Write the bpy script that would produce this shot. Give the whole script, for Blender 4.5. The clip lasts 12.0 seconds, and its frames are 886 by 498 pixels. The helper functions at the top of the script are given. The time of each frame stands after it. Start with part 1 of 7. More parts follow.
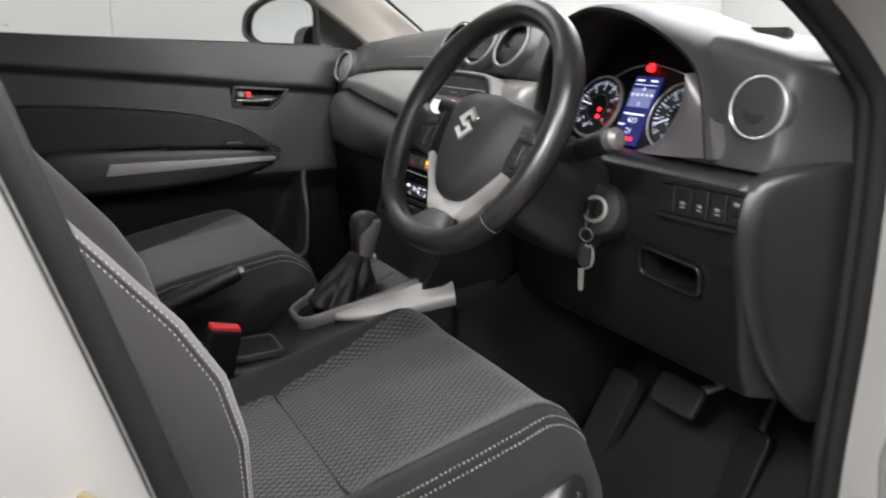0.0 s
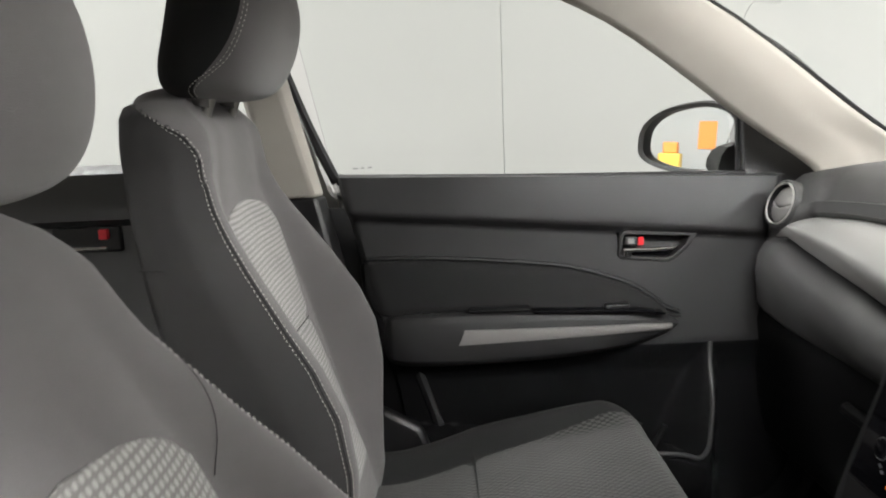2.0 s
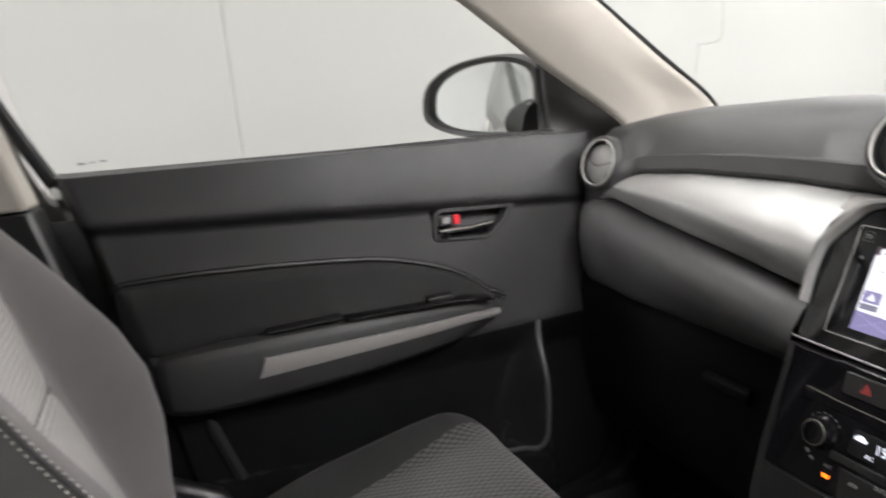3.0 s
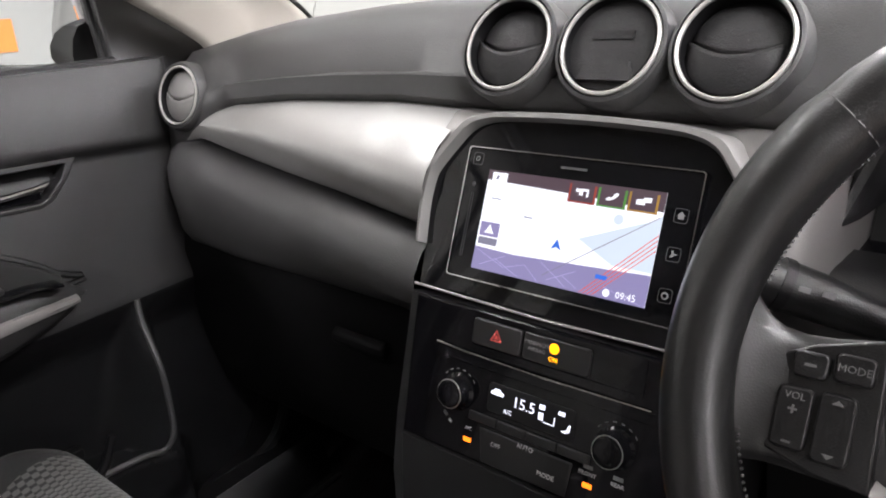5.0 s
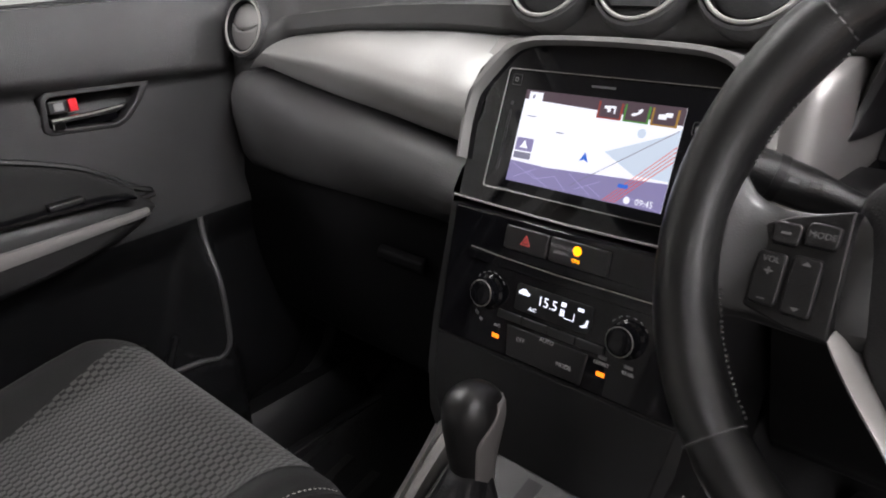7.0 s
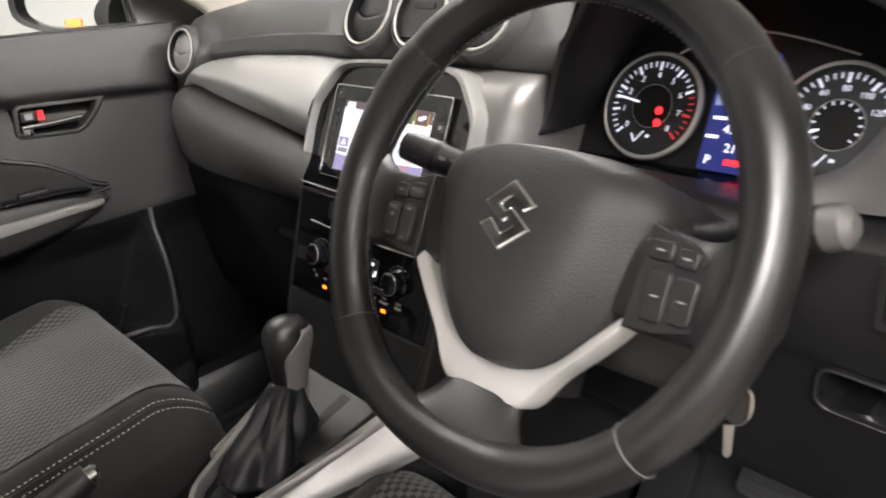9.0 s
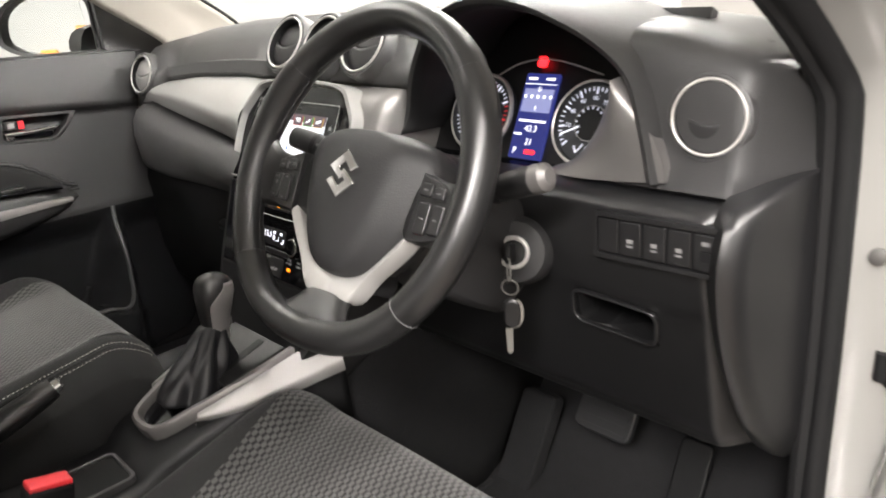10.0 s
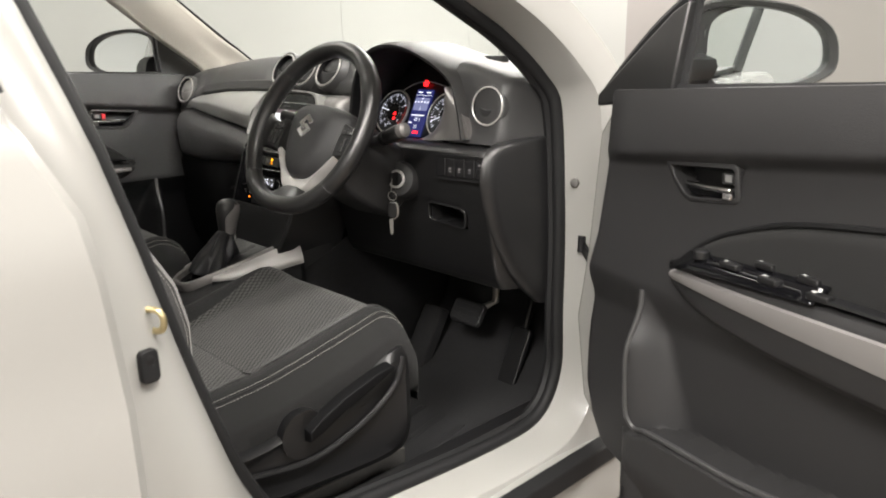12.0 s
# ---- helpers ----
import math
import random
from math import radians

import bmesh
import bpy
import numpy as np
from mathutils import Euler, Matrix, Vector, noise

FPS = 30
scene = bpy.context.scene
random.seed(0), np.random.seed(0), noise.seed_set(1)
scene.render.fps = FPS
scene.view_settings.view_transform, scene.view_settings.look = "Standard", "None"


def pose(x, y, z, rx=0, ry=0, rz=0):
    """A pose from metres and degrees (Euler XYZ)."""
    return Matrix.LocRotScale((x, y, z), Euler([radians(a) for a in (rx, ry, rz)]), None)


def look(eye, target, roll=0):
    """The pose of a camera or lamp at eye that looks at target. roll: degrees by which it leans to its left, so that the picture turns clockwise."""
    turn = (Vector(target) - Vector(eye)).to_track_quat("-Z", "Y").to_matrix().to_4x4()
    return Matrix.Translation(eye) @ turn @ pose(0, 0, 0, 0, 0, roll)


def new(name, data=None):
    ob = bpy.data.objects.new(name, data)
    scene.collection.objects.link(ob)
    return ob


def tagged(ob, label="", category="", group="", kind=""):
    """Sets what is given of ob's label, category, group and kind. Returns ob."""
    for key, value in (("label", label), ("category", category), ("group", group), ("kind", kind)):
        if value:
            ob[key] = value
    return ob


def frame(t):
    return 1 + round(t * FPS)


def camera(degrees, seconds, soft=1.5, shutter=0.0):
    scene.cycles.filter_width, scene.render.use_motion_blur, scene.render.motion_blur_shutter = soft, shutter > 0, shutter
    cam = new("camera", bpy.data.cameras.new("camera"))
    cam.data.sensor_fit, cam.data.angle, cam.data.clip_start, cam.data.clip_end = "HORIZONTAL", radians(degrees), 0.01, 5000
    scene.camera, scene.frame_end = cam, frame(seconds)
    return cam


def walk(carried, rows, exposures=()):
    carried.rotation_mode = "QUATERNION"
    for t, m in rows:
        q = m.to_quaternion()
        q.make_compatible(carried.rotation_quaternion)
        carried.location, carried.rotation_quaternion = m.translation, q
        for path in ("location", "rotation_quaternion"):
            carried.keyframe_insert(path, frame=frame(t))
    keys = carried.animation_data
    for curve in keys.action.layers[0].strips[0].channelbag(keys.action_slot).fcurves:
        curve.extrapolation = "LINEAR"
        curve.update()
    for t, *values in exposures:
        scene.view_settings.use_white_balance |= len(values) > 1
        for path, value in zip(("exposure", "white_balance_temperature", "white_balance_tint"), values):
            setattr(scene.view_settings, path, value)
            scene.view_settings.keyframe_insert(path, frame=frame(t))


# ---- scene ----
cam = camera(61.6, 12.0, soft=1.9, shutter=0.35)
PATH = [
    (0, (1.214, 0.221, 1.06), (-0.455, 1.176, 0.513), 0.8),
    (0.5, (1.128, 0.374, 1.072), (-0.711, 0.977, 0.569), 0.4),
    (1, (1.013, 0.406, 1.104), (-0.912, 0.7, 0.649), -0.4),
    (1.5, (0.862, 0.398, 1.141), (-1.096, 0.456, 0.739), -1.1),
    (2, (0.699, 0.358, 1.173), (-1.268, 0.363, 0.809), -2.4),
    (2.5, (0.511, 0.323, 1.175), (-1.432, 0.579, 0.792), -3.9),
    (3, (0.416, 0.276, 1.165), (-1.39, 0.985, 0.682), -5.0),
    (3.5, (0.367, 0.32, 1.139), (-1.231, 1.375, 0.561), -5.7),
    (3.7, (0.346, 0.349, 1.134), (-1.15, 1.515, 0.52), -5.6),
    (5.3, (0.292, 0.444, 1.126), (-0.946, 1.835, 0.395), -5.3),
    (5.5, (0.291, 0.443, 1.128), (-0.95, 1.829, 0.393), -5.3),
    (6, (0.296, 0.432, 1.123), (-0.963, 1.791, 0.368), -5.1),
    (6.5, (0.312, 0.404, 1.108), (-0.966, 1.728, 0.326), -4.4),
    (6.7, (0.324, 0.39, 1.101), (-0.968, 1.693, 0.306), -4.4),
    (8.3, (0.535, 0.387, 1.126), (-0.843, 1.59, 0.318), -5.0),
    (8.5, (0.568, 0.397, 1.126), (-0.817, 1.599, 0.328), -5.3),
    (9, (0.674, 0.407, 1.123), (-0.722, 1.618, 0.36), -5.4),
    (9.5, (0.81, 0.39, 1.133), (-0.587, 1.625, 0.41), -5.4),
    (10, (0.955, 0.314, 1.128), (-0.416, 1.6, 0.446), -4.3),
    (10.5, (1.118, 0.21, 1.116), (-0.245, 1.53, 0.486), -3.1),
    (11, (1.284, 0.119, 1.109), (-0.081, 1.463, 0.535), -2.0),
    (11.5, (1.459, 0.035, 1.107), (0.084, 1.381, 0.564), -1.3),
    (12, (1.611, -0.092, 1.083), (0.219, 1.253, 0.576), -0.6),
]
EXPOSURE = [(0, -0.03, 6300, 12), (1, 0.14, 6400, 11), (2, 0.14, 6450, 10), (3.5, 0.07, 6450, 15), (5.5, 0.09, 6400, 16), (6.5, -0.16, 6400, 16), (8.5, 0.17, 6550, 14), (9.5, 0.57, 6800, 13), (10.5, 0.53, 6700, 11), (12, -0.03, 6800, 10)]
walk(cam, [(t, look(eye, target, roll)) for t, eye, target, roll in PATH], EXPOSURE)
# ---------- world and light ----------
world = bpy.data.worlds.new("hall_world")
scene.world = world
world.use_nodes = True
world.node_tree.nodes["Background"].inputs[0].default_value = (0.75, 0.78, 0.8, 1)
world.node_tree.nodes["Background"].inputs[1].default_value = 0.01

# unseen ceiling lamps; spots and watts are set to brighten cabin and walls
LAMPS = [(-1.7, 0.9, 14), (-1.7, -1.6, 40), (1.9, 0.5, 125), (1.9, -1.9, 230), (1.9, -5.6, 120), (-1.7, -6.2, 260), (-1.3, 3.6, 120), (2.6, 3.5, 220), (5.2, -1.6, 110), (5.2, -5.0, 50)]
CEILING_Z = 3.0
for lx, ly, watts in LAMPS:
    lamp_data = bpy.data.lights.new("ceiling_lamp_light", "AREA")
    lamp_data.shape, lamp_data.size, lamp_data.size_y = "RECTANGLE", 0.55, 1.55
    lamp_data.energy, lamp_data.color = watts, (1.0, 0.985, 0.965)
    lamp = new("ceiling_lamp_light", lamp_data)
    lamp.matrix_basis = pose(lx, ly, CEILING_Z - 0.06)

# ---------- materials ----------
def mat(name, base, rough=0.5, metal=0.0, vary=0.12, vary_scale=6.0, grain=0.0, grain_scale=900.0, coat=0.0, sheen=0.0, glow=None, glow_power=1.0, spec=0.5, rough_vary=0.0):
    m = bpy.data.materials.new(name)
    m.use_nodes = True
    nt = m.node_tree
    b = nt.nodes["Principled BSDF"]
    b.inputs["Base Color"].default_value = (*base, 1)
    b.inputs["Roughness"].default_value = rough
    b.inputs["Metallic"].default_value = metal
    b.inputs["Coat Weight"].default_value = coat
    b.inputs["Coat Roughness"].default_value = 0.06
    b.inputs["Sheen Weight"].default_value = sheen
    b.inputs["Specular IOR Level"].default_value = spec
    tc = nt.nodes.new("ShaderNodeTexCoord")
    if vary:
        n = nt.nodes.new("ShaderNodeTexNoise")
        n.inputs["Scale"].default_value = vary_scale
        n.inputs["Detail"].default_value = 5
        nt.links.new(tc.outputs["Object"], n.inputs["Vector"])
        mx = nt.nodes.new("ShaderNodeMix")
        mx.data_type = "RGBA"
        lo, hi = [c * (1 - vary) for c in base], [min(1, c * (1 + vary)) for c in base]
        mx.inputs[6].default_value, mx.inputs[7].default_value = (*lo, 1), (*hi, 1)
        nt.links.new(n.outputs["Fac"], mx.inputs[0])
        nt.links.new(mx.outputs[2], b.inputs["Base Color"])
        if rough_vary:
            mr = nt.nodes.new("ShaderNodeMapRange")
            mr.inputs[3].default_value, mr.inputs[4].default_value = rough - rough_vary, rough + rough_vary
            nt.links.new(n.outputs["Fac"], mr.inputs[0])
            nt.links.new(mr.outputs[0], b.inputs["Roughness"])
    if grain:
        g = nt.nodes.new("ShaderNodeTexVoronoi")
        g.inputs["Scale"].default_value = grain_scale
        nt.links.new(tc.outputs["Object"], g.inputs["Vector"])
        bp = nt.nodes.new("ShaderNodeBump")
        bp.inputs["Strength"].default_value, bp.inputs["Distance"].default_value = grain, 0.0006
        nt.links.new(g.outputs["Distance"], bp.inputs["Height"])
        nt.links.new(bp.outputs[0], b.inputs["Normal"])
    if glow:
        b.inputs["Emission Color"].default_value = (*glow, 1)
        b.inputs["Emission Strength"].default_value = glow_power
    return m


def woven(name, dark, light, pu, pv, fill, rough=0.9, skew=0.0, shift=0.5):
    """A knitted cloth with rows of raised light dashes, in the metres of the mesh's UV map."""
    m = mat(name, dark, rough, vary=0, sheen=0.15)
    nt = m.node_tree
    b = nt.nodes["Principled BSDF"]
    uv = nt.nodes.new("ShaderNodeTexCoord")
    sep = nt.nodes.new("ShaderNodeSeparateXYZ")
    nt.links.new(uv.outputs["UV"], sep.inputs[0])

    def math_node(op, a, c=None):
        n = nt.nodes.new("ShaderNodeMath")
        n.operation = op
        for k, v in enumerate((a, c)):
            if v is None:
                continue
            if isinstance(v, (int, float)):
                n.inputs[k].default_value = v
            else:
                nt.links.new(v, n.inputs[k])
        return n.outputs[0]

    u = math_node("ADD", sep.outputs[0], math_node("MULTIPLY", sep.outputs[1], skew))
    row = math_node("MULTIPLY", sep.outputs[1], 1 / pv)
    half = math_node("MULTIPLY", math_node("FLOOR", row), shift)
    col = math_node("ADD", math_node("MULTIPLY", u, 1 / pu), half)
    su = math_node("ABSOLUTE", math_node("SUBTRACT", math_node("FRACT", col), 0.5))
    sv = math_node("ABSOLUTE", math_node("SUBTRACT", math_node("FRACT", row), 0.5))
    d = math_node("ADD", math_node("POWER", math_node("DIVIDE", su, fill[0]), 2.0), math_node("POWER", math_node("DIVIDE", sv, fill[1]), 2.0))
    mr = nt.nodes.new("ShaderNodeMapRange")
    mr.inputs[1].default_value, mr.inputs[2].default_value, mr.inputs[3].default_value, mr.inputs[4].default_value = 0.55, 1.25, 1, 0
    nt.links.new(d, mr.inputs[0])
    n = nt.nodes.new("ShaderNodeTexNoise")
    n.inputs["Scale"].default_value = 14
    nt.links.new(uv.outputs["Object"], n.inputs["Vector"])
    k = math_node("MULTIPLY", mr.outputs[0], math_node("ADD", math_node("MULTIPLY", n.outputs["Fac"], 0.7), 0.6))
    mx = nt.nodes.new("ShaderNodeMix")
    mx.data_type = "RGBA"
    mx.inputs[6].default_value, mx.inputs[7].default_value = (*dark, 1), (*light, 1)
    nt.links.new(k, mx.inputs[0])
    nt.links.new(mx.outputs[2], b.inputs["Base Color"])
    bp = nt.nodes.new("ShaderNodeBump")
    bp.inputs["Strength"].default_value, bp.inputs["Distance"].default_value = 0.5, 0.0012
    nt.links.new(mr.outputs[0], bp.inputs["Height"])
    nt.links.new(bp.outputs[0], b.inputs["Normal"])
    return m


# black plastic of low parts, darkened to carry the shade low in the cabin
LOWER = mat("coarse_black_plastic_shaded", (0.0042, 0.0042, 0.0047), 0.58, spec=0.16, grain=0.3, grain_scale=600)
SOFT = mat("soft_black_plastic", (0.045, 0.0442, 0.045), 0.45, spec=0.8, grain=0.35, grain_scale=700, vary_scale=4, rough_vary=0.05)
# darker copy of the soft plastic, toned down for the strongly lit side
HOOD = mat("soft_black_plastic_dimmed", (0.032, 0.0314, 0.032), 0.45, spec=0.7, grain=0.35, grain_scale=700, vary_scale=4, rough_vary=0.05)
DOOR_SKIN = mat("matt_black_door_plastic", (0.027, 0.0265, 0.0274), 0.5, spec=0.4, grain=0.35, grain_scale=700, vary_scale=4, rough_vary=0.05)
HARD = mat("hard_black_plastic", (0.0085, 0.0084, 0.009), 0.38, spec=0.75, grain=0.25, grain_scale=900, rough_vary=0.05)
DEEP = mat("deep_black_plastic", (0.005, 0.005, 0.0057), 0.5, grain=0.2)
GLOSS = mat("piano_black", (0.004, 0.004, 0.005), 0.05, vary=0.2, spec=0.4)
TRIM = mat("satin_grey_trim", (0.42, 0.42, 0.41), 0.34, 0.45, vary=0.06, vary_scale=3)
VENT_GREY = mat("grey_satin_plastic", (0.24, 0.235, 0.23), 0.42, 0.25, vary=0.06)
STRIP_SILVER = mat("soft_satin_silver", (0.43, 0.418, 0.405), 0.36, 0.4, vary=0.05)
SILVER = mat("satin_silver", (0.6, 0.585, 0.565), 0.34, 0.4, vary=0.05)
WING = mat("dark_satin_wing", (0.21, 0.2, 0.196), 0.4, 0.55, vary=0.06)
WARM = mat("warm_silver", (0.3, 0.285, 0.28), 0.36, 0.45, vary=0.06)
CHROME = mat("chrome", (0.88, 0.88, 0.88), 0.1, 1.0, vary=0.03)
LEATHER = mat("black_leather", (0.0095, 0.0094, 0.0097), 0.33, spec=0.85, grain=0.12, grain_scale=900, rough_vary=0.06)
GAITER = mat("gaiter_leather", (0.016, 0.016, 0.018), 0.33, grain=0.4, grain_scale=600)
CLOTH = mat("charcoal_cloth", (0.132, 0.124, 0.123), 0.92, vary=0.14, vary_scale=9, grain=0.5, grain_scale=1400, sheen=0.25)
# the charcoal cloth again, with the shade of the seat sides in its colour
CLOTH_SIDE = mat("charcoal_cloth_shaded", (0.03, 0.0284, 0.0284), 0.92, vary=0.14, vary_scale=9, grain=0.5, grain_scale=1400, sheen=0.15)
CLOTH_DARK = mat("black_cloth", (0.009, 0.0088, 0.009), 0.9, vary=0.18, vary_scale=9, grain=0.5, grain_scale=1400, sheen=0.05)
VELVET = mat("black_velour", (0.006, 0.006, 0.006), 0.95, vary=0.2, grain=0.3, grain_scale=1500)
KNIT = woven("dotted_knit", (0.2, 0.195, 0.188), (0.42, 0.41, 0.392), 0.0072, 0.0075, (0.35, 0.38), shift=0.0)
RIBBED = woven("ribbed_knit", (0.0065, 0.0063, 0.0065), (0.072, 0.07, 0.068), 0.0098, 0.0078, (0.31, 0.88), shift=0.5)
SEAM = mat("seam_shadow_thread", (0.035, 0.034, 0.034), 0.9, vary=0.1)
THREAD = mat("pale_thread", (0.55, 0.53, 0.49), 0.8, vary=0.1)
DARK_THREAD = mat("dark_thread", (0.09, 0.09, 0.09), 0.7, vary=0.1)
BEIGE = mat("pale_grey_beige_trim", (0.47, 0.445, 0.395), 0.75, vary=0.05, grain=0.3, grain_scale=900)
PAINT = mat("white_car_paint", (0.34, 0.333, 0.318), 0.25, vary=0.03, vary_scale=2, coat=0.7)
RUBBER = mat("black_rubber", (0.012, 0.012, 0.0128), 0.6, spec=0.3, grain=0.15, grain_scale=500)
CARPET = mat("black_carpet", (0.011, 0.011, 0.012), 0.95, vary=0.3, vary_scale=60, grain=0.9, grain_scale=420)
MATRUB = mat("rubber_mat", (0.013, 0.013, 0.014), 0.6, vary=0.2, vary_scale=20, grain=0.3)
STEEL = mat("worn_steel", (0.5, 0.49, 0.46), 0.35, 0.9, vary=0.2, vary_scale=40)
BRASS = mat("yellow_zinc", (0.62, 0.52, 0.3), 0.35, 0.85, vary=0.2, vary_scale=40)
RED = mat("red_plastic", (0.62, 0.02, 0.03), 0.4, vary=0.08, spec=0.5)
WHITE = mat("white_plastic", (0.75, 0.75, 0.73), 0.5, vary=0.05)
PRINT = mat("white_print", (0.62, 0.62, 0.62), 0.6, vary=0.05)
PRINT_DIM = mat("grey_print", (0.2, 0.2, 0.2), 0.6, vary=0.05)
PRINT_DARK = mat("dark_grey_print", (0.07, 0.07, 0.072), 0.6, vary=0.05)
BLUE_TAG = mat("blue_plastic", (0.05, 0.32, 0.6), 0.5, vary=0.1)
WALL = mat("pale_grey_wall_paint", (0.42, 0.422, 0.408), 0.75, vary=0.03, vary_scale=1.2, grain=0.06, grain_scale=250)
WALL_WARM = mat("pale_pink_wall_paint", (0.3, 0.28, 0.27), 0.75, vary=0.03, vary_scale=1.2, grain=0.06, grain_scale=250)
CEIL = mat("white_ceiling_paint", (0.6, 0.6, 0.595), 0.85, vary=0.03, vary_scale=2)
FLOOR = mat("beige_vinyl", (0.1, 0.08, 0.064), 0.35, vary=0.18, vary_scale=5)
ORANGE = mat("orange_paper", (0.85, 0.3, 0.06), 0.6, vary=0.06)
YELLOW = mat("yellow_paint", (0.75, 0.48, 0.08), 0.5, vary=0.08)
GREY = mat("mid_grey_paint", (0.11, 0.105, 0.1), 0.5, vary=0.1)
LAMP_GLOW = mat("lamp_diffuser", (0.9, 0.9, 0.9), 0.5, vary=0, glow=(1, 0.98, 0.94), glow_power=3)
MIRROR = mat("mirror_glass", (0.8, 0.82, 0.84), 0.015, 1.0, vary=0)
SCREEN_WHITE = mat("screen_white", (0.02, 0.02, 0.02), 0.1, vary=0, glow=(0.93, 0.95, 1.0), glow_power=1.15)
SCREEN_CREAM = mat("screen_pale_blue", (0.02, 0.02, 0.02), 0.1, vary=0, glow=(0.72, 0.83, 0.95), glow_power=0.95)
SCREEN_LILAC = mat("screen_lilac", (0.02, 0.02, 0.02), 0.1, vary=0, glow=(0.3, 0.27, 0.5), glow_power=0.9)
SCREEN_BAR = mat("screen_dark_bar", (0.02, 0.02, 0.02), 0.1, vary=0, glow=(0.08, 0.05, 0.065), glow_power=1.0)
SCREEN_LINE = mat("screen_violet_line", (0.02, 0.02, 0.02), 0.1, vary=0, glow=(0.42, 0.38, 0.68), glow_power=1.0)
SCREEN_GREY = mat("screen_grey_line", (0.02, 0.02, 0.02), 0.1, vary=0, glow=(0.22, 0.22, 0.3), glow_power=1.0)
SCREEN_ROAD = mat("screen_red_road", (0.02, 0.02, 0.02), 0.1, vary=0, glow=(0.75, 0.12, 0.08), glow_power=1.0)
SCREEN_BLUE = mat("screen_blue", (0.02, 0.02, 0.02), 0.1, vary=0, glow=(0.03, 0.16, 0.72), glow_power=1.0)
SCREEN_GREEN = mat("screen_green", (0.02, 0.02, 0.02), 0.1, vary=0, glow=(0.1, 0.35, 0.06), glow_power=0.8)
SCREEN_RUST = mat("screen_rust", (0.02, 0.02, 0.02), 0.1, vary=0, glow=(0.4, 0.06, 0.04), glow_power=0.8)
SCREEN_OCHRE = mat("screen_ochre", (0.02, 0.02, 0.02), 0.1, vary=0, glow=(0.5, 0.28, 0.05), glow_power=0.8)
LCD_NAVY = mat("lcd_navy", (0.01, 0.01, 0.02), 0.15, vary=0, glow=(0.02, 0.026, 0.14), glow_power=1.1)
LCD_HAZE = mat("lcd_grey_blue", (0.01, 0.01, 0.02), 0.15, vary=0, glow=(0.2, 0.22, 0.4), glow_power=1.2)
LCD_WHITE = mat("lcd_white", (0.02, 0.02, 0.02), 0.15, vary=0, glow=(0.85, 0.88, 1.0), glow_power=1.6)
GLOW_RED = mat("red_warning_light", (0.05, 0, 0), 0.3, vary=0, glow=(1.0, 0.015, 0.02), glow_power=4.0)
GLOW_AMBER = mat("amber_light", (0.05, 0.02, 0), 0.3, vary=0, glow=(1.0, 0.36, 0.0), glow_power=3.2)
GLOW_ORANGE = mat("orange_light", (0.05, 0.02, 0), 0.3, vary=0, glow=(1.0, 0.2, 0.01), glow_power=2.5)
DIAL_WHITE = mat("dial_white", (0.3, 0.3, 0.32), 0.5, vary=0, glow=(0.78, 0.82, 1.0), glow_power=0.75)
DIAL_RED = mat("dial_red", (0.3, 0.02, 0.02), 0.5, vary=0, glow=(0.8, 0.05, 0.06), glow_power=0.5)
DIAL_FACE = mat("dial_face", (0.02, 0.021, 0.024), 0.6, vary=0.1)

GLASS = bpy.data.materials.new("window_glass")
GLASS.use_nodes = True
_b = GLASS.node_tree.nodes["Principled BSDF"]
_b.inputs["Transmission Weight"].default_value = 1.0
_b.inputs["Roughness"].default_value = 0.0
_b.inputs["IOR"].default_value = 1.03
_b.inputs["Base Color"].default_value = (0.94, 0.97, 0.95, 1)


# ---------- mesh helpers ----------
LOCAL = set()


def V(*a):
    return Vector(a)


def thing(name, at=(0, 0, 0), label="", category="", group="", kind="", local=None):
    """An Empty at a thing's base. With local, a pose, its parts are given in the thing's own metres."""
    ob = new(name)
    ob.empty_display_size = 0.05
    if local is not None:
        ob.matrix_basis = local
        LOCAL.add(ob.name)
    else:
        ob.location = at
    return tagged(ob, label, category, group, kind)


def part(name, bm, material, parent=None, label="", smooth=38, bevel=0.0, sub=0, thick=0.0, kind="", segments=2, shadow=True):
    me = bpy.data.meshes.new(name)
    bmesh.ops.recalc_face_normals(bm, faces=bm.faces)
    bm.to_mesh(me)
    bm.free()
    for m in material if isinstance(material, (list, tuple)) else (material,):
        me.materials.append(m)
    if smooth:
        me.polygons.foreach_set("use_smooth", [True] * len(me.polygons))
        me.set_sharp_from_angle(angle=radians(smooth))
    ob = new(name, me)
    if parent:
        ob.parent = parent
        if parent.type == "EMPTY" and parent.name not in LOCAL:
            ob.matrix_parent_inverse = parent.matrix_basis.inverted()
    if thick:
        so = ob.modifiers.new("thick", "SOLIDIFY")
        so.thickness, so.offset = thick, -1
    if bevel:
        be = ob.modifiers.new("bevel", "BEVEL")
        be.width, be.segments, be.limit_method, be.angle_limit = bevel, segments, "ANGLE", radians(32)
        be.use_clamp_overlap = True
    if sub:
        su = ob.modifiers.new("sub", "SUBSURF")
        su.levels = su.render_levels = sub
    if not shadow:
        ob.visible_shadow = False
    return tagged(ob, label, kind=kind)


def join(*bms):
    """One bmesh out of several."""
    out = bms[0]
    for b in bms[1:]:
        me = bpy.data.meshes.new("tmp")
        b.to_mesh(me)
        b.free()
        out.from_mesh(me)
        bpy.data.meshes.remove(me)
    return out


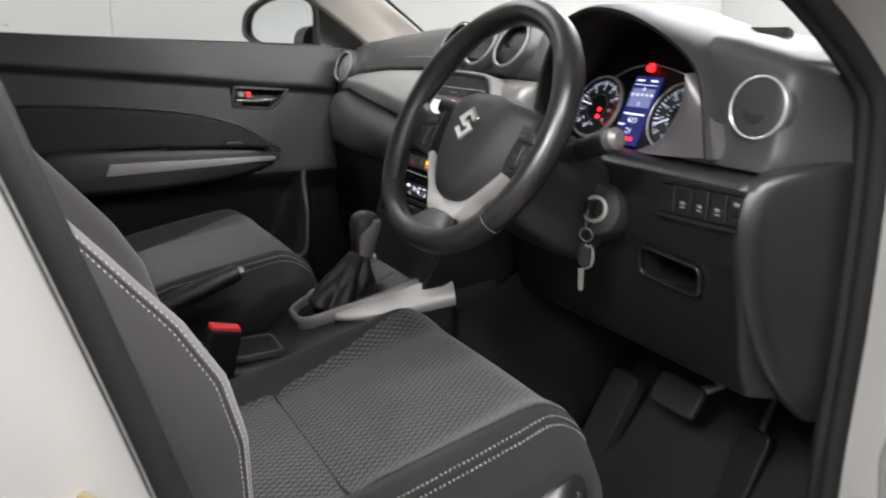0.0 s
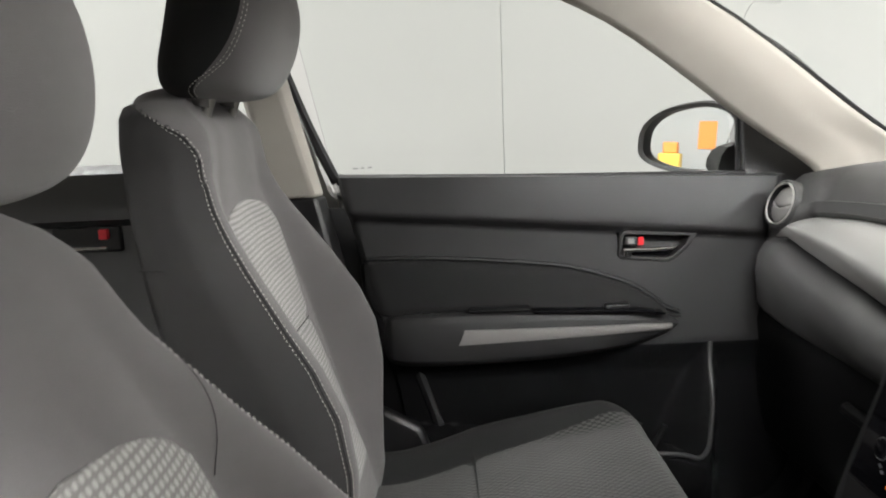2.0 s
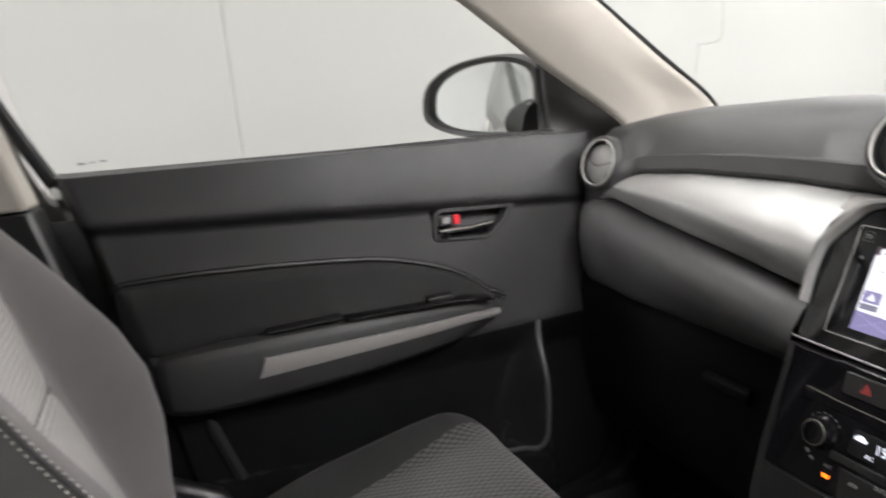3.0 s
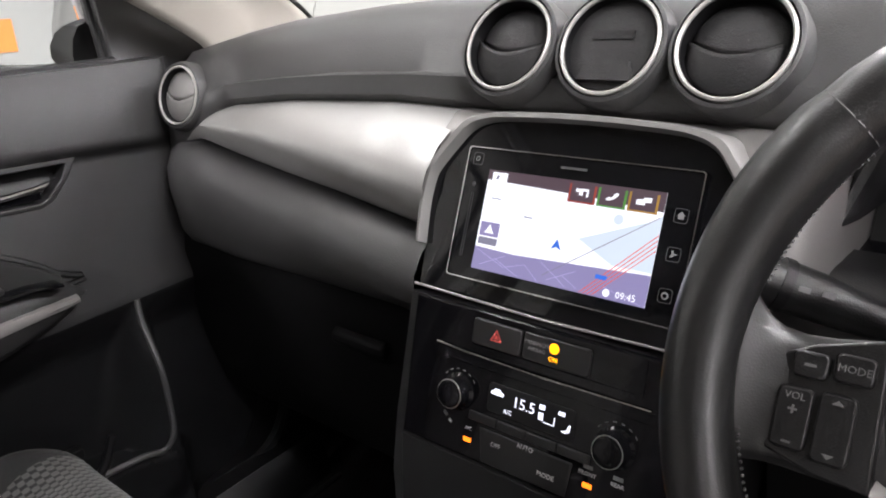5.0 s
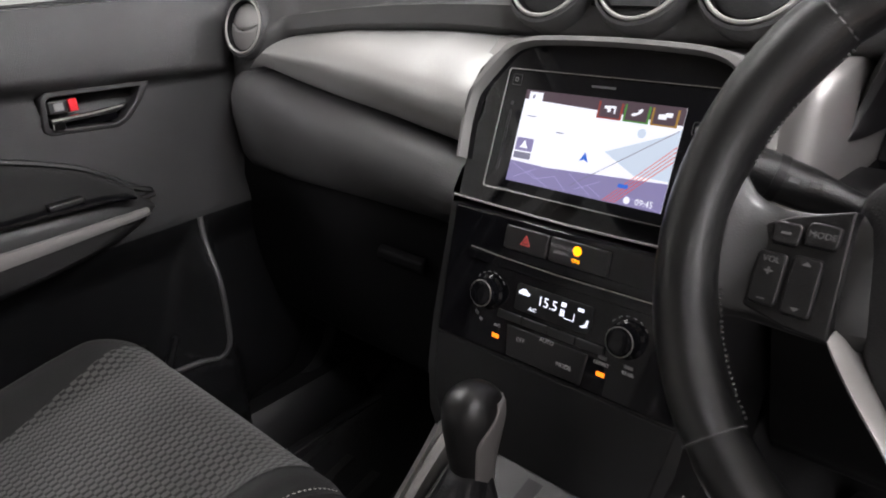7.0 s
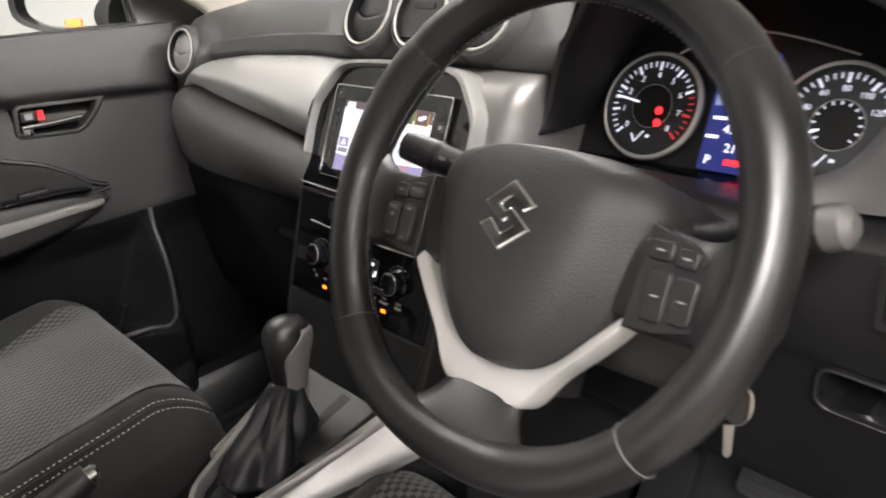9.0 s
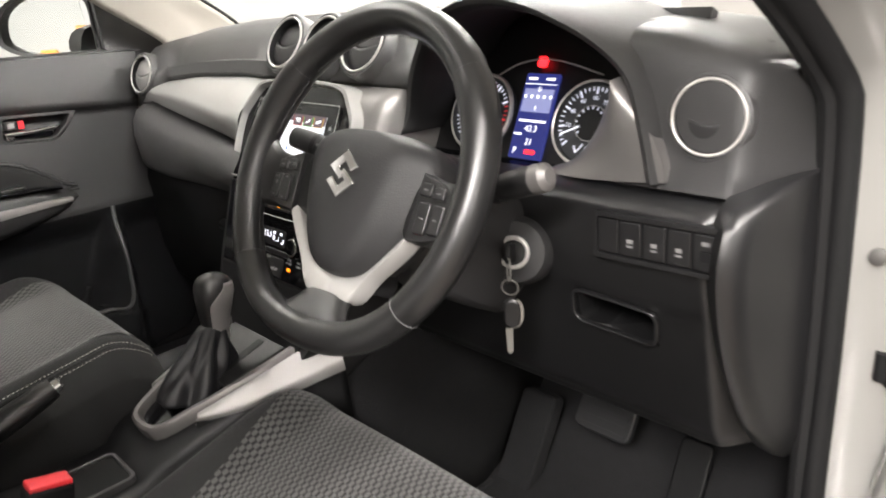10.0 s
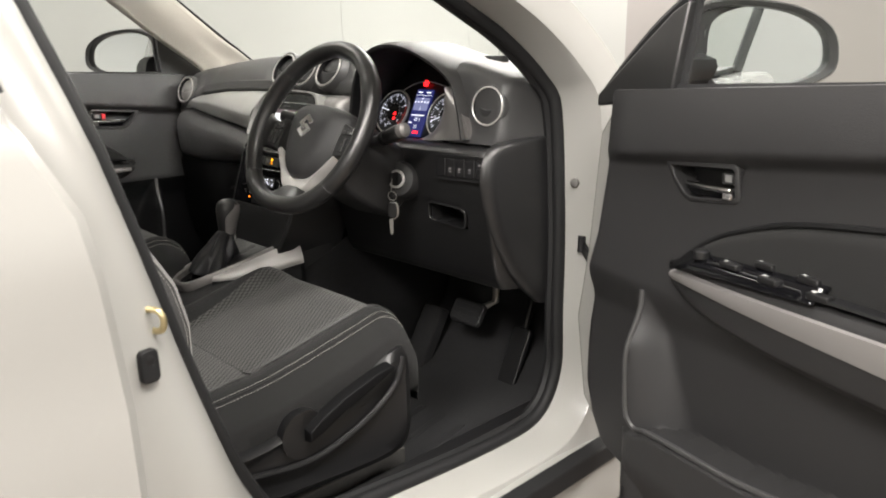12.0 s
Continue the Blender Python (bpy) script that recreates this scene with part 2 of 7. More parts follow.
def sheet(rows, loop=False, uv=None):
    """A skin over rows of points; loop closes each row. uv: rows of (u, v) metres."""
    bm = bmesh.new()
    vs = [[bm.verts.new(p) for p in r] for r in rows]
    layer = bm.loops.layers.uv.new("UVMap") if uv else None
    n = len(rows[0])
    for i in range(len(rows) - 1):
        for j in range(n if loop else n - 1):
            k = (j + 1) % n
            f = bm.faces.new((vs[i][j], vs[i][k], vs[i + 1][k], vs[i + 1][j]))
            if uv:
                for lp, w in zip(f.loops, (uv[i][j], uv[i][k], uv[i + 1][k], uv[i + 1][j])):
                    lp[layer].uv = w
    return bm


def loft(rings, cap=True, closed=False):
    """A skin over closed rings of points; cap closes the ends, closed joins the last ring to the first."""
    rows = list(rings) + ([rings[0]] if closed else [])
    bm = sheet(rows, loop=True)
    if closed:
        bmesh.ops.remove_doubles(bm, verts=bm.verts, dist=1e-6)
    elif cap:
        n = len(rings[0])
        bm.verts.ensure_lookup_table()
        bm.faces.new(bm.verts[:n][::-1])
        bm.faces.new(bm.verts[-n:])
    return bm


def box(c, size, m=None):
    bm = bmesh.new()
    bmesh.ops.create_cube(bm, size=1)
    t = Matrix.Translation(c) @ (m.to_4x4() if m else Matrix()) @ Matrix.Diagonal((*size, 1))
    bmesh.ops.transform(bm, matrix=t, verts=bm.verts)
    return bm


def face_frame(o, u, v):
    """A function (a, b, h) -> place on a plane through o, h along its normal."""
    o, u, v = Vector(o), Vector(u).normalized(), Vector(v)
    v = (v - u * v.dot(u)).normalized()
    n = u.cross(v)

    def at(a, b, h=0.0):
        return o + u * a + v * b + n * h

    at.m = Matrix((u, v, n)).transposed()
    at.o = o
    return at


def prism(outline, h0, h1, at, inset=0.0):
    """A closed outline raised from h0 to h1 over a plane; inset narrows the far face."""
    c = sum((Vector(p) for p in outline), Vector((0, 0))) / len(outline)
    far = [Vector(p) + (c - Vector(p)).normalized() * inset for p in outline]
    return loft([[at(*p, h0) for p in outline], [at(*p, h1) for p in far]])


def ring_prism(outer, inner, h0, h1, at):
    """A frame between two outlines with the same number of points."""
    return loft([[at(*p, h0) for p in outer], [at(*p, h1) for p in outer], [at(*p, h1) for p in inner], [at(*p, h0) for p in inner]], cap=False, closed=True)


def spline(pts, n, closed=False):
    """Points on a smooth line through pts, n for each stretch."""
    p = [Vector(q) for q in pts]
    k = len(p)
    out = []
    for i in range(k if closed else k - 1):
        a, b, c, d = (p[(i + j) % k] if closed else p[min(max(i + j, 0), k - 1)] for j in (-1, 0, 1, 2))
        for s in range(n):
            t = s / n
            out.append(0.5 * (2 * b + (c - a) * t + (2 * a - 5 * b + 4 * c - d) * t * t + (3 * b - a - 3 * c + d) * t**3))
    if not closed:
        out.append(p[-1])
    return out


def tube(path, r, n=10, closed=False, flat=1.0):
    """A round bar along a path; r may be a list. flat squeezes it along the second axis."""
    path = [Vector(p) for p in path]
    k = len(path)
    rings = []
    up = None
    for i, p in enumerate(path):
        a, b = (path[i - 1], path[(i + 1) % k]) if closed else (path[max(i - 1, 0)], path[min(i + 1, k - 1)])
        t = (b - a).normalized()
        if up is None:
            up = t.orthogonal().normalized()
        up = (up - t * up.dot(t)).normalized()
        s = t.cross(up)
        q = r[i] if isinstance(r, (list, tuple)) else r
        rings.append([p + (up * math.cos(2 * math.pi * j / n) + s * math.sin(2 * math.pi * j / n) * flat) * q for j in range(n)])
    return loft(rings, closed=closed)


def turned(profile, at, n=40, a0=0.0, b0=0.0, cap=True):
    """A body turned round the normal of a plane: profile rows of (radius, height)."""
    rings = [[at(a0 + r * math.cos(2 * math.pi * j / n), b0 + r * math.sin(2 * math.pi * j / n), h) for j in range(n)] for r, h in profile]
    return loft(rings, cap=cap)


def hoop(radius, wide, deep, at, a0=0.0, b0=0.0, n=48, k=8):
    """A ring with a rounded section of the given width and depth."""
    rings = []
    for i in range(n):
        t = 2 * math.pi * i / n
        rings.append([at(a0 + (radius + wide / 2 * math.cos(2 * math.pi * j / k)) * math.cos(t), b0 + (radius + wide / 2 * math.cos(2 * math.pi * j / k)) * math.sin(t), deep / 2 * math.sin(2 * math.pi * j / k)) for j in range(k)])
    return loft(rings, closed=True)


def rounded(w, h, r, n=5, a0=0.0, b0=0.0):
    """The outline of a rectangle with round corners."""
    out = []
    for cx, cy, s in ((w / 2 - r, h / 2 - r, 0), (-w / 2 + r, h / 2 - r, 90), (-w / 2 + r, -h / 2 + r, 180), (w / 2 - r, -h / 2 + r, 270)):
        for i in range(n + 1):
            t = radians(s + 90 * i / n)
            out.append((a0 + cx + r * math.cos(t), b0 + cy + r * math.sin(t)))
    return out


def lettering(name, words, size, at, a, b, material, parent, h=0.0004, depth=0.0001, turn=0.0, label=""):
    """Words in the built-in font, laid on a plane and centred on (a, b)."""
    cu = bpy.data.curves.new("words", "FONT")
    cu.body, cu.size, cu.extrude, cu.align_x, cu.align_y, cu.resolution_u = words, size, depth, "CENTER", "CENTER", 2
    tmp = bpy.data.objects.new("words", cu)
    scene.collection.objects.link(tmp)
    bpy.context.view_layer.update()
    me = bpy.data.meshes.new_from_object(tmp)
    bpy.data.objects.remove(tmp)
    bm = bmesh.new()
    bm.from_mesh(me)
    bpy.data.meshes.remove(me)
    t = Matrix.Translation(at(a, b, h)) @ at.m.to_4x4() @ Matrix.Rotation(radians(turn), 4, "Z")
    bmesh.ops.transform(bm, matrix=t, verts=bm.verts)
    return part(name, bm, material, parent, label, smooth=0)


def plate(at, a, b, w, h, lift, deep=0.0003, turn=0.0):
    """A thin bar centred on (a, b) of a plane."""
    c, s = math.cos(radians(turn)), math.sin(radians(turn))
    o = [(a + x * c - y * s, b + x * s + y * c) for x, y in ((-w / 2, -h / 2), (w / 2, -h / 2), (w / 2, h / 2), (-w / 2, h / 2))]
    return prism(o, lift, lift + deep, at)


def stitching(path, length, gap, r, normal_of=None):
    """A row of short threads along a path, joined."""
    path = [Vector(p) for p in path]
    bm = bmesh.new()
    total, marks = 0.0, [0.0]
    for a, b in zip(path, path[1:]):
        total += (b - a).length
        marks.append(total)

    def on(d):
        for i in range(len(path) - 1):
            if d <= marks[i + 1]:
                return path[i].lerp(path[i + 1], (d - marks[i]) / max(1e-9, marks[i + 1] - marks[i]))
        return path[-1]

    d = 0.0
    while d + length < total:
        a, b = on(d), on(d + length)
        t = (b - a).normalized()
        s = t.orthogonal().normalized()
        w = t.cross(s)
        m = (a + b) / 2
        ends = [bm.verts.new(a), bm.verts.new(b)]
        mid = [bm.verts.new(m + (s * math.cos(x) + w * math.sin(x)) * r) for x in (0, 1.57, 3.14, 4.71)]
        for i in range(4):
            bm.faces.new((ends[0], mid[i], mid[(i + 1) % 4]))
            bm.faces.new((ends[1], mid[(i + 1) % 4], mid[i]))
        d += length + gap
    return bm


def smooth01(x, a, b):
    t = min(1.0, max(0.0, (x - a) / (b - a)))
    return t * t * (3 - 2 * t)


def table(x, rows):
    """Straight-line reading of a small table."""
    for (a, p), (b, q) in zip(rows, rows[1:]):
        if x <= b:
            return p + (q - p) * min(1, max(0, (x - a) / (b - a)))
    return rows[-1][1]
# ---------- the hall ----------
GROUND = -0.08
X0, X1, Y0, Y1 = -2.6, 7.0, -9.0, 4.6
WIDE, LONG, YM = X1 - X0 + 0.4, Y1 - Y0 + 0.4, (Y0 + Y1) / 2


def build_hall():
    floor = thing("floor", (0, 0, GROUND), "beige wood-look vinyl hall floor", "floor", kind="structure")
    part("floor_slab", box(((X0 + X1) / 2, YM, GROUND - 0.06), (WIDE, LONG, 0.1)), FLOOR, floor)
    ceiling = part("ceiling", box(((X0 + X1) / 2, (Y0 + Y1) / 2, CEILING_Z + 0.08), (WIDE, LONG, 0.14)), CEIL)
    tagged(ceiling, "plain white painted hall ceiling", "ceiling", kind="structure")
    west = thing("wall_west", (X0, 0, GROUND), "pale grey panelled wall with fine vertical joints", "wall", kind="structure")
    part("wall_core", box((X0 - 0.1, YM, 1.46), (0.12, LONG, 3.1)), WALL, west)
    y = 0.653 - 9 * 1.2
    while y < Y1:
        a, b = max(y, Y0), min(y + 1.2, Y1)
        part("panel", box((X0 - 0.02, (a + b) / 2, 1.46), (0.04, b - a - 0.0018, 3.08)), WALL, west, bevel=0.0008)
        y += 1.2
    north = thing("wall_north", (0, Y1, GROUND), "pale grey and warm panelled wall ahead of the car", "wall", kind="structure")
    part("wall_core", box(((X0 + X1) / 2, Y1 + 0.1, 1.46), (WIDE, 0.12, 3.1)), WALL, north)
    part("panel", box(((X0 - 1.38) / 2, Y1 + 0.02, 1.46), (-1.38 - X0, 0.04, 3.08)), WALL, north)
    part("panel", box(((-1.38 + X1) / 2, Y1 + 0.02, 1.46), (X1 + 1.38, 0.04, 3.08)), WALL_WARM, north)
    east = part("wall_east", box((X1 + 0.1, YM, 1.46), (0.2, LONG, 3.1)), WALL)
    tagged(east, "pale warm painted wall beside the open door", "wall", kind="structure")
    south = part("wall_south", box(((X0 + X1) / 2, Y0 - 0.1, 1.46), (WIDE, 0.2, 3.1)), WALL)
    tagged(south, "pale grey painted wall behind the car", "wall", kind="structure")


def build_ceiling_light(x, y):
    lamp_ob = thing("ceiling_light", (x, y, CEILING_Z), "long white recessed ceiling light panel, lit", "ceiling light", "ceiling lights of the hall")
    z = CEILING_Z
    at = face_frame((x, y, z), (1, 0, 0), (0, -1, 0))
    part("frame", ring_prism([(-0.34, -0.85), (0.34, -0.85), (0.34, 0.85), (-0.34, 0.85)], [(-0.3, -0.81), (0.3, -0.81), (0.3, 0.81), (-0.3, 0.81)], -0.01, 0.025, at), WHITE, lamp_ob)
    part("diffuser", box((x, y, z - 0.005), (0.6, 1.62, 0.01)), LAMP_GLOW, lamp_ob)


def build_back_clutter():
    """What the passenger's mirror shows, by the wall behind the car."""
    post = thing("poster", (-1.44, Y0, 1.1), "orange paper poster on the rear wall", "poster")
    part("sheet", box((-1.47, Y0 + 0.012, 1.36), (0.25, 0.006, 0.4)), ORANGE, post)
    can = thing("yellow_cabinet", (-1.98, Y0 + 0.4, GROUND), "yellow metal cabinet with an orange top box", "cabinet")
    part("body", box((-1.93, Y0 + 0.4, 0.5), (0.3, 0.4, 1.16)), YELLOW, can, bevel=0.02)
    part("door", box((-1.93, Y0 + 0.605, 0.5), (0.26, 0.012, 1.06)), YELLOW, can, bevel=0.004)
    part("top_box", box((-1.93, Y0 + 0.4, 1.16), (0.2, 0.24, 0.16)), ORANGE, can, bevel=0.02)
    bench = thing("workbench", (-1.58, Y0 + 0.4, GROUND), "low dark workbench beside the cabinet", "bench")
    part("top", box((-1.58, Y0 + 0.4, 0.8), (0.44, 0.5, 0.05)), GREY, bench, bevel=0.01)
    for dx in (-0.19, 0.19):
        part("side_panel", box((-1.58 + dx, Y0 + 0.4, 0.35), (0.05, 0.46, 0.855)), DEEP, bench, bevel=0.006)
    part("back_panel", box((-1.58, Y0 + 0.2, 0.35), (0.34, 0.03, 0.8)), DEEP, bench)


build_hall()
for lx, ly, watts in LAMPS:
    build_ceiling_light(lx, ly)
build_back_clutter()
# ---------- the car's shell ----------
# Edge of the driver's door opening, (y, z), from the rear pillar down, along the sill and up the front pillar.
OPENING = [(0.115, 1.30), (0.164, 1.139), (0.24, 0.878), (0.30, 0.66), (0.366, 0.474), (0.45, 0.372), (0.64, 0.343), (0.94, 0.325), (1.055, 0.345), (1.108, 0.43), (1.108, 0.56),
           (1.106, 0.748), (1.085, 0.974), (1.045, 1.048), (0.965, 1.117), (0.861, 1.175), (0.70, 1.262), (0.50, 1.345), (0.30, 1.385), (0.16, 1.38)]


def tuck(z):
    """How far the body's side leans in above the waist."""
    return 0.115 * max(0.0, z - 1.0) / 0.4


def opening_path(n=5):
    return [(p.x, p.y) for p in spline([(y, z, 0) for y, z in OPENING], n, closed=True)]


def outward(path):
    k = len(path)
    out = []
    for i in range(k):
        a, b = Vector(path[i - 1]), Vector(path[(i + 1) % k])
        t = (b - a).normalized()
        out.append(Vector((-t.y, t.x)))
    c = sum((Vector(p) for p in path), Vector((0, 0))) / k
    if sum((Vector(p) - c).dot(n) for p, n in zip(path, out)) < 0:
        out = [-n for n in out]
    return out


def build_shell():
    car = thing("car", (0, 0, GROUND), "white car body shell with the driver's side open", "car")
    path = opening_path()
    norm = outward(path)
    for s, name in ((1, "side_frame"), (-1, "side_frame")):
        wide = 0.0
        if s < 0:
            path = [(y + n.x * k, z + n.y * k) for (y, z), n, k in ((p, n, 0.09 * smooth01(n.y, 0.1, 0.5) + 0.05 * smooth01(-n.x, 0.3, 0.6) * smooth01(p[1], 0.98, 1.06)) for p, n in zip(path, norm))]
            wide = 0.06
        section = [(-0.004, -0.03), (0.0, 0.0), (0.004, 0.045), (0.018, 0.082), (0.034, 0.09), (0.09, 0.10), (0.093, 0.06)]
        rows = []
        for off, dx in section:
            rows.append([V(s * (0.722 + dx - tuck(z + n.y * off) + wide * smooth01(z, 1.02, 1.1)), y + n.x * off * k, z + n.y * off * k) for (y, z), n, k in ((p, n, 1 + (1.7 if s > 0 else -0.3) * smooth01(-n.x, 0.5, 0.9)) for p, n in zip(path, norm))])
        part(name, sheet(rows, loop=True), PAINT, car, sub=0)
        lip = [V(s * (0.716 - tuck(z) + wide * smooth01(z, 1.02, 1.1)), y - n.x * 0.004, z - n.y * 0.004) for (y, z), n in zip(path, norm)]
        keep = [i for i, (y, z) in enumerate(path) if s > 0 or not (z > 0.99 and y < 0.32)]
        part("door_seal", tube([lip[i] for i in keep], 0.0135, 10, closed=s > 0), RUBBER, car, "black rubber door seal")
        inner_lip = [V(s * (0.70 - tuck(z) + wide * smooth01(z, 1.02, 1.1)), y - n.x * 0.008, z - n.y * 0.008) for (y, z), n in zip(path, norm)]
        part("inner_seal", tube([inner_lip[i] for i in keep], 0.0115, 8, closed=s > 0), RUBBER, car)
        lip2 = [V(s * (0.735 - tuck(z) + wide * smooth01(z, 1.02, 1.1)), y + n.x * 0.008, z + n.y * 0.008) for (y, z), n in zip(path, norm)]
        part("seal_lip", tube([lip2[i] for i in keep], 0.006, 6, closed=s > 0), RUBBER, car)
    # sills
    for s in (1, -1):
        part("sill", loft([[V(s * a, y, b) for a, b in ((0.70, 0.315), (0.83, 0.30), (0.845, 0.24), (0.83, 0.12), (0.72, 0.1))] for y in (-0.9, 0.2, 0.8, 1.3)]), PAINT, car, bevel=0.01)
        part("sill_strip", loft([[V(s * a, y, b) for a, b in ((0.822, 0.305), (0.852, 0.298), (0.856, 0.262), (0.846, 0.262))] for y in (-0.9, 0.3, 1.28)]), RUBBER, car, bevel=0.003)
        part("scuff_trim", sheet([[V(s * 0.712, y, 0.337), V(s * 0.70, y, 0.348), V(s * 0.665, y, 0.345), V(s * 0.64, y, 0.318), V(s * 0.63, y, 0.24)] for y in (0.28, 0.45, 0.7, 0.95, 1.12)]), HARD, car)
    # front pillar trims
    for s in (1, -1):
        edge = [(0.676, 1.083, 0.99), (0.672, 1.045, 1.045), (0.668, 0.913, 1.138), (0.655, 0.663, 1.318), (0.63, 0.42, 1.42)]
        mid = [(0.668, 1.13, 1.01), (0.648, 1.135, 1.075), (0.622, 1.0, 1.165), (0.602, 0.745, 1.352), (0.575, 0.47, 1.456)]
        far = [(0.655, 1.22, 1.0), (0.638, 1.225, 1.055), (0.615, 1.085, 1.15), (0.597, 0.815, 1.342), (0.57, 0.53, 1.45)]
        rows = [spline([V(s * a, b, c) for a, b, c in line], 5) for line in (edge, mid, far)]
        fine = [[p for p in spline([rows[0][i], rows[0][i].lerp(rows[1][i], 0.6) + V(-s * 0.006, 0, 0.002), rows[1][i], rows[2][i]], 3)] for i in range(len(rows[0]))]
        part("front_pillar_trim", sheet(fine), BEIGE, car, "pale beige moulded pillar trim", thick=0.004)
        part("screen_edge", tube([p + V(0, 0.004, 0.002) for p in rows[2]], 0.005, 6), RUBBER, car)
        out = [V(s * 0.70, 1.2, 1.06), V(s * 0.67, 1.02, 1.19), V(s * 0.645, 0.77, 1.37), V(s * 0.62, 0.5, 1.48)]
        part("front_pillar", tube(out, 0.03, 8), PAINT, car)
    # windscreen
    rows = []
    for k in range(9):
        t = k / 8
        x = -0.66 + 1.32 * t
        bow = 0.09 * (1 - (2 * t - 1) ** 2)
        rows.append([V(x * 1.0, 1.27 + bow, 1.02), V(x * 0.97, 1.06 + bow * 0.8, 1.18), V(x * 0.92, 0.80 + bow * 0.6, 1.355), V(x * 0.87, 0.52 + bow * 0.4, 1.47)])
    part("windscreen", sheet(rows), GLASS, car, "clear laminated windscreen", thick=0.005, shadow=False)
    # roof
    rows = []
    for k in range(13):
        x = -0.62 + 1.24 * k / 12
        dome = 0.05 * (1 - (x / 0.62) ** 2)
        rows.append([V(x * 0.95, 0.53 + 0.03, 1.44 + dome), V(x, 0.2, 1.455 + dome), V(x, -0.8, 1.45 + dome), V(x * 0.95, -1.5, 1.38 + dome)])
    part("headliner", sheet(rows), BEIGE, car, "pale beige cloth headliner", thick=0.01)
    rows = [[p + V(0, 0, 0.05) for p in r] for r in [[V(q.x * 1.06, q.y, q.z) for q in r] for r in rows]]
    part("roof", sheet(rows), PAINT, car, thick=0.012)
    # rear pillars and tail
    for s in (1, -1):
        part("rear_pillar", loft([[V(s * a, -0.80 + dy + q, z) for dy, a in ((0, 0.70 - tuck(z)), (0, 0.80 - tuck(z)), (-0.5, 0.80 - tuck(z)), (-0.5, 0.70 - tuck(z)))] for q, z in ((0.0, 0.2), (0.0, 1.02), (-0.2, 1.46))]), PAINT, car, bevel=0.01)
        part("rear_pillar_trim", loft([[V(s * (0.69 - tuck(z) - w), -0.78 + dy + q, z) for dy, w in ((0, 0), (0, 0.02), (-0.5, 0.02), (-0.5, 0))] for q, z in ((0.0, 0.3), (0.0, 1.04), (-0.2, 1.44))]), BEIGE, car)
    part("tailgate", box((0, -1.52, 0.62), (1.5, 0.08, 0.95)), PAINT, car, bevel=0.02)
    part("rear_floor", box((0, -0.75, 0.2), (1.4, 1.6, 0.08)), CARPET, car)
    # floor, tunnel and bulkhead
    rows = []
    for k in range(15):
        x = -0.66 + 1.32 * k / 14
        rows.append([V(x, 0.0, 0.25), V(x, 0.9, 0.245), V(x, 1.12, 0.25), V(x, 1.22, 0.29), V(x, 1.33, 0.40), V(x, 1.4, 0.55), V(x, 1.42, 0.95), V(x, 1.40, 1.03)])
    part("floor_carpet", sheet(rows), CARPET, car, "black carpet floor and toe board", thick=0.02)
    for s in (1, -1):
        part("inner_side", sheet([[V(s * 0.708, y, z) for z in (0.1, 0.4, 0.7, 1.0)] for y in ((1.12, 1.25, 1.5) if s > 0 else (0.1, 0.6, 1.0, 1.5))]), DEEP, car, thick=0.004)
        # kick panels too take the plastic with footwell shade in its colour
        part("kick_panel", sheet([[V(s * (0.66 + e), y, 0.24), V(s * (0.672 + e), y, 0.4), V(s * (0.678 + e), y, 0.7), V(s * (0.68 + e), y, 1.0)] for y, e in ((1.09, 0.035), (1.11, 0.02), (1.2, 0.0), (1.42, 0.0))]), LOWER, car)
        part("bolt", turned([(0.009, 0), (0.009, 0.006), (0.005, 0.008)], face_frame((s * 0.752, 1.104, 0.94), (1, 0, 0), (0, 0.05, 1)), 12), GREY, car)
        part("bolt", turned([(0.009, 0), (0.009, 0.006), (0.005, 0.008)], face_frame((s * 0.752, 1.104, 0.836), (1, 0, 0), (0, 0.05, 1)), 12), GREY, car)
    # striker and latch socket on the right rear pillar
    stri = part("striker", tube(spline([V(0.775, 0.222, 0.776), V(0.802, 0.236, 0.777), V(0.803, 0.235, 0.8), V(0.777, 0.22, 0.801)], 4), 0.004, 8), BRASS, car, "yellow zinc door striker")
    part("striker_plate", box((0.777, 0.214, 0.79), (0.03, 0.008, 0.055), Matrix.Rotation(radians(-14), 3, "Z")), STEEL, stri, bevel=0.003)
    at = face_frame((0.809, 0.213, 0.742), (-0.19, 0.98, 0.0), (0, -0.2, 1))
    sock = part("buffer_socket", prism(rounded(0.024, 0.04, 0.007), -0.004, 0.005, at), RUBBER, car, "black rubber door buffer", bevel=0.002)
    part("buffer_hole", turned([(0.006, 0.0052), (0.005, 0.0056)], at, 14, 0, 0.008), DEEP, sock)
    # left middle pillar, seen behind the passenger seat
    part("middle_pillar_trim", loft([[V(-a, b, z) for a, b in ((0.668 - tuck(z) * 0.7, y0), (0.640 - tuck(z) * 0.7, y0 + 0.015), (0.635 - tuck(z) * 0.7, y1 - 0.015), (0.668 - tuck(z) * 0.7, y1))] for z, y0, y1 in ((1.03, 0.05, 0.15), (1.2, 0.022, 0.115), (1.42, -0.02, 0.07))]), BEIGE, car, "pale beige pillar trim", bevel=0.006)
    part("middle_pillar_base", loft([[V(-a, b, z) for a, b in ((0.675, y0), (0.645, y0 + 0.015), (0.64, y1 - 0.015), (0.675, y1))] for z, y0, y1 in ((0.4, 0.1, 0.27), (0.8, 0.06, 0.2), (1.03, 0.02, 0.15))]), HARD, car, bevel=0.006)
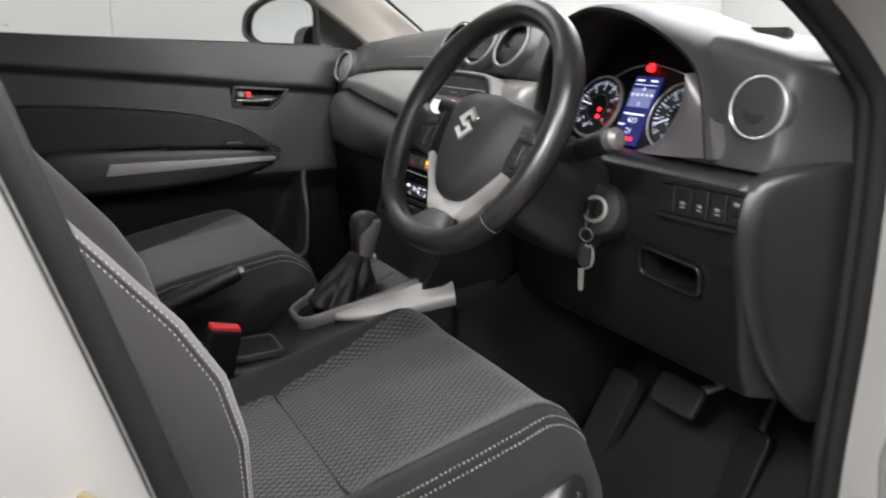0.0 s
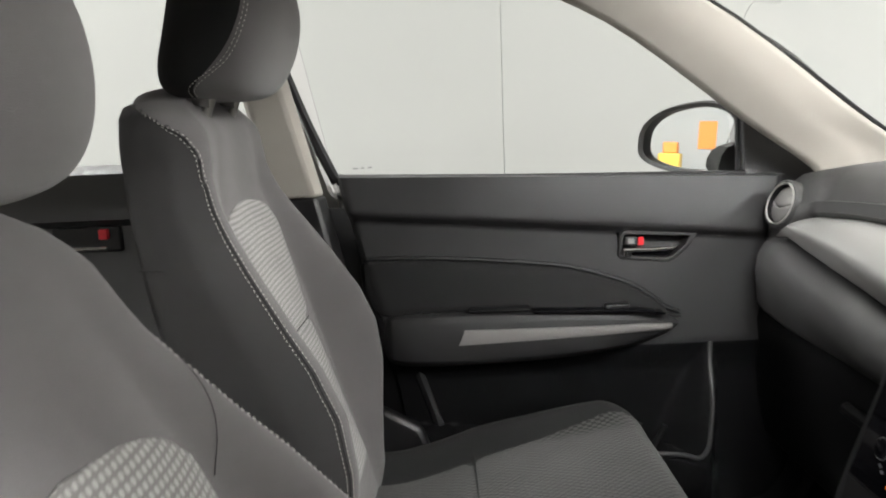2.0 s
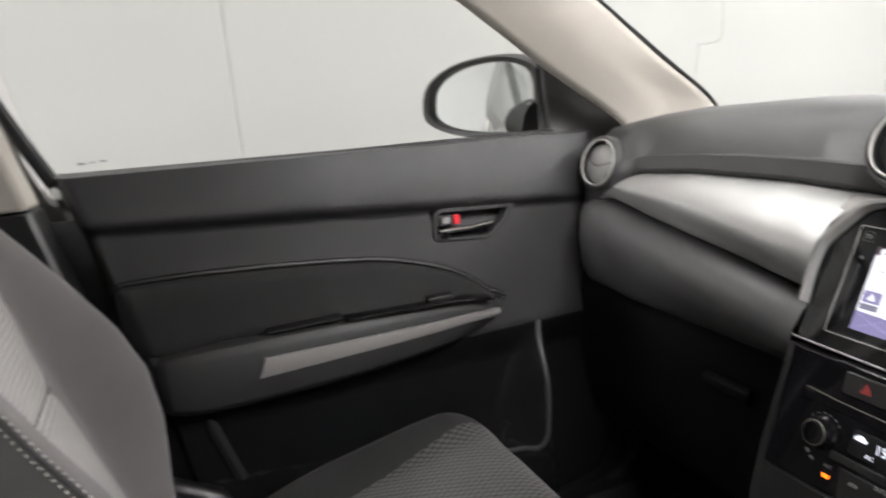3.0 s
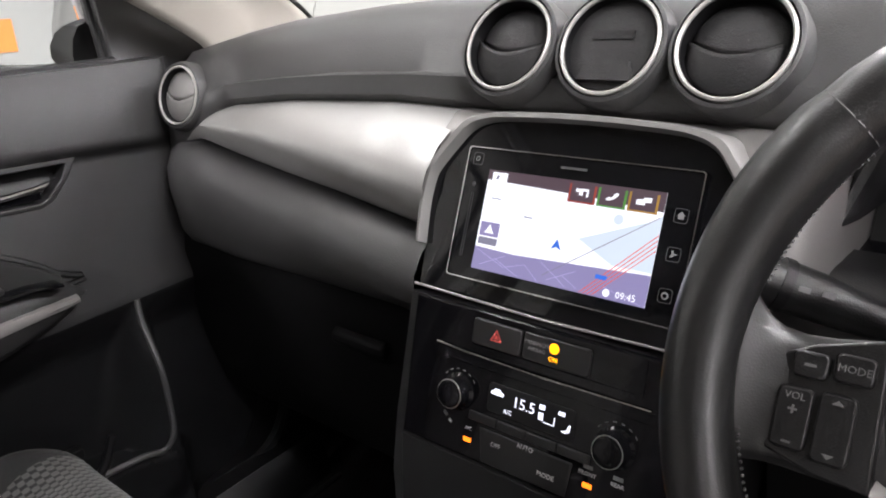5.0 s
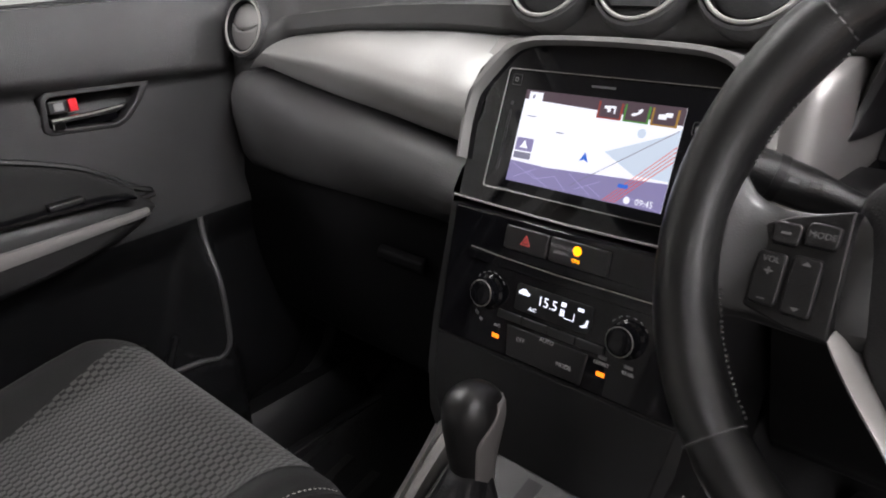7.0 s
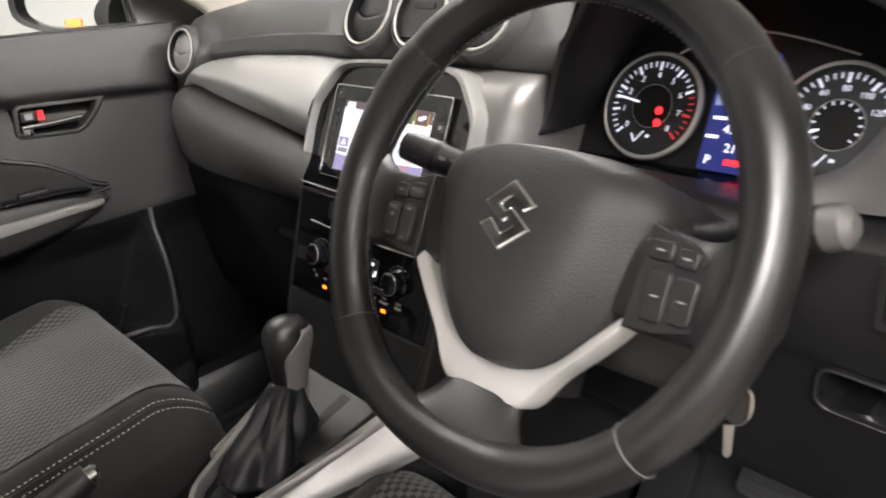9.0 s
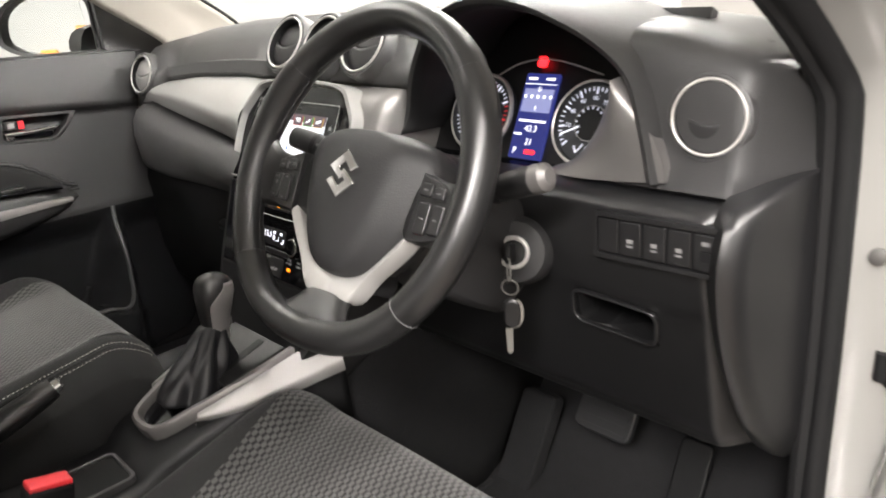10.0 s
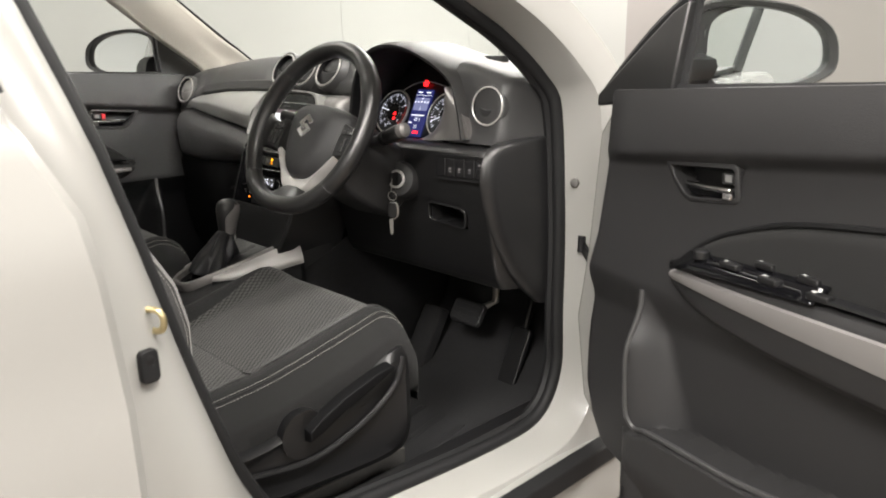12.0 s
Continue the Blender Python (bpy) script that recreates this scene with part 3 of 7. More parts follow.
    part("middle_pillar_trim", loft([[V(a, b, z) for a, b in ((0.70 - tuck(z), y0), (0.66 - tuck(z), y0 + 0.015), (0.655 - tuck(z), y1 - 0.015), (0.70 - tuck(z), y1))] for z, y0, y1 in ((0.4, 0.16, 0.37), (0.8, 0.1, 0.25), (1.2, 0.02, 0.13), (1.40, -0.03, 0.07))]), HARD, car, bevel=0.006)


def build_check_strap():
    arm = thing("door_check_strap", (0.80, 1.12, 0.71), "black steel door check strap between pillar and door", "door strap")
    p, q = V(0.757, 1.122, 0.709), V(0.885, 1.025, 0.672)
    d = (q - p).normalized()
    part("arm", loft([[a + V(0, 0, h) + d.cross(V(0, 0, 1)) * w for h, w in ((0.012, -0.004), (0.012, 0.004), (-0.012, 0.004), (-0.012, -0.004))] for a in (p, p.lerp(q, 0.5), q)]), DEEP, arm, bevel=0.002)
    part("bracket", box(p + V(-0.004, -0.004, 0), (0.022, 0.012, 0.034)), RUBBER, arm, bevel=0.003)
    part("pin", turned([(0.008, -0.012), (0.008, 0.02)], face_frame(p + V(0.01, -0.012, 0.0), (1, 0, 0), (0, 1, 0)), 12), RUBBER, arm)


def build_rear_doors():
    """White skin of the right rear door, and the left one with its window seen past the passenger seat."""
    right = thing("rear_door", (0.84, -0.3, 0.3), "white rear side door, closed", "car door", "rear doors")
    rows = []
    for z, y, x in ((0.30, 0.18, 0.835), (0.42, 0.185, 0.85), (0.635, 0.18, 0.862), (0.72, 0.178, 0.862), (0.813, 0.171, 0.858), (0.87, 0.163, 0.866), (0.933, 0.153, 0.86), (0.99, 0.125, 0.85), (1.046, 0.097, 0.84)):
        rows.append([V(x - 0.05, y - 0.004, z), V(x - 0.012, y, z), V(x, y - 0.012, z), V(x + 0.01, -0.3, z), V(x + 0.005, -0.85, z)])
    part("skin", sheet(rows), PAINT, right, thick=0.008)
    part("glass", sheet([[V(0.82 - tuck(z) * 0.9, y, z) for y in (y0, -0.75)] for z, y0 in ((1.05, 0.06), (1.25, 0.0), (1.42, -0.06))]), GLASS, right, thick=0.004, shadow=False)
    part("window_frame", tube([V(0.825, 0.092, 1.05), V(0.77, 0.03, 1.25), V(0.72, -0.04, 1.43), V(0.72, -0.7, 1.44)], 0.014, 8), RUBBER, right)
    part("waist_strip", box((0.846, -0.36, 1.05), (0.02, 0.9, 0.02)), RUBBER, right, bevel=0.004)
    part("handle", loft([[V(x, y, z) for x, z in ((0.862, 0.935), (0.885, 0.93), (0.885, 0.91), (0.862, 0.905))] for y in (-0.6, -0.55, -0.4, -0.35)]), PAINT, right, bevel=0.006)
    left = thing("rear_door", (-0.8, -0.3, 0.3), "rear side door with black lining and a red lock button", "car door", "rear doors")
    part("lining", sheet([[V(-x, y, z) for x, z in ((0.69, 0.35), (0.675, 0.6), (0.70, 0.72), (0.70, 0.985), (0.675, 1.0), (0.675, 1.085), (0.70, 1.097), (0.77, 1.097))] for y in (0.05, -0.2, -0.5, -0.8)]), SOFT, left)
    part("skin", sheet([[V(-x, y, z) for x, z in ((0.82, 0.3), (0.86, 0.65), (0.85, 0.95), (0.83, 1.06))] for y in (0.08, -0.4, -0.85)]), PAINT, left, thick=0.008)
    part("glass", sheet([[V(-0.78 + tuck(z) * 0.9, y, z) for y in (y0, -0.75)] for z, y0 in ((1.05, 0.06), (1.25, 0.0), (1.42, -0.06))]), GLASS, left, thick=0.004, shadow=False)
    hand = part("handle_bowl", box((-0.698, -0.31, 0.962), (0.012, 0.13, 0.05)), DEEP, left, bevel=0.004)
    part("lever", box((-0.688, -0.32, 0.945), (0.012, 0.1, 0.008)), CHROME, hand, bevel=0.003)
    part("lock_button", box((-0.688, -0.275, 0.972), (0.012, 0.018, 0.02)), RED, hand, bevel=0.003)


build_shell()
build_check_strap()
build_rear_doors()
# ---------- front doors ----------
BELT = lambda u: 1.027 + 0.036 * u
FRONT_EDGE = [(0.33, 0.18), (0.355, 0.13), (0.378, 0.03), (0.424, -0.003), (0.487, -0.022), (0.563, -0.021), (0.603, -0.017), (0.69, 0.0), (0.79, 0.024), (0.97, 0.034), (1.07, 0.034)]
REAR_EDGE = [(0.33, 0.74), (0.52, 0.785), (0.78, 0.825), (1.06, 0.892)]


LIP = [(0.15, 0.46), (0.18, 0.466), (0.207, 0.484), (0.25, 0.50), (0.332, 0.507), (0.443, 0.516), (0.6, 0.545), (0.9, 0.57)]


def card_depth(u, z):
    """Relief of the door lining: upper pad, groove, armrest base, rib and map pocket, handle bowl."""
    crease = 0.936 + 0.084 * (u - 0.234)
    rise = min(1.0, max(0.0, (z - crease) / (BELT(u) - crease)))
    upper = 0.023 - 0.024 * rise**1.6
    upper = 0.004 + (upper - 0.004) * smooth01(u - table(z, FRONT_EDGE), 0.0, 0.09)
    lower = 0.004 + 0.1 * min(0.23, max(0.0, crease - 0.014 - z))
    k = smooth01(z, crease - 0.016, crease + 0.008)
    w = lower * (1 - k) + upper * k - 0.03 * smooth01(-z, -0.73, -0.65)
    lip = table(u, LIP)
    wall = 0.062 * smooth01(u, 0.15, 0.205) * smooth01(lip - z, -0.006, 0.007) * (0.6 + 0.4 * smooth01(z, 0.34, 0.44))
    far = 0.2 + 0.5 * max(0.0, 0.714 - z)
    rib = 0.055 * smooth01(0.722 - z, 0.0, 0.1) * smooth01(u, 0.163, 0.19) * (1 - smooth01(u, 0.19, far))
    w += max(wall, rib)
    f, r = table(z, FRONT_EDGE), table(z, REAR_EDGE)
    w -= 0.03 * (1 - smooth01(u, f, f + 0.03)) + 0.02 * (1 - smooth01(r - u, 0.0, 0.015))
    top, low = 0.927 + 0.064 * (u - 0.211), 0.876 + 0.11 * (u - 0.259)
    bowl = smooth01(u, 0.216 + (top - z) * 0.8, 0.222 + (top - z) * 0.8) * smooth01(-u, -0.36, -0.356) * smooth01(z, low + 0.003, low + 0.008) * smooth01(-z, -top + 0.003, -top + 0.008)
    return w - 0.028 * bowl, bowl


def build_front_door(side, base, label, switches):
    s = 1 if side < 0 else -1
    door = thing("front_door", label=label, category="car door", group="front doors", local=base)

    def L(u, w, z):
        return V(u, s * w, z)

    # lining
    nu, nz = 120, 150
    rows, bowls = [], []
    for i in range(nz + 1):
        t = i / nz
        row, brow = [], []
        for j in range(nu + 1):
            q = j / nu
            z = 0.335 + (BELT(0.4) - 0.335) * t
            f, r = table(z, FRONT_EDGE), table(z, REAR_EDGE)
            u = f + (r - f) * q
            z += (BELT(u) - BELT(0.4)) * smooth01(t, 0.5, 1.0)
            w, b = card_depth(u, z)
            row.append(L(u, w, z))
            brow.append(b)
        rows.append(row)
        bowls.append(brow)
    top = [L(p.x, s * p.y - 0.05, p.z + 0.002) for p in rows[-1]]
    rows.append(top)
    bowls.append([0] * (nu + 1))
    bm = sheet(rows)
    bm.faces.ensure_lookup_table()
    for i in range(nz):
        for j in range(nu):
            # below the armrest the left lining has its shade put into a darker material
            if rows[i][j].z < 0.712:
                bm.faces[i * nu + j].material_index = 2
            if bowls[i][j] > 0.5:
                bm.faces[i * nu + j].material_index = 1
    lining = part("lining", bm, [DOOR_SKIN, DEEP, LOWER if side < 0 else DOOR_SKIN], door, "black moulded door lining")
    # padded insert
    o = [(0.842, 0.9), (0.848, 0.86), (0.82, 0.79), (0.66, 0.79), (0.272, 0.771), (0.278, 0.792), (0.315, 0.822), (0.36, 0.845), (0.45, 0.873), (0.56, 0.888), (0.70, 0.9), (0.8, 0.904)]
    o = [(p.x, p.y) for p in spline([(a, b, 0) for a, b in o], 4, closed=True)]
    lay = lambda a, b: card_depth(a, max(b, 0.76))[0]
    rows = []
    for k in range(41):
        a = 0.275 + (0.845 - 0.275) * k / 40
        hits = []
        for (a0, b0), (a1, b1) in zip(o, o[1:] + o[:1]):
            if min(a0, a1) <= a < max(a0, a1):
                hits.append(b0 + (b1 - b0) * (a - a0) / (a1 - a0))
        lo, hi = min(hits), max(hits)
        rows.append([L(a, lay(a, lo + (hi - lo) * q / 10) + 0.0075 - 0.012 * abs(q / 5 - 1) ** 10, lo + (hi - lo) * q / 10) for q in range(11)])
    part("insert", sheet(rows), CLOTH_DARK, lining, "black cloth insert", smooth=60, thick=0.004)
    part("insert_groove", tube([L(a, lay(a, b) + 0.001, b) for a, b in o], 0.0042, 6, closed=True), DEEP, lining)
    # armrest
    rings = []
    for u, zt, zb, wm in ((0.235, 0.758, 0.748, 0.012), (0.25, 0.772, 0.738, 0.022), (0.275, 0.782, 0.728, 0.037), (0.32, 0.789, 0.716, 0.047), (0.40, 0.793, 0.702, 0.052), (0.50, 0.797, 0.694, 0.055), (0.65, 0.80, 0.69, 0.057), (0.76, 0.80, 0.69, 0.057), (0.80, 0.796, 0.695, 0.046), (0.815, 0.785, 0.703, 0.025)):
        zm = (zt + zb) / 2
        rings.append([L(u, w, z) for w, z in ((-0.01, zt - 0.003), (wm - 0.02, zt), (wm - 0.006, zt - 0.004), (wm, zt - 0.014), (wm + 0.002, zm), (wm - 0.004, zb + 0.014), (wm - 0.02, zb + 0.002), (-0.01, zb - 0.004))])
    arm = part("armrest", loft(rings), DOOR_SKIN, door, "black padded armrest", sub=1)
    # silver strip
    rows = []
    for k in range(25):
        u = 0.265 + 0.395 * k / 24
        f = k / 24
        wm = table(u, [(0.25, 0.026), (0.275, 0.041), (0.32, 0.0495), (0.40, 0.0545), (0.50, 0.0575), (0.66, 0.0595)])
        zt = table(u, [(0.25, 0.756), (0.275, 0.76), (0.32, 0.764), (0.66, 0.769)]) + (0.0 if side < 0 else 0.012)
        zb = zt - 0.008 - (0.019 if side < 0 else 0.028) * f**0.8
        sk = 0.012 * f
        rows.append([L(u, wm - 0.008, zt + 0.003), L(u, wm + 0.002, zt), L(u + sk * 0.5, wm + 0.004, (zt + zb) / 2), L(u + sk, wm + 0.002, zb), L(u + sk, wm - 0.008, zb - 0.002)])
    part("strip", sheet(rows), WARM, arm, "satin silver strip")
    # switch plate
    zt = 0.801
    lean = 0.0 if side < 0 else 0.55
    rows = [[L(u, w, table(u, [(0.27, 0.784), (0.32, 0.7925), (0.4, 0.796), (0.5, 0.7995), (0.7, 0.803)]) + lean * (0.052 - w)) for w in (0.008, 0.03, 0.056)] for u in (0.285, 0.32, 0.4, 0.5, 0.53)]
    plate_ob = part("switch_plate", sheet(rows), GLOSS, arm, "glossy black switch plate", thick=0.003)
    slot = part("pull_slot", loft([[L(u, w, z + 0.002) for w, z in ((0.014, 0.80), (0.05, 0.80), (0.046, 0.803), (0.018, 0.803))] for u in (0.535, 0.545, 0.64, 0.65)]), DEEP, arm, bevel=0.002)
    if switches == 1:
        part("window_switch", box(L(0.37, 0.034, 0.799), (0.045, 0.016, 0.008)), HARD, plate_ob, bevel=0.002)
    else:
        for k, (u, w) in enumerate(((0.385, 0.038), (0.43, 0.022), (0.455, 0.042), (0.5, 0.024), (0.53, 0.043))):
            part("window_switch", box(L(u, w, 0.8 + lean * (0.052 - w)), (0.03, 0.014, 0.009)), HARD, plate_ob, bevel=0.002)
            part("switch_mark", box(L(u - 0.008, w, 0.805 + lean * (0.052 - w)), (0.005, 0.004, 0.0008)), PRINT, plate_ob)
        part("mirror_knob", turned([(0.011, 0), (0.011, 0.01), (0.007, 0.013)], face_frame(L(0.325, 0.034, 0.794 + lean * 0.018), (1, 0, 0), (0, 1, 0)), 16), HARD, plate_ob)
    # handle, in a moulded bezel
    inner = [(0.226, 0.9235), (0.346, 0.931), (0.3515, 0.927), (0.3555, 0.893), (0.35, 0.889), (0.27, 0.8815), (0.258, 0.886), (0.236, 0.906)]
    outer = [(0.21, 0.929), (0.35, 0.9385), (0.3585, 0.931), (0.3635, 0.889), (0.356, 0.8825), (0.268, 0.8745), (0.252, 0.8795), (0.226, 0.905)]
    part("handle_bezel", loft([[L(a, w, b) for a, b in pts] for pts, w in ((outer, -0.004), (outer, 0.0105), (inner, 0.0125), (inner, -0.014))], cap=False), DOOR_SKIN, door, "black moulded handle bezel", smooth=30, bevel=0.002)
    lever = part("handle_lever", loft([[L(u, w, z) for w, z in ((0.0, zc + 0.0025), (d - 0.003, zc + 0.004), (d, zc), (d - 0.004, zc - 0.004), (0.0, zc - 0.003))] for u, zc, d in ((0.247, 0.9015, 0.006), (0.258, 0.9005, 0.012), (0.30, 0.9, 0.018), (0.353, 0.9015, 0.02))]), CHROME, door, "chrome inner door handle", bevel=0.002)
    part("handle_back", loft([[L(u, w, z) for w, z in ((-0.01, zc - 0.004), (0.008, zc - 0.005), (0.006, zc - 0.014), (-0.01, zc - 0.014))] for u, zc in ((0.264, 0.9), (0.30, 0.9), (0.35, 0.901))]), GLOSS, lever)
    part("handle_block", loft([[L(u, w, z) for u, z in ((0.336, 0.8875), (0.353, 0.8885), (0.352, 0.903), (0.336, 0.903))] for w in (0.0, 0.014, 0.016)]), CHROME, lever, bevel=0.002)
    lock = part("lock_lever", loft([[L(u, w, z) for u, z in ((0.322, 0.907), (0.35, 0.908), (0.349, 0.926), (0.322, 0.925))] for w in (-0.012, 0.002, 0.005)]), HARD, door, "black lock lever", bevel=0.003)
    part("lock_icon", box(L(0.336, 0.0055, 0.9165), (0.012, 0.0012, 0.01)), PRINT_DIM, lock)
    if side < 0:
        part("lock_mark", box(L(0.318, 0.003, 0.916), (0.011, 0.01, 0.016)), RED, lock, "red lock mark", bevel=0.001)
    # pocket rim, lighter than the lining so its edge highlight is in the colour
    path = [(0.187, 0.717), (0.19, 0.68), (0.1915, 0.62), (0.192, 0.56), (0.197, 0.51), (0.215, 0.489), (0.25, 0.5), (0.332, 0.507), (0.443, 0.516), (0.6, 0.545)]
    part("pocket_rim", tube(spline([L(a, card_depth(a, b - 0.004)[0] + 0.0005, b) for a, b in path], 5), 0.0046, 8), SOFT, lining)
    # outer shell and frame
    o = [(0.16, 0.31), (0.74, 0.31), (0.79, 0.5), (0.84, 0.78), (0.90, 1.045), (0.02, 1.012), (-0.03, 0.95), (-0.06, 0.72), (-0.09, 0.58), (-0.06, 0.42), (0.03, 0.34)]
    part("shell", loft([[L(0.4 + (a - 0.4) * 0.985, -0.036, b) for a, b in o], [L(a * 1.0 - 0.01, -0.055, b) for a, b in o], [L(0.4 + (a - 0.4) * 1.03, -0.115, b) for a, b in o], [L(0.4 + (a - 0.4) * 0.95, -0.145, 0.68 + (b - 0.68) * 0.92) for a, b in o]]), PAINT, door, "white painted outer door skin", bevel=0.006)
    lift = lambda u, z: L(u, (-0.05 if side < 0 else -0.03) - 0.7 * tuck(z), z)
    up = 0.035 if side < 0 else 0.0
    rail = [lift(u, z) for u, z in ((-0.008 - up, 1.01 + up / 2), (0.06, 1.085 + up), (0.15, 1.158 + up), (0.35, 1.27 + up), (0.55, 1.35 + up), (0.75, 1.395 + up), (0.95, 1.41 + up), (1.03, 1.37 + up), (0.965, 1.2), (0.895, 1.045))]
    rail = rail[-4:] if side < 0 else rail
    part("window_frame", tube(spline(rail, 4), 0.011 if side < 0 else 0.014, 8), RUBBER, door, "black window frame")
    part("front_channel", tube([lift(0.112, 1.02), lift(0.108, 1.08), lift(0.104, 1.14)] if side < 0 else [lift(0.185, 1.02), lift(0.183, 1.1), lift(0.18, 1.17)], 0.007, 8), RUBBER, door)
    sail = [(-0.06, 0.99), (0.112, 1.022), (0.104, 1.165), (0.06, 1.14), (0.0, 1.085), (-0.06, 1.03)] if side < 0 else [(0.0, 1.0), (0.185, 1.022), (0.182, 1.165), (0.15, 1.15), (0.06, 1.075), (-0.005, 1.02)]
    part("mirror_sail", loft([[lift(a, b) + L(0, 0.0, 0) for a, b in sail], [lift(a, b) + L(0, 0.022, 0) for a, b in sail]]), HARD, door, bevel=0.004)
    pane = [(0.12 if side < 0 else 0.19, 1.03), (0.9, 1.05), (0.98, 1.36 + up), (0.86, 1.40 + up), (0.75, 1.39 + up * 1.5), (0.55, 1.345 + up * 2), (0.35, 1.265 + up * 2.5), (0.12 if side < 0 else 0.19, 1.14 + up * 2 + (0 if side < 0 else 0.03))]
    bm = loft([[lift(a, b) + L(0, -0.012, 0) for a, b in pane], [lift(a, b) + L(0, -0.016, 0) for a, b in pane]])
    glass = part("window", bm, GLASS, door, "clear side window", shadow=False)
    part("waist_seal", tube([L(0.11, -0.03, 1.03), L(0.55, -0.03, 1.041), L(0.89, -0.03, 1.051)], 0.009, 6), RUBBER, door)
    # mirror
    n = L(0.836, 0.5485, 0.04).normalized() if side < 0 else L(0.887, 0.462, 0.0)
    right = L(0.5485, -0.836, 0).normalized() if side < 0 else L(0.462, -0.887, 0).normalized()
    c = L(0.158, -0.2, 1.092)
    up = V(-0.036, -s * 0.0236, 1) if side < 0 else V(0, 0, 1)
    prof = [(-0.105, 0.0), (-0.1, 0.045), (-0.07, 0.066), (-0.02, 0.072), (0.05, 0.06), (0.095, 0.03), (0.107, -0.01), (0.098, -0.04), (0.05, -0.06), (-0.03, -0.066), (-0.085, -0.058), (-0.102, -0.03)]
    prof = [(p.x, p.y) for p in spline([(a, b, 0) for a, b in prof], 3, closed=True)]

    def ring(k, d):
        return [c + right * a * k * 1.16 + up * b * k - n * d for a, b in prof]

    house = part("mirror_housing", loft([ring(0.93, 0.006), ring(0.95, -0.012), ring(1.06, -0.014), ring(1.12, 0.0), ring(1.13, 0.03), ring(1.0, 0.07), ring(0.7, 0.1), ring(0.3, 0.112)]), HARD, door, "dark grey mirror housing", smooth=60)
    def pane_ring(d):
        k, shift = (0.94, 0.0) if side < 0 else (0.78, 0.019)
        return [c + right * (a * k + shift) * 1.16 + up * b * 0.93 - n * d for a, b in prof]

    part("mirror_glass", loft([pane_ring(0.004), pane_ring(0.001)]), MIRROR, house, "flat mirror glass")
    foot = [c + right * -0.1 + up * -0.03 - n * 0.03, L(0.13, -0.12, 1.055), L(0.12, -0.085, 1.05)]
    part("mirror_foot", tube(foot, [0.04, 0.032, 0.036], 10, flat=0.6), HARD, house)


LEFT_DOOR = Matrix(((0, 1, 0, -0.692), (-1, 0, 0, 1.055), (0, 0, 1, 0), (0, 0, 0, 1)))
RIGHT_DOOR = pose(0.841, 1.023, -0.008, 0, 0, -20.6) @ Matrix.Translation((0, 0, 1.0)) @ Matrix.Rotation(radians(-0.75), 4, "Y") @ Matrix.Translation((0, 0, -1.0))
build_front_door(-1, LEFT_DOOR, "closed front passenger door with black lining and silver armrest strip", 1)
build_front_door(1, RIGHT_DOOR, "wide open white driver's door with black lining and silver armrest strip", 5)
# ---------- dashboard ----------
TOP_Z = [(-0.72, 1.03), (-0.60, 1.052), (-0.5, 1.066), (-0.33, 1.08), (-0.2, 1.084), (0.0, 1.09), (0.2, 1.09), (0.45, 1.085), (0.56, 1.072), (0.63, 1.056), (0.70, 1.03)]
GROOVE_Z = [(-0.72, 0.90), (-0.62, 0.915), (-0.585, 0.934), (-0.565, 0.957), (-0.54, 0.977), (-0.41, 0.99), (-0.235, 0.997), (-0.12, 0.994), (0.2, 0.994)]
TRIM_LOW = [(-0.70, 0.925), (-0.579, 0.931), (-0.56, 0.934), (-0.48, 0.922), (-0.378, 0.911), (-0.287, 0.904), (-0.178, 0.893), (-0.14, 0.89)]
VENT_LEAN = radians(30)


def build_vent(parent, x, y, z, lean, turn, flap=True, dark=DOOR_SKIN, size=1.0, collar=SOFT):
    m = Matrix.Rotation(radians(turn), 3, "Z")
    plane = face_frame((x, y, z), m @ V(1, 0, 0), m @ V(0, math.sin(lean), math.cos(lean)))

    def at(a, b, h=0.0):
        return plane(a * size, b * size, h * size)

    vent = part("air_vent", turned([(0.05, -0.07), (0.0505, -0.006), (0.048, 0.001), (0.045, 0.002)], at, cap=False), collar, parent, "round black air vent")
    part("ring", hoop(0.0415, 0.0043, 0.007, at), SILVER, vent, "satin silver ring")
    part("barrel", turned([(0.0385, 0.002), (0.038, -0.03)], at, cap=False), DEEP, vent)
    if flap:
        for sgn in (1, -1):
            rows = []
            for i in range(15):
                a = -0.036 + 0.072 * i / 14
                lim = math.sqrt(max(0.0375**2 - a * a, 1e-6))
                cut = 0.006 - 0.013 * math.cos(a / 0.036 * 1.57)
                lo, hi = (cut + 0.0007, lim) if sgn > 0 else (-lim, cut - 0.0007)
                if hi < lo:
                    hi = lo + 1e-4
                rows.append([at(a, lo + (hi - lo) * k / 8, -0.004 - 5.5 * (a * a + (lo + (hi - lo) * k / 8) ** 2) * (1 if sgn > 0 else 1.2) + (0.003 if sgn < 0 else 0)) for k in range(9)])
            part("flap", sheet(rows), dark, vent, thick=0.003)
        part("gap", turned([(0.037, -0.014), (0.001, -0.013)], at), DEEP, vent)
    else:
        part("cover", turned([(0.0385, -0.006), (0.02, -0.004), (0.0005, -0.0035)], at), dark, vent)
        part("raised_panel", prism([(-0.026, -0.03), (0.026, -0.03), (0.02, -0.012), (-0.02, -0.012)], -0.006, -0.001, at, 0.002), dark, vent)
        part("badge_bar", plate(at, 0, 0.009, 0.036, 0.007, -0.004, 0.0012), DEEP, vent, "dark embossed name bar")
    return vent


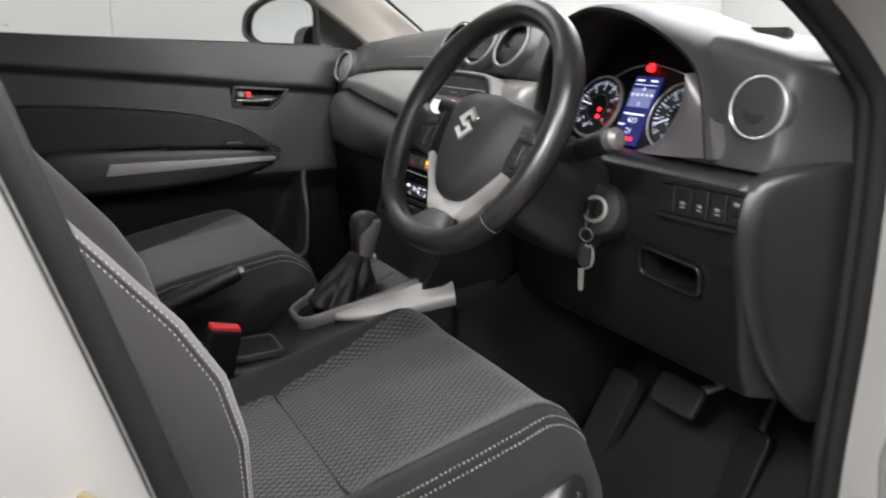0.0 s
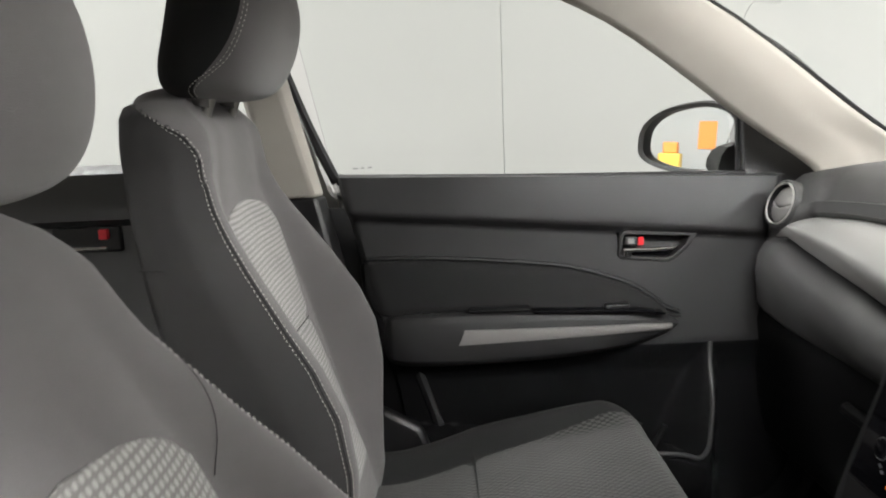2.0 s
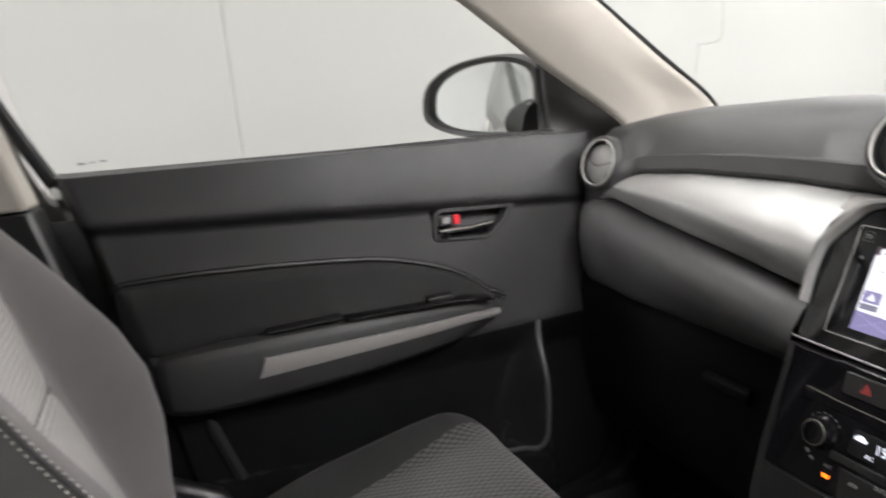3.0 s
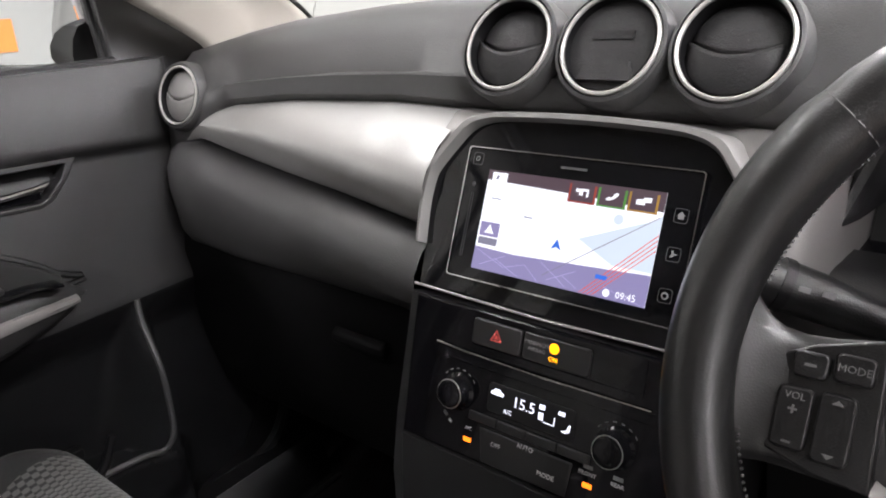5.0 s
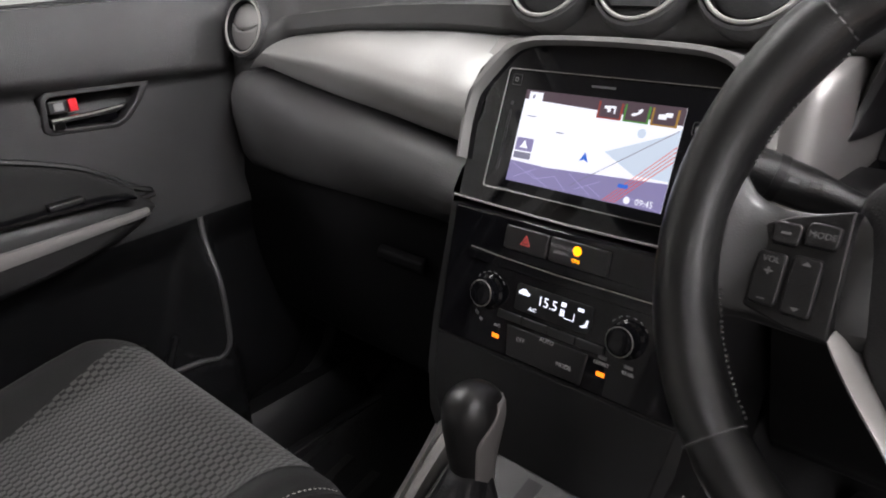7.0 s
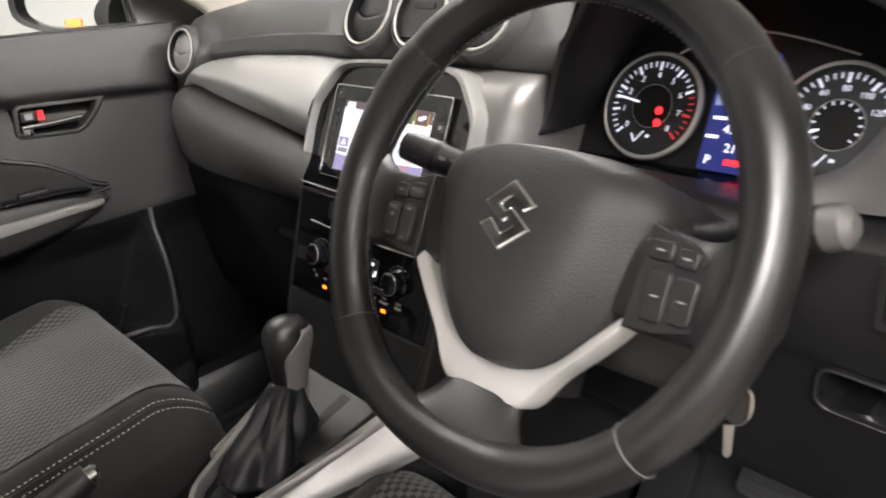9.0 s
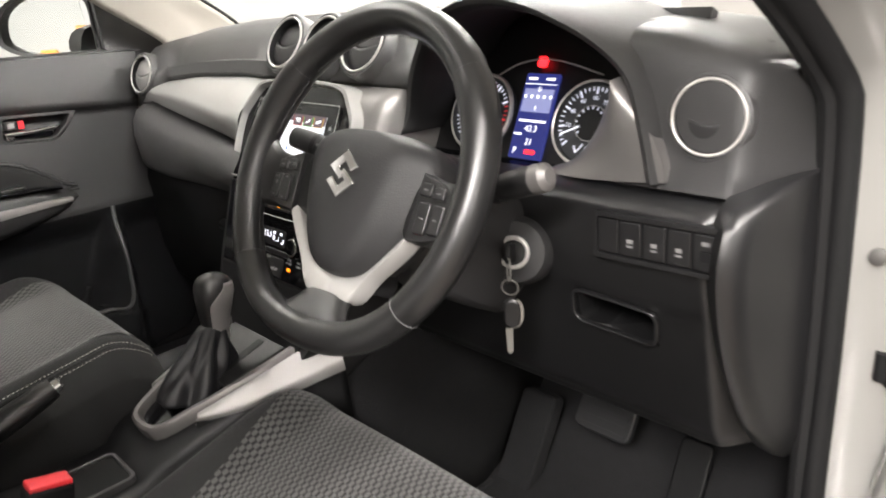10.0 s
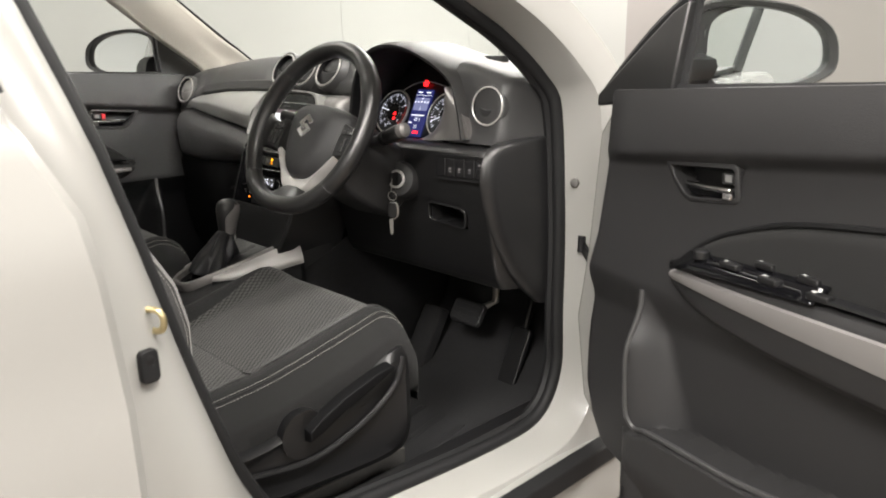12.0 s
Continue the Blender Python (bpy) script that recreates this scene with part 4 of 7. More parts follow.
def build_dashboard():
    dash = thing("dashboard", (0, 1.2, 0.25), "black soft-touch dashboard with satin silver panels", "dashboard")
    # top and upper face
    rows = []
    xs = [-0.70 + 0.9 * k / 45 for k in range(46)]
    for x in xs:
        zc, zg = table(x, TOP_Z), table(x, GROOVE_Z)
        e = smooth01(-x, 0.665, 0.715)
        out = 0.022 * smooth01(-x, 0.53, 0.59) * (1 - smooth01(-x, 0.66, 0.705))
        prof = [(1.42, 1.015), (1.30, zc - 0.02), (1.16, zc - 0.002), (1.09, zc), (1.05, zc - 0.008), (1.022, zc - 0.03), (1.003, zc - 0.062), (0.992, (zc + zg) / 2 - 0.02), (0.987, zg + 0.004), (0.993, zg - 0.004), (1.01, zg - 0.01)]
        rows.append([V(x, y + e * (0.05 if y < 1.2 else 0) - (out if y < 1.06 else 0), z) for y, z in prof])
    part("top_pad", sheet(rows), SOFT, dash, "black grained top pad", smooth=50)
    # right half of the top, from the hood to the pillar
    rows = []
    for k in range(22):
        x = 0.16 + 0.54 * k / 21
        zc = table(x, TOP_Z)
        rows.append([V(x, 1.42, 1.015), V(x, 1.30, zc - 0.02), V(x, 1.16, zc - 0.004), V(x, 1.06, zc - 0.006)])
    # strong lamp light here is held down by a darker colour than the left half
    part("top_pad", sheet(rows), HOOD, dash, smooth=50)
    defrost = face_frame((0.607, 1.078, 1.0525), (1, 0.1, -0.2), (0, 1, 0.05))
    slot = part("demist_vent", ring_prism(rounded(0.066, 0.014, 0.006), rounded(0.058, 0.007, 0.003), -0.004, 0.0015, defrost), SOFT, dash, "narrow side window demist vent")
    part("slot", prism(rounded(0.058, 0.007, 0.003), -0.003, 0.0005, defrost), DEEP, slot)
    # groove behind the silver panel
    rows = [[V(x, 1.0, table(x, GROOVE_Z) + 0.002), V(x, 1.0, table(x, TRIM_LOW) - 0.012)] for x in [-0.66 + 0.5 * k / 20 for k in range(21)]]
    part("panel_gap", sheet(rows), DEEP, dash, thick=0.004)
    # passenger's satin panel
    rows = []
    n = 44
    for k in range(n + 1):
        x = -0.582 + 0.4395 * k / n
        zt = table(x, GROOVE_Z) - 0.006
        zb = table(x, TRIM_LOW) + 0.002
        zt = max(zt, zb + 0.002)
        yb = table(x, [(-0.58, 0.946), (-0.36, 0.93), (-0.155, 0.91)])
        h = zt - zb
        f = table(x, [(-0.58, 0.30), (-0.45, 0.38), (-0.3, 0.50), (-0.14, 0.62)])
        deep = 0.985 - yb
        flare = 0.007 * smooth01(x, -0.225, -0.15)
        prof = [(0.998, zt + 0.001), (0.985, zt), (0.985 - 0.26 * deep, zt - 0.10 * f * h), (0.985 - 0.55 * deep - flare, zt - 0.36 * f * h), (0.985 - 0.80 * deep - flare, zt - 0.66 * f * h), (yb + 0.004 - 0.5 * flare, zt - 0.88 * f * h), (yb, zt - f * h - 0.03 * h), (yb + 0.0005, zt - f * h - 0.14 * h), (yb + 0.004, zb + 0.16 * h), (yb + 0.010, zb + 0.05 * h), (yb + 0.014, zb), (yb + 0.03, zb + 0.002)]
        rows.append([V(x, y, z) for y, z in prof])
    part("satin_panel", sheet(rows), TRIM, dash, "satin grey metallic panel", smooth=60)
    # lower pad
    rows = []
    for k in range(31):
        x = -0.705 + 0.56 * k / 30
        zb = table(x, TRIM_LOW) - 0.006
        e = smooth01(-x, 0.60, 0.71)
        yb = table(x, [(-0.58, 0.950), (-0.36, 0.938), (-0.155, 0.922)]) + 0.05 * e
        full = 1 - smooth01(-x, 0.5, 0.66)
        lowz = table(x, [(-0.70, 0.79), (-0.5, 0.785), (-0.2, 0.80), (-0.14, 0.80)])
        prof = [(yb + 0.03, zb + 0.003), (yb + 0.004, zb), (yb - 0.012 - 0.006 * full, zb - 0.009), (yb - 0.022 - 0.01 * full, zb - 0.028), (yb - 0.025 - 0.012 * full, zb - 0.055), (yb - 0.02 - 0.008 * full, lowz + 0.022), (yb - 0.012, lowz + 0.005), (yb - 0.002, lowz), (yb + 0.03, lowz - 0.008)]
        rows.append([V(x, y, z) for y, z in prof])
    part("lower_pad", sheet(rows), SOFT, dash, "black grained lower pad", smooth=60)
    # glove box, in the plastic darkened for the footwell shade
    rows = []
    for k in range(17):
        x = -0.69 + 0.55 * k / 16
        rows.append([V(x, y, z) for y, z in ((1.0, 0.80), (0.965, 0.785), (0.958, 0.76), (0.962, 0.70), (0.972, 0.6), (0.99, 0.52), (1.02, 0.485), (1.12, 0.47), (1.3, 0.5))])
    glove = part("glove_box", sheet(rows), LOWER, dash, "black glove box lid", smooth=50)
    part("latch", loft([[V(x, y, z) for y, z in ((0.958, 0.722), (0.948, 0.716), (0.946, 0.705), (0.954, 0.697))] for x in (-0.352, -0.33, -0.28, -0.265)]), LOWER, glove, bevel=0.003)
    # vents
    # left vent only: paler flaps carry the window's sheen in their colour
    build_vent(dash, -0.617, 0.968, 0.986, radians(18), 6, dark=VENT_GREY, size=0.9)
    for x, f in ((-0.0985, True), (0, False), (0.0985, True)):
        build_vent(dash, x, 0.992, 1.05, VENT_LEAN, 0, f)
    # driver's instrument hood
    rim = [(0.178, 0.93, 0.972), (0.186, 0.955, 0.985), (0.206, 1.005, 0.978), (0.237, 1.047, 0.968), (0.276, 1.084, 0.96), (0.341, 1.104, 0.955), (0.412, 1.099, 0.955), (0.476, 1.075, 0.96), (0.52, 1.048, 0.966), (0.545, 1.02, 0.97), (0.558, 0.985, 0.968), (0.568, 0.95, 0.966), (0.575, 0.918, 0.965)]
    rim = spline([V(x, y, z) for x, z, y in rim], 4)
    cx, cz = 0.375, 0.96
    rows = []
    for p in rim:
        d = V(p.x - cx, 0, p.z - cz).normalized()
        up = smooth01(p.z, 0.985, 1.045)
        back = V(p.x + d.x * 0.03 * up, 1.10, p.z + (max(0.006, table(p.x, TOP_Z) - 0.01 - p.z)) * up)
        far = V(p.x + d.x * 0.05 * up, 1.26, p.z + (table(p.x, TOP_Z) - 0.03 - p.z) * up)
        rows.append([V(p.x - d.x * 0.03, 1.09, p.z - d.z * 0.02), V(p.x - d.x * 0.014, p.y + 0.02, p.z - d.z * 0.012), V(p.x - d.x * 0.006, p.y, p.z - d.z * 0.006), V(p.x, p.y - 0.002, p.z), V(p.x + d.x * 0.006, p.y + 0.01, p.z + d.z * 0.004), V(p.x + d.x * 0.014, p.y + 0.05, p.z + d.z * 0.006), back, far])
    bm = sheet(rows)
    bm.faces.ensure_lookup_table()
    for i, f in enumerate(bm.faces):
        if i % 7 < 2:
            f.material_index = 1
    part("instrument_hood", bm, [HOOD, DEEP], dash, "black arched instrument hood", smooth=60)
    # satin surround behind the screen, with the column beside the instruments
    rows = []
    for k in range(41):
        x = -0.15 + 0.331 * k / 40
        edge = smooth01(x, 0.165, 0.182)
        zt = table(x, GROOVE_Z) - 0.004
        row = [V(x, 0.998 + 0.01 * edge, zt + 0.001), V(x, 0.975 + 0.012 * edge, zt)]
        for b in (0.142, 0.125, 0.1, 0.07, 0.045):
            row.append(V(x, 0.882 + 0.42 * b + 0.012 + 0.022 * edge, 0.847 + 0.907 * b))
        rows.append(row)
    last = rows[-1]
    rows.append([V(p.x + 0.006, p.y + 0.03, p.z) for p in last])
    rows.append([V(p.x + 0.012, max(p.y + 0.09, 1.05), p.z) for p in last])
    # same satin as the passenger's panel; its weaker reflection is put into a darker colour
    part("satin_surround", sheet(rows), WING, dash, "satin grey surround and column beside the instruments", smooth=60)
    # satin wing right of the instruments
    left = [V(0.405, 1.0, 0.903), V(0.456, 0.998, 0.924), V(0.487, 0.994, 0.957), V(0.507, 0.988, 0.992), V(0.522, 0.981, 1.018)]
    right = [V(0.585, 0.972, 0.919), V(0.583, 0.972, 0.938), V(0.566, 0.972, 0.97), V(0.543, 0.974, 0.998), V(0.526, 0.980, 1.021)]
    a, b = spline(left, 4), spline(right, 4)
    rows = []
    for p, q in zip(a, b):
        rows.append([p + V(0, 0.07, 0)] + [p.lerp(q, t) + V(0, -0.014 * math.sin(math.pi * t), 0) for t in (0, 0.12, 0.3, 0.5, 0.7, 0.88, 1.0)] + [q + V(0.002, 0.02, 0)])
    part("satin_wing", sheet(rows), WING, dash, "satin silver wing beside the instruments", smooth=60)
    # right vent panel
    rows = []
    for k in range(25):
        x = 0.525 + 0.177 * k / 24
        out = smooth01(x, 0.652, 0.706)
        zc = table(x, TOP_Z)
        rows.append([V(x, y + 0.11 * out, z) for y, z in ((1.065, zc - 0.0055), (1.03, zc - 0.006), (1.01, zc - 0.011), (0.998, zc - 0.025), (0.991, zc - 0.05), (0.988, 0.965), (0.983, 0.935), (0.974, 0.912), (0.985, 0.905))])
    part("vent_panel", sheet(rows), HOOD, dash, "black panel round the driver's outer vent", smooth=60)
    build_vent(dash, 0.62, 0.99, 0.985, radians(8), 4, size=0.88)
    # lower driver's panel with an open cubby pressed into it
    prof = spline([V(0, y, z) for y, z in ((1.0, 0.906), (0.966, 0.905), (0.948, 0.897), (0.944, 0.885), (0.946, 0.84), (0.954, 0.80), (0.962, 0.775), (0.972, 0.73), (0.985, 0.67), (1.0, 0.625), (1.03, 0.61), (1.2, 0.62))], 8)
    rows, holes = [], []
    for k in range(136):
        x = 0.15 + 0.54 * k / 135
        out = smooth01(x, 0.64, 0.69)
        row, hole = [], []
        for p in prof:
            dx, dz = abs(x - 0.536) - 0.046, abs(p.z - 0.762 + 0.06 * (x - 0.536)) - 0.019
            inside = 1 - smooth01(max(dx, dz), -0.003, 0.002)
            row.append(V(x, p.y + 0.06 * out + 0.06 * inside, p.z))
            hole.append(inside)
        rows.append(row)
        holes.append(hole)
    bm = sheet(rows)
    bm.faces.ensure_lookup_table()
    for i in range(135):
        for j in range(len(prof) - 1):
            # cubby faces get a blacker plastic, standing for the shade inside
            if holes[i][j] > 0.1 and holes[i + 1][j + 1] > 0.1:
                bm.faces[i * (len(prof) - 1) + j].material_index = 1
    lower = part("lower_panel", bm, [HARD, DEEP], dash, "black lower panel under the wheel with an open cubby", smooth=50)
    # switch bank
    at = face_frame((0.597, 0.9395, 0.867), (1, -0.02, 0.035), (0, 0.04, 1))
    bank = part("switch_bank", ring_prism(rounded(0.146, 0.05, 0.004), rounded(0.136, 0.04, 0.003), -0.004, 0.004, at), HARD, lower)
    part("bank_back", prism(rounded(0.139, 0.041, 0.003), -0.003, 0.0008, at), DEEP, bank)
    for k in range(5):
        a = -0.0555 + 0.0275 * k
        sw = part("switch", prism(rounded(0.0245, 0.037, 0.002, a0=a), 0.0, 0.004 if k else 0.003, at, 0.0008), HARD, bank, bevel=0.0008)
        if 0 < k < 4:
            for b, h in ((-0.002, 0.004), (-0.0075, 0.002)):
                part("switch_mark", plate(at, a, b, 0.007, h, 0.0042), PRINT_DIM, sw)
        elif k == 4:
            for b, h in ((0.009, 0.004), (-0.008, 0.002)):
                part("switch_mark", plate(at, a, b, 0.008, h, 0.0042), PRINT_DIM, sw)
            part("dial", plate(at, a + 0.002, -0.003, 0.012, 0.01, 0.004, 0.003), DEEP, sw)
    # open cubby under the switches
    at = face_frame((0.536, 0.9565, 0.762), (1, 0.03, -0.06), (0, -0.16, 1))
    o = rounded(0.105, 0.042, 0.012)
    part("cubby_rim", ring_prism([(p[0] * 1.04, p[1] * 1.06) for p in o], [(p[0] * 0.96, p[1] * 0.93) for p in o], -0.006, 0.0005, at), HARD, lower, bevel=0.001)
    # rounded side panel facing the door
    edge = spline([V(0.682, 1.045, 0.925), V(0.682, 0.985, 0.921), V(0.682, 0.935, 0.912), V(0.682, 0.915, 0.89), V(0.682, 0.909, 0.844), V(0.682, 0.93, 0.77), V(0.682, 0.965, 0.70), V(0.682, 1.015, 0.63), V(0.682, 1.08, 0.575)], 4)
    rows = []
    for p in edge:
        rows.append([p + V(-0.03, 0.03, 0), p + V(-0.008, 0.002, 0), p + V(0.004, 0.006, 0), V(0.692, p.y + 0.03, p.z), V(0.697, max(p.y + 0.05, 1.06), p.z + 0.002), V(0.70, 1.12, p.z + 0.004)])
    part("side_panel", sheet(rows), HARD, dash, "black rounded end panel", smooth=60)
    return dash


def build_instruments():
    cluster = thing("instrument_cluster", (0.36, 1.05, 0.9), "lit instrument cluster with two round dials and a blue display", "instruments")
    at = face_frame((0.358, 1.047, 0.955), (1, 0, 0), (0, 0.42, 0.9))
    part("backplate", prism([(-0.165, -0.07), (0.14, -0.07), (0.20, 0.0), (0.2, 0.14), (-0.165, 0.14)], -0.02, -0.006, at), DEEP, cluster)
    part("lower_shelf", loft([[V(x, y, z) for y, z in ((1.045, 0.906), (1.0, 0.899), (0.985, 0.893), (1.0, 0.886), (1.045, 0.89))] for x in (0.18, 0.3, 0.42, 0.5)]), GLOSS, cluster, bevel=0.003)
    arc = [at(-0.07, 0.052, 0.003), at(-0.04, 0.068, 0.003), at(0.0, 0.075, 0.003), at(0.04, 0.07, 0.003), at(0.09, 0.058, 0.003)]
    part("crown_arc", tube(spline(arc, 6), 0.0012, 6), SILVER, cluster)
    for a0, words, red_from, needle, r in ((-0.088, ["0", "1", "2", "3", "4", "5", "6", "7", "8"], 6, 203 - 33, 0.05), (0.086, ["", "20", "40", "60", "80", "100", "120", "", ""], 99, 205, 0.05)):
        dial = part("dial", turned([(r + 0.004, -0.012), (r + 0.004, 0.0), (r - 0.001, 0.004), (r - 0.003, -0.001), (0.001, -0.001)], at, 56, a0, 0.0), DIAL_FACE, cluster, "round black gauge with white marks")
        part("dial_rim", hoop(r + 0.001, 0.006, 0.009, at, a0, 0.0, 56), SILVER, dial, "silver dial rim")
        part("dial_centre", turned([(0.021, 0.0005), (0.001, 0.001)], at, 36, a0, 0.0), VELVET, dial)
        for k in range(33):
            t = radians(222 - 264 * k / 32)
            big = k % 4 == 0
            ln, wd = (0.0085, 0.0024) if big else (0.005, 0.0012)
            rm = r - 0.006 - ln / 2
            part("dial_mark", plate(at, a0 + rm * math.cos(t), rm * math.sin(t), ln, wd, 0.0002, 0.0004, math.degrees(t)), DIAL_RED if k / 4 > red_from else DIAL_WHITE, dial)
        for k, w in enumerate(words):
            if w:
                t = radians(222 - 264 * k / 8)
                lettering("numeral", w, 0.0085 if len(w) < 2 else 0.0075, at, a0 + 0.0305 * math.cos(t), 0.0305 * math.sin(t), DIAL_WHITE, dial, 0.0003)
        part("inner_ring", hoop(0.0215, 0.0007, 0.0006, at, a0, 0.0, 40, 4), SILVER, dial)
        if red_from > 9:
            for k in range(13):
                t = radians(222 - 264 * k / 12)
                part("inner_mark", plate(at, a0 + 0.0185 * math.cos(t), 0.0185 * math.sin(t), 0.003, 0.0016, 0.0012, 0.0003, math.degrees(t)), DIAL_WHITE, dial)
        t = radians(needle)
        tip = (a0 + 0.04 * math.cos(t), 0.04 * math.sin(t))
        mid = (a0 + 0.014 * math.cos(t), 0.014 * math.sin(t))
        part("needle", plate(at, (tip[0] + mid[0]) / 2, (tip[1] + mid[1]) / 2, 0.027, 0.0016, 0.003, 0.0008, needle), LCD_WHITE, dial, "white needle")
        sub = turned([(0.009, 0.0012), (0.0005, 0.0014)], at, 24, a0 - 0.004, -0.033)
        part("small_gauge", sub, DIAL_FACE, dial)
        for mark in (plate(at, a0 - 0.012, -0.033, 0.002, 0.009, 0.0016, turn=30), plate(at, a0 + 0.004, -0.03, 0.004, 0.003, 0.0016), plate(at, a0 - 0.005, -0.031, 0.013, 0.0014, 0.002, turn=55)):
            part("small_mark", mark, DIAL_WHITE, dial)
    for a, b in ((-0.078, -0.004), (-0.077, -0.016)):
        part("rev_light", turned([(0.0038, 0.002), (0.001, 0.0022)], at, 14, a, b), GLOW_RED, cluster, "red warning light")
    # middle display
    lcd = part("display", prism(rounded(0.052, 0.11, 0.002, a0=0.0, b0=0.002), -0.004, 0.0, at), LCD_NAVY, cluster, "navy blue lit trip display")
    part("display_haze", plate(at, 0, 0.022, 0.046, 0.03, 0.0004), LCD_HAZE, lcd)
    bars = [plate(at, -0.014, 0.05, 0.014, 0.003, 0.0008), plate(at, 0.014, 0.05, 0.014, 0.003, 0.0008), plate(at, 0, 0.043, 0.05, 0.0008, 0.0008), plate(at, 0.0, -0.0045, 0.042, 0.0028, 0.0008), plate(at, -0.018, -0.022, 0.012, 0.0028, 0.0008), plate(at, 0.0, 0.012, 0.0012, 0.006, 0.0008)]
    bars += [plate(at, -0.02 + 0.01 * k, 0.027, 0.0035, 0.004, 0.0008) for k in range(5)]
    for b in bars:
        part("display_bar", b, LCD_WHITE, lcd)
    lettering("reading", "43.3", 0.0115, at, 0.001, -0.0145, LCD_WHITE, lcd, 0.0008)
    lettering("reading", "21", 0.0115, at, 0.002, -0.0315, LCD_WHITE, lcd, 0.0008)
    lettering("reading", "0", 0.009, at, 0.0, 0.036, LCD_WHITE, lcd, 0.0008)
    part("gear_light", plate(at, 0.008, -0.044, 0.016, 0.005, 0.0012), GLOW_RED, lcd, "red lit warning block")
    lettering("gear_letter", "P", 0.012, at, -0.017, -0.044, LCD_WHITE, lcd, 0.0009)
    part("warning_light", prism(rounded(0.013, 0.013, 0.003, b0=0.072, a0=-0.006), -0.002, 0.001, at), GLOW_RED, cluster, "red lit warning lamp")


build_dashboard()
build_instruments()
# ---------- centre stack and console ----------
SCREEN = face_frame((0, 0.883, 0.856), (1, 0, 0), (0, 0.42, 0.907))
PANEL = face_frame((0, 0.874, 0.835), (1, 0, 0), (0, 0.31, 0.95))


def build_screen():
    unit = thing("touchscreen_unit", (0, 0.9, 0.86), "glossy black touchscreen showing a lit road map", "touchscreen")
    at = SCREEN
    i = [(-0.138, 0.036), (-0.1415, 0.07), (-0.1405, 0.094), (-0.136, 0.106), (-0.118, 0.131), (-0.108, 0.142), (-0.094, 0.149), (-0.07, 0.1525), (0.0, 0.1545)]
    i += [(-a, b) for a, b in reversed(i[:-1])]
    o = [(a * 1.045, b + (0.0 if abs(a) > 0.137 else 0.0065) + (0.003 if 0.105 < abs(a) < 0.137 else 0.0)) for a, b in i]
    o = [(p.x, p.y) for p in spline([(a, b, 0) for a, b in o], 3)]
    i = [(p.x, p.y) for p in spline([(a, b, 0) for a, b in i], 3)]
    rows = []
    for p, q in zip(o, i):
        rows.append([at(p[0] * 1.02, p[1] + 0.004, -0.03), at(*p, 0.0), at(p[0] * 0.75 + q[0] * 0.25, p[1] * 0.75 + q[1] * 0.25, 0.004), at(p[0] * 0.2 + q[0] * 0.8, p[1] * 0.2 + q[1] * 0.8, 0.0045), at(*q, 0.001), at(q[0] * 0.99, q[1] - 0.001, -0.01)])
    part("satin_frame", sheet(rows), VENT_GREY, unit, "satin grey surround", smooth=50)
    g = [(-0.136, -0.002)] + i + [(0.136, -0.002)]
    part("gloss_panel", loft([[at(a, b, -0.03) for a, b in g], [at(a, b, -0.006) for a, b in g]]), GLOSS, unit, "piano black panel", smooth=30)
    c = (0.0, 0.0705)
    glass = part("screen_glass", prism(rounded(0.208, 0.112, 0.003, b0=c[1]), -0.008, -0.001, at), GLOSS, unit, bevel=0.001)
    part("screen_edge", ring_prism(rounded(0.2095, 0.1135, 0.003, b0=c[1]), rounded(0.2078, 0.1118, 0.003, b0=c[1]), -0.004, 0.0, at), CHROME, glass, "thin bright edge")
    h = -0.0008
    w, hh, b0 = 0.159, 0.085, 0.0665
    disp = part("display", plate(at, 0, b0, w, hh, h, 0.0002), SCREEN_WHITE, glass, "lit navigation map")

    def sp(x, y):
        return (-w / 2 + x * w, b0 + hh / 2 - y * hh)

    def poly(pts, lift):
        return prism([sp(x, y) for x, y in pts][::-1], h + lift, h + lift + 0.0001, at)

    part("map_lilac", poly([(0, 0.775), (0.25, 0.79), (1, 0.72), (1, 1), (0, 1)], 0.0003), SCREEN_LILAC, disp)
    part("map_sky", poly([(0.97, 0.25), (1, 0.2), (1, 0.70), (0.80, 0.70), (0.60, 0.52)], 0.0003), SCREEN_CREAM, disp)
    part("title_bar", poly([(0, 0), (1, 0), (1, 0.17), (0.6, 0.13), (0, 0.10)], 0.0003), SCREEN_BAR, disp)

    def line(x1, y1, x2, y2, width, lift):
        p, q = Vector(sp(x1, y1)), Vector(sp(x2, y2))
        m, d = (p + q) / 2, q - p
        return plate(at, m.x, m.y, d.length, width, h + lift, 0.0001, math.degrees(math.atan2(d.y, d.x)))

    part("rail_line", join(line(0.44, 0.92, 0.99, 0.22, 0.0006, 0.0007)), SCREEN_GREY, disp)
    part("motorway", join(*[line(0.66 + k * 0.022, 0.995, 1.0, 0.37 + k * 0.045, 0.0007, 0.0007) for k in range(4)]), SCREEN_ROAD, disp)
    streets = [line(x1, y1, x2, y2, 0.0005, 0.0006) for x1, y1, x2, y2 in ((0.02, 0.8, 0.2, 0.93), (0.2, 0.93, 0.33, 0.86), (0.14, 0.86, 0.3, 0.99), (0.33, 0.86, 0.42, 0.99), (0.42, 0.8, 0.58, 0.98), (0.47, 0.95, 0.62, 0.82), (0.55, 0.88, 0.64, 0.97), (0.78, 0.9, 0.98, 0.99), (0.05, 0.95, 0.2, 0.82))]
    for b in streets:
        part("street", b, SCREEN_LINE, disp)
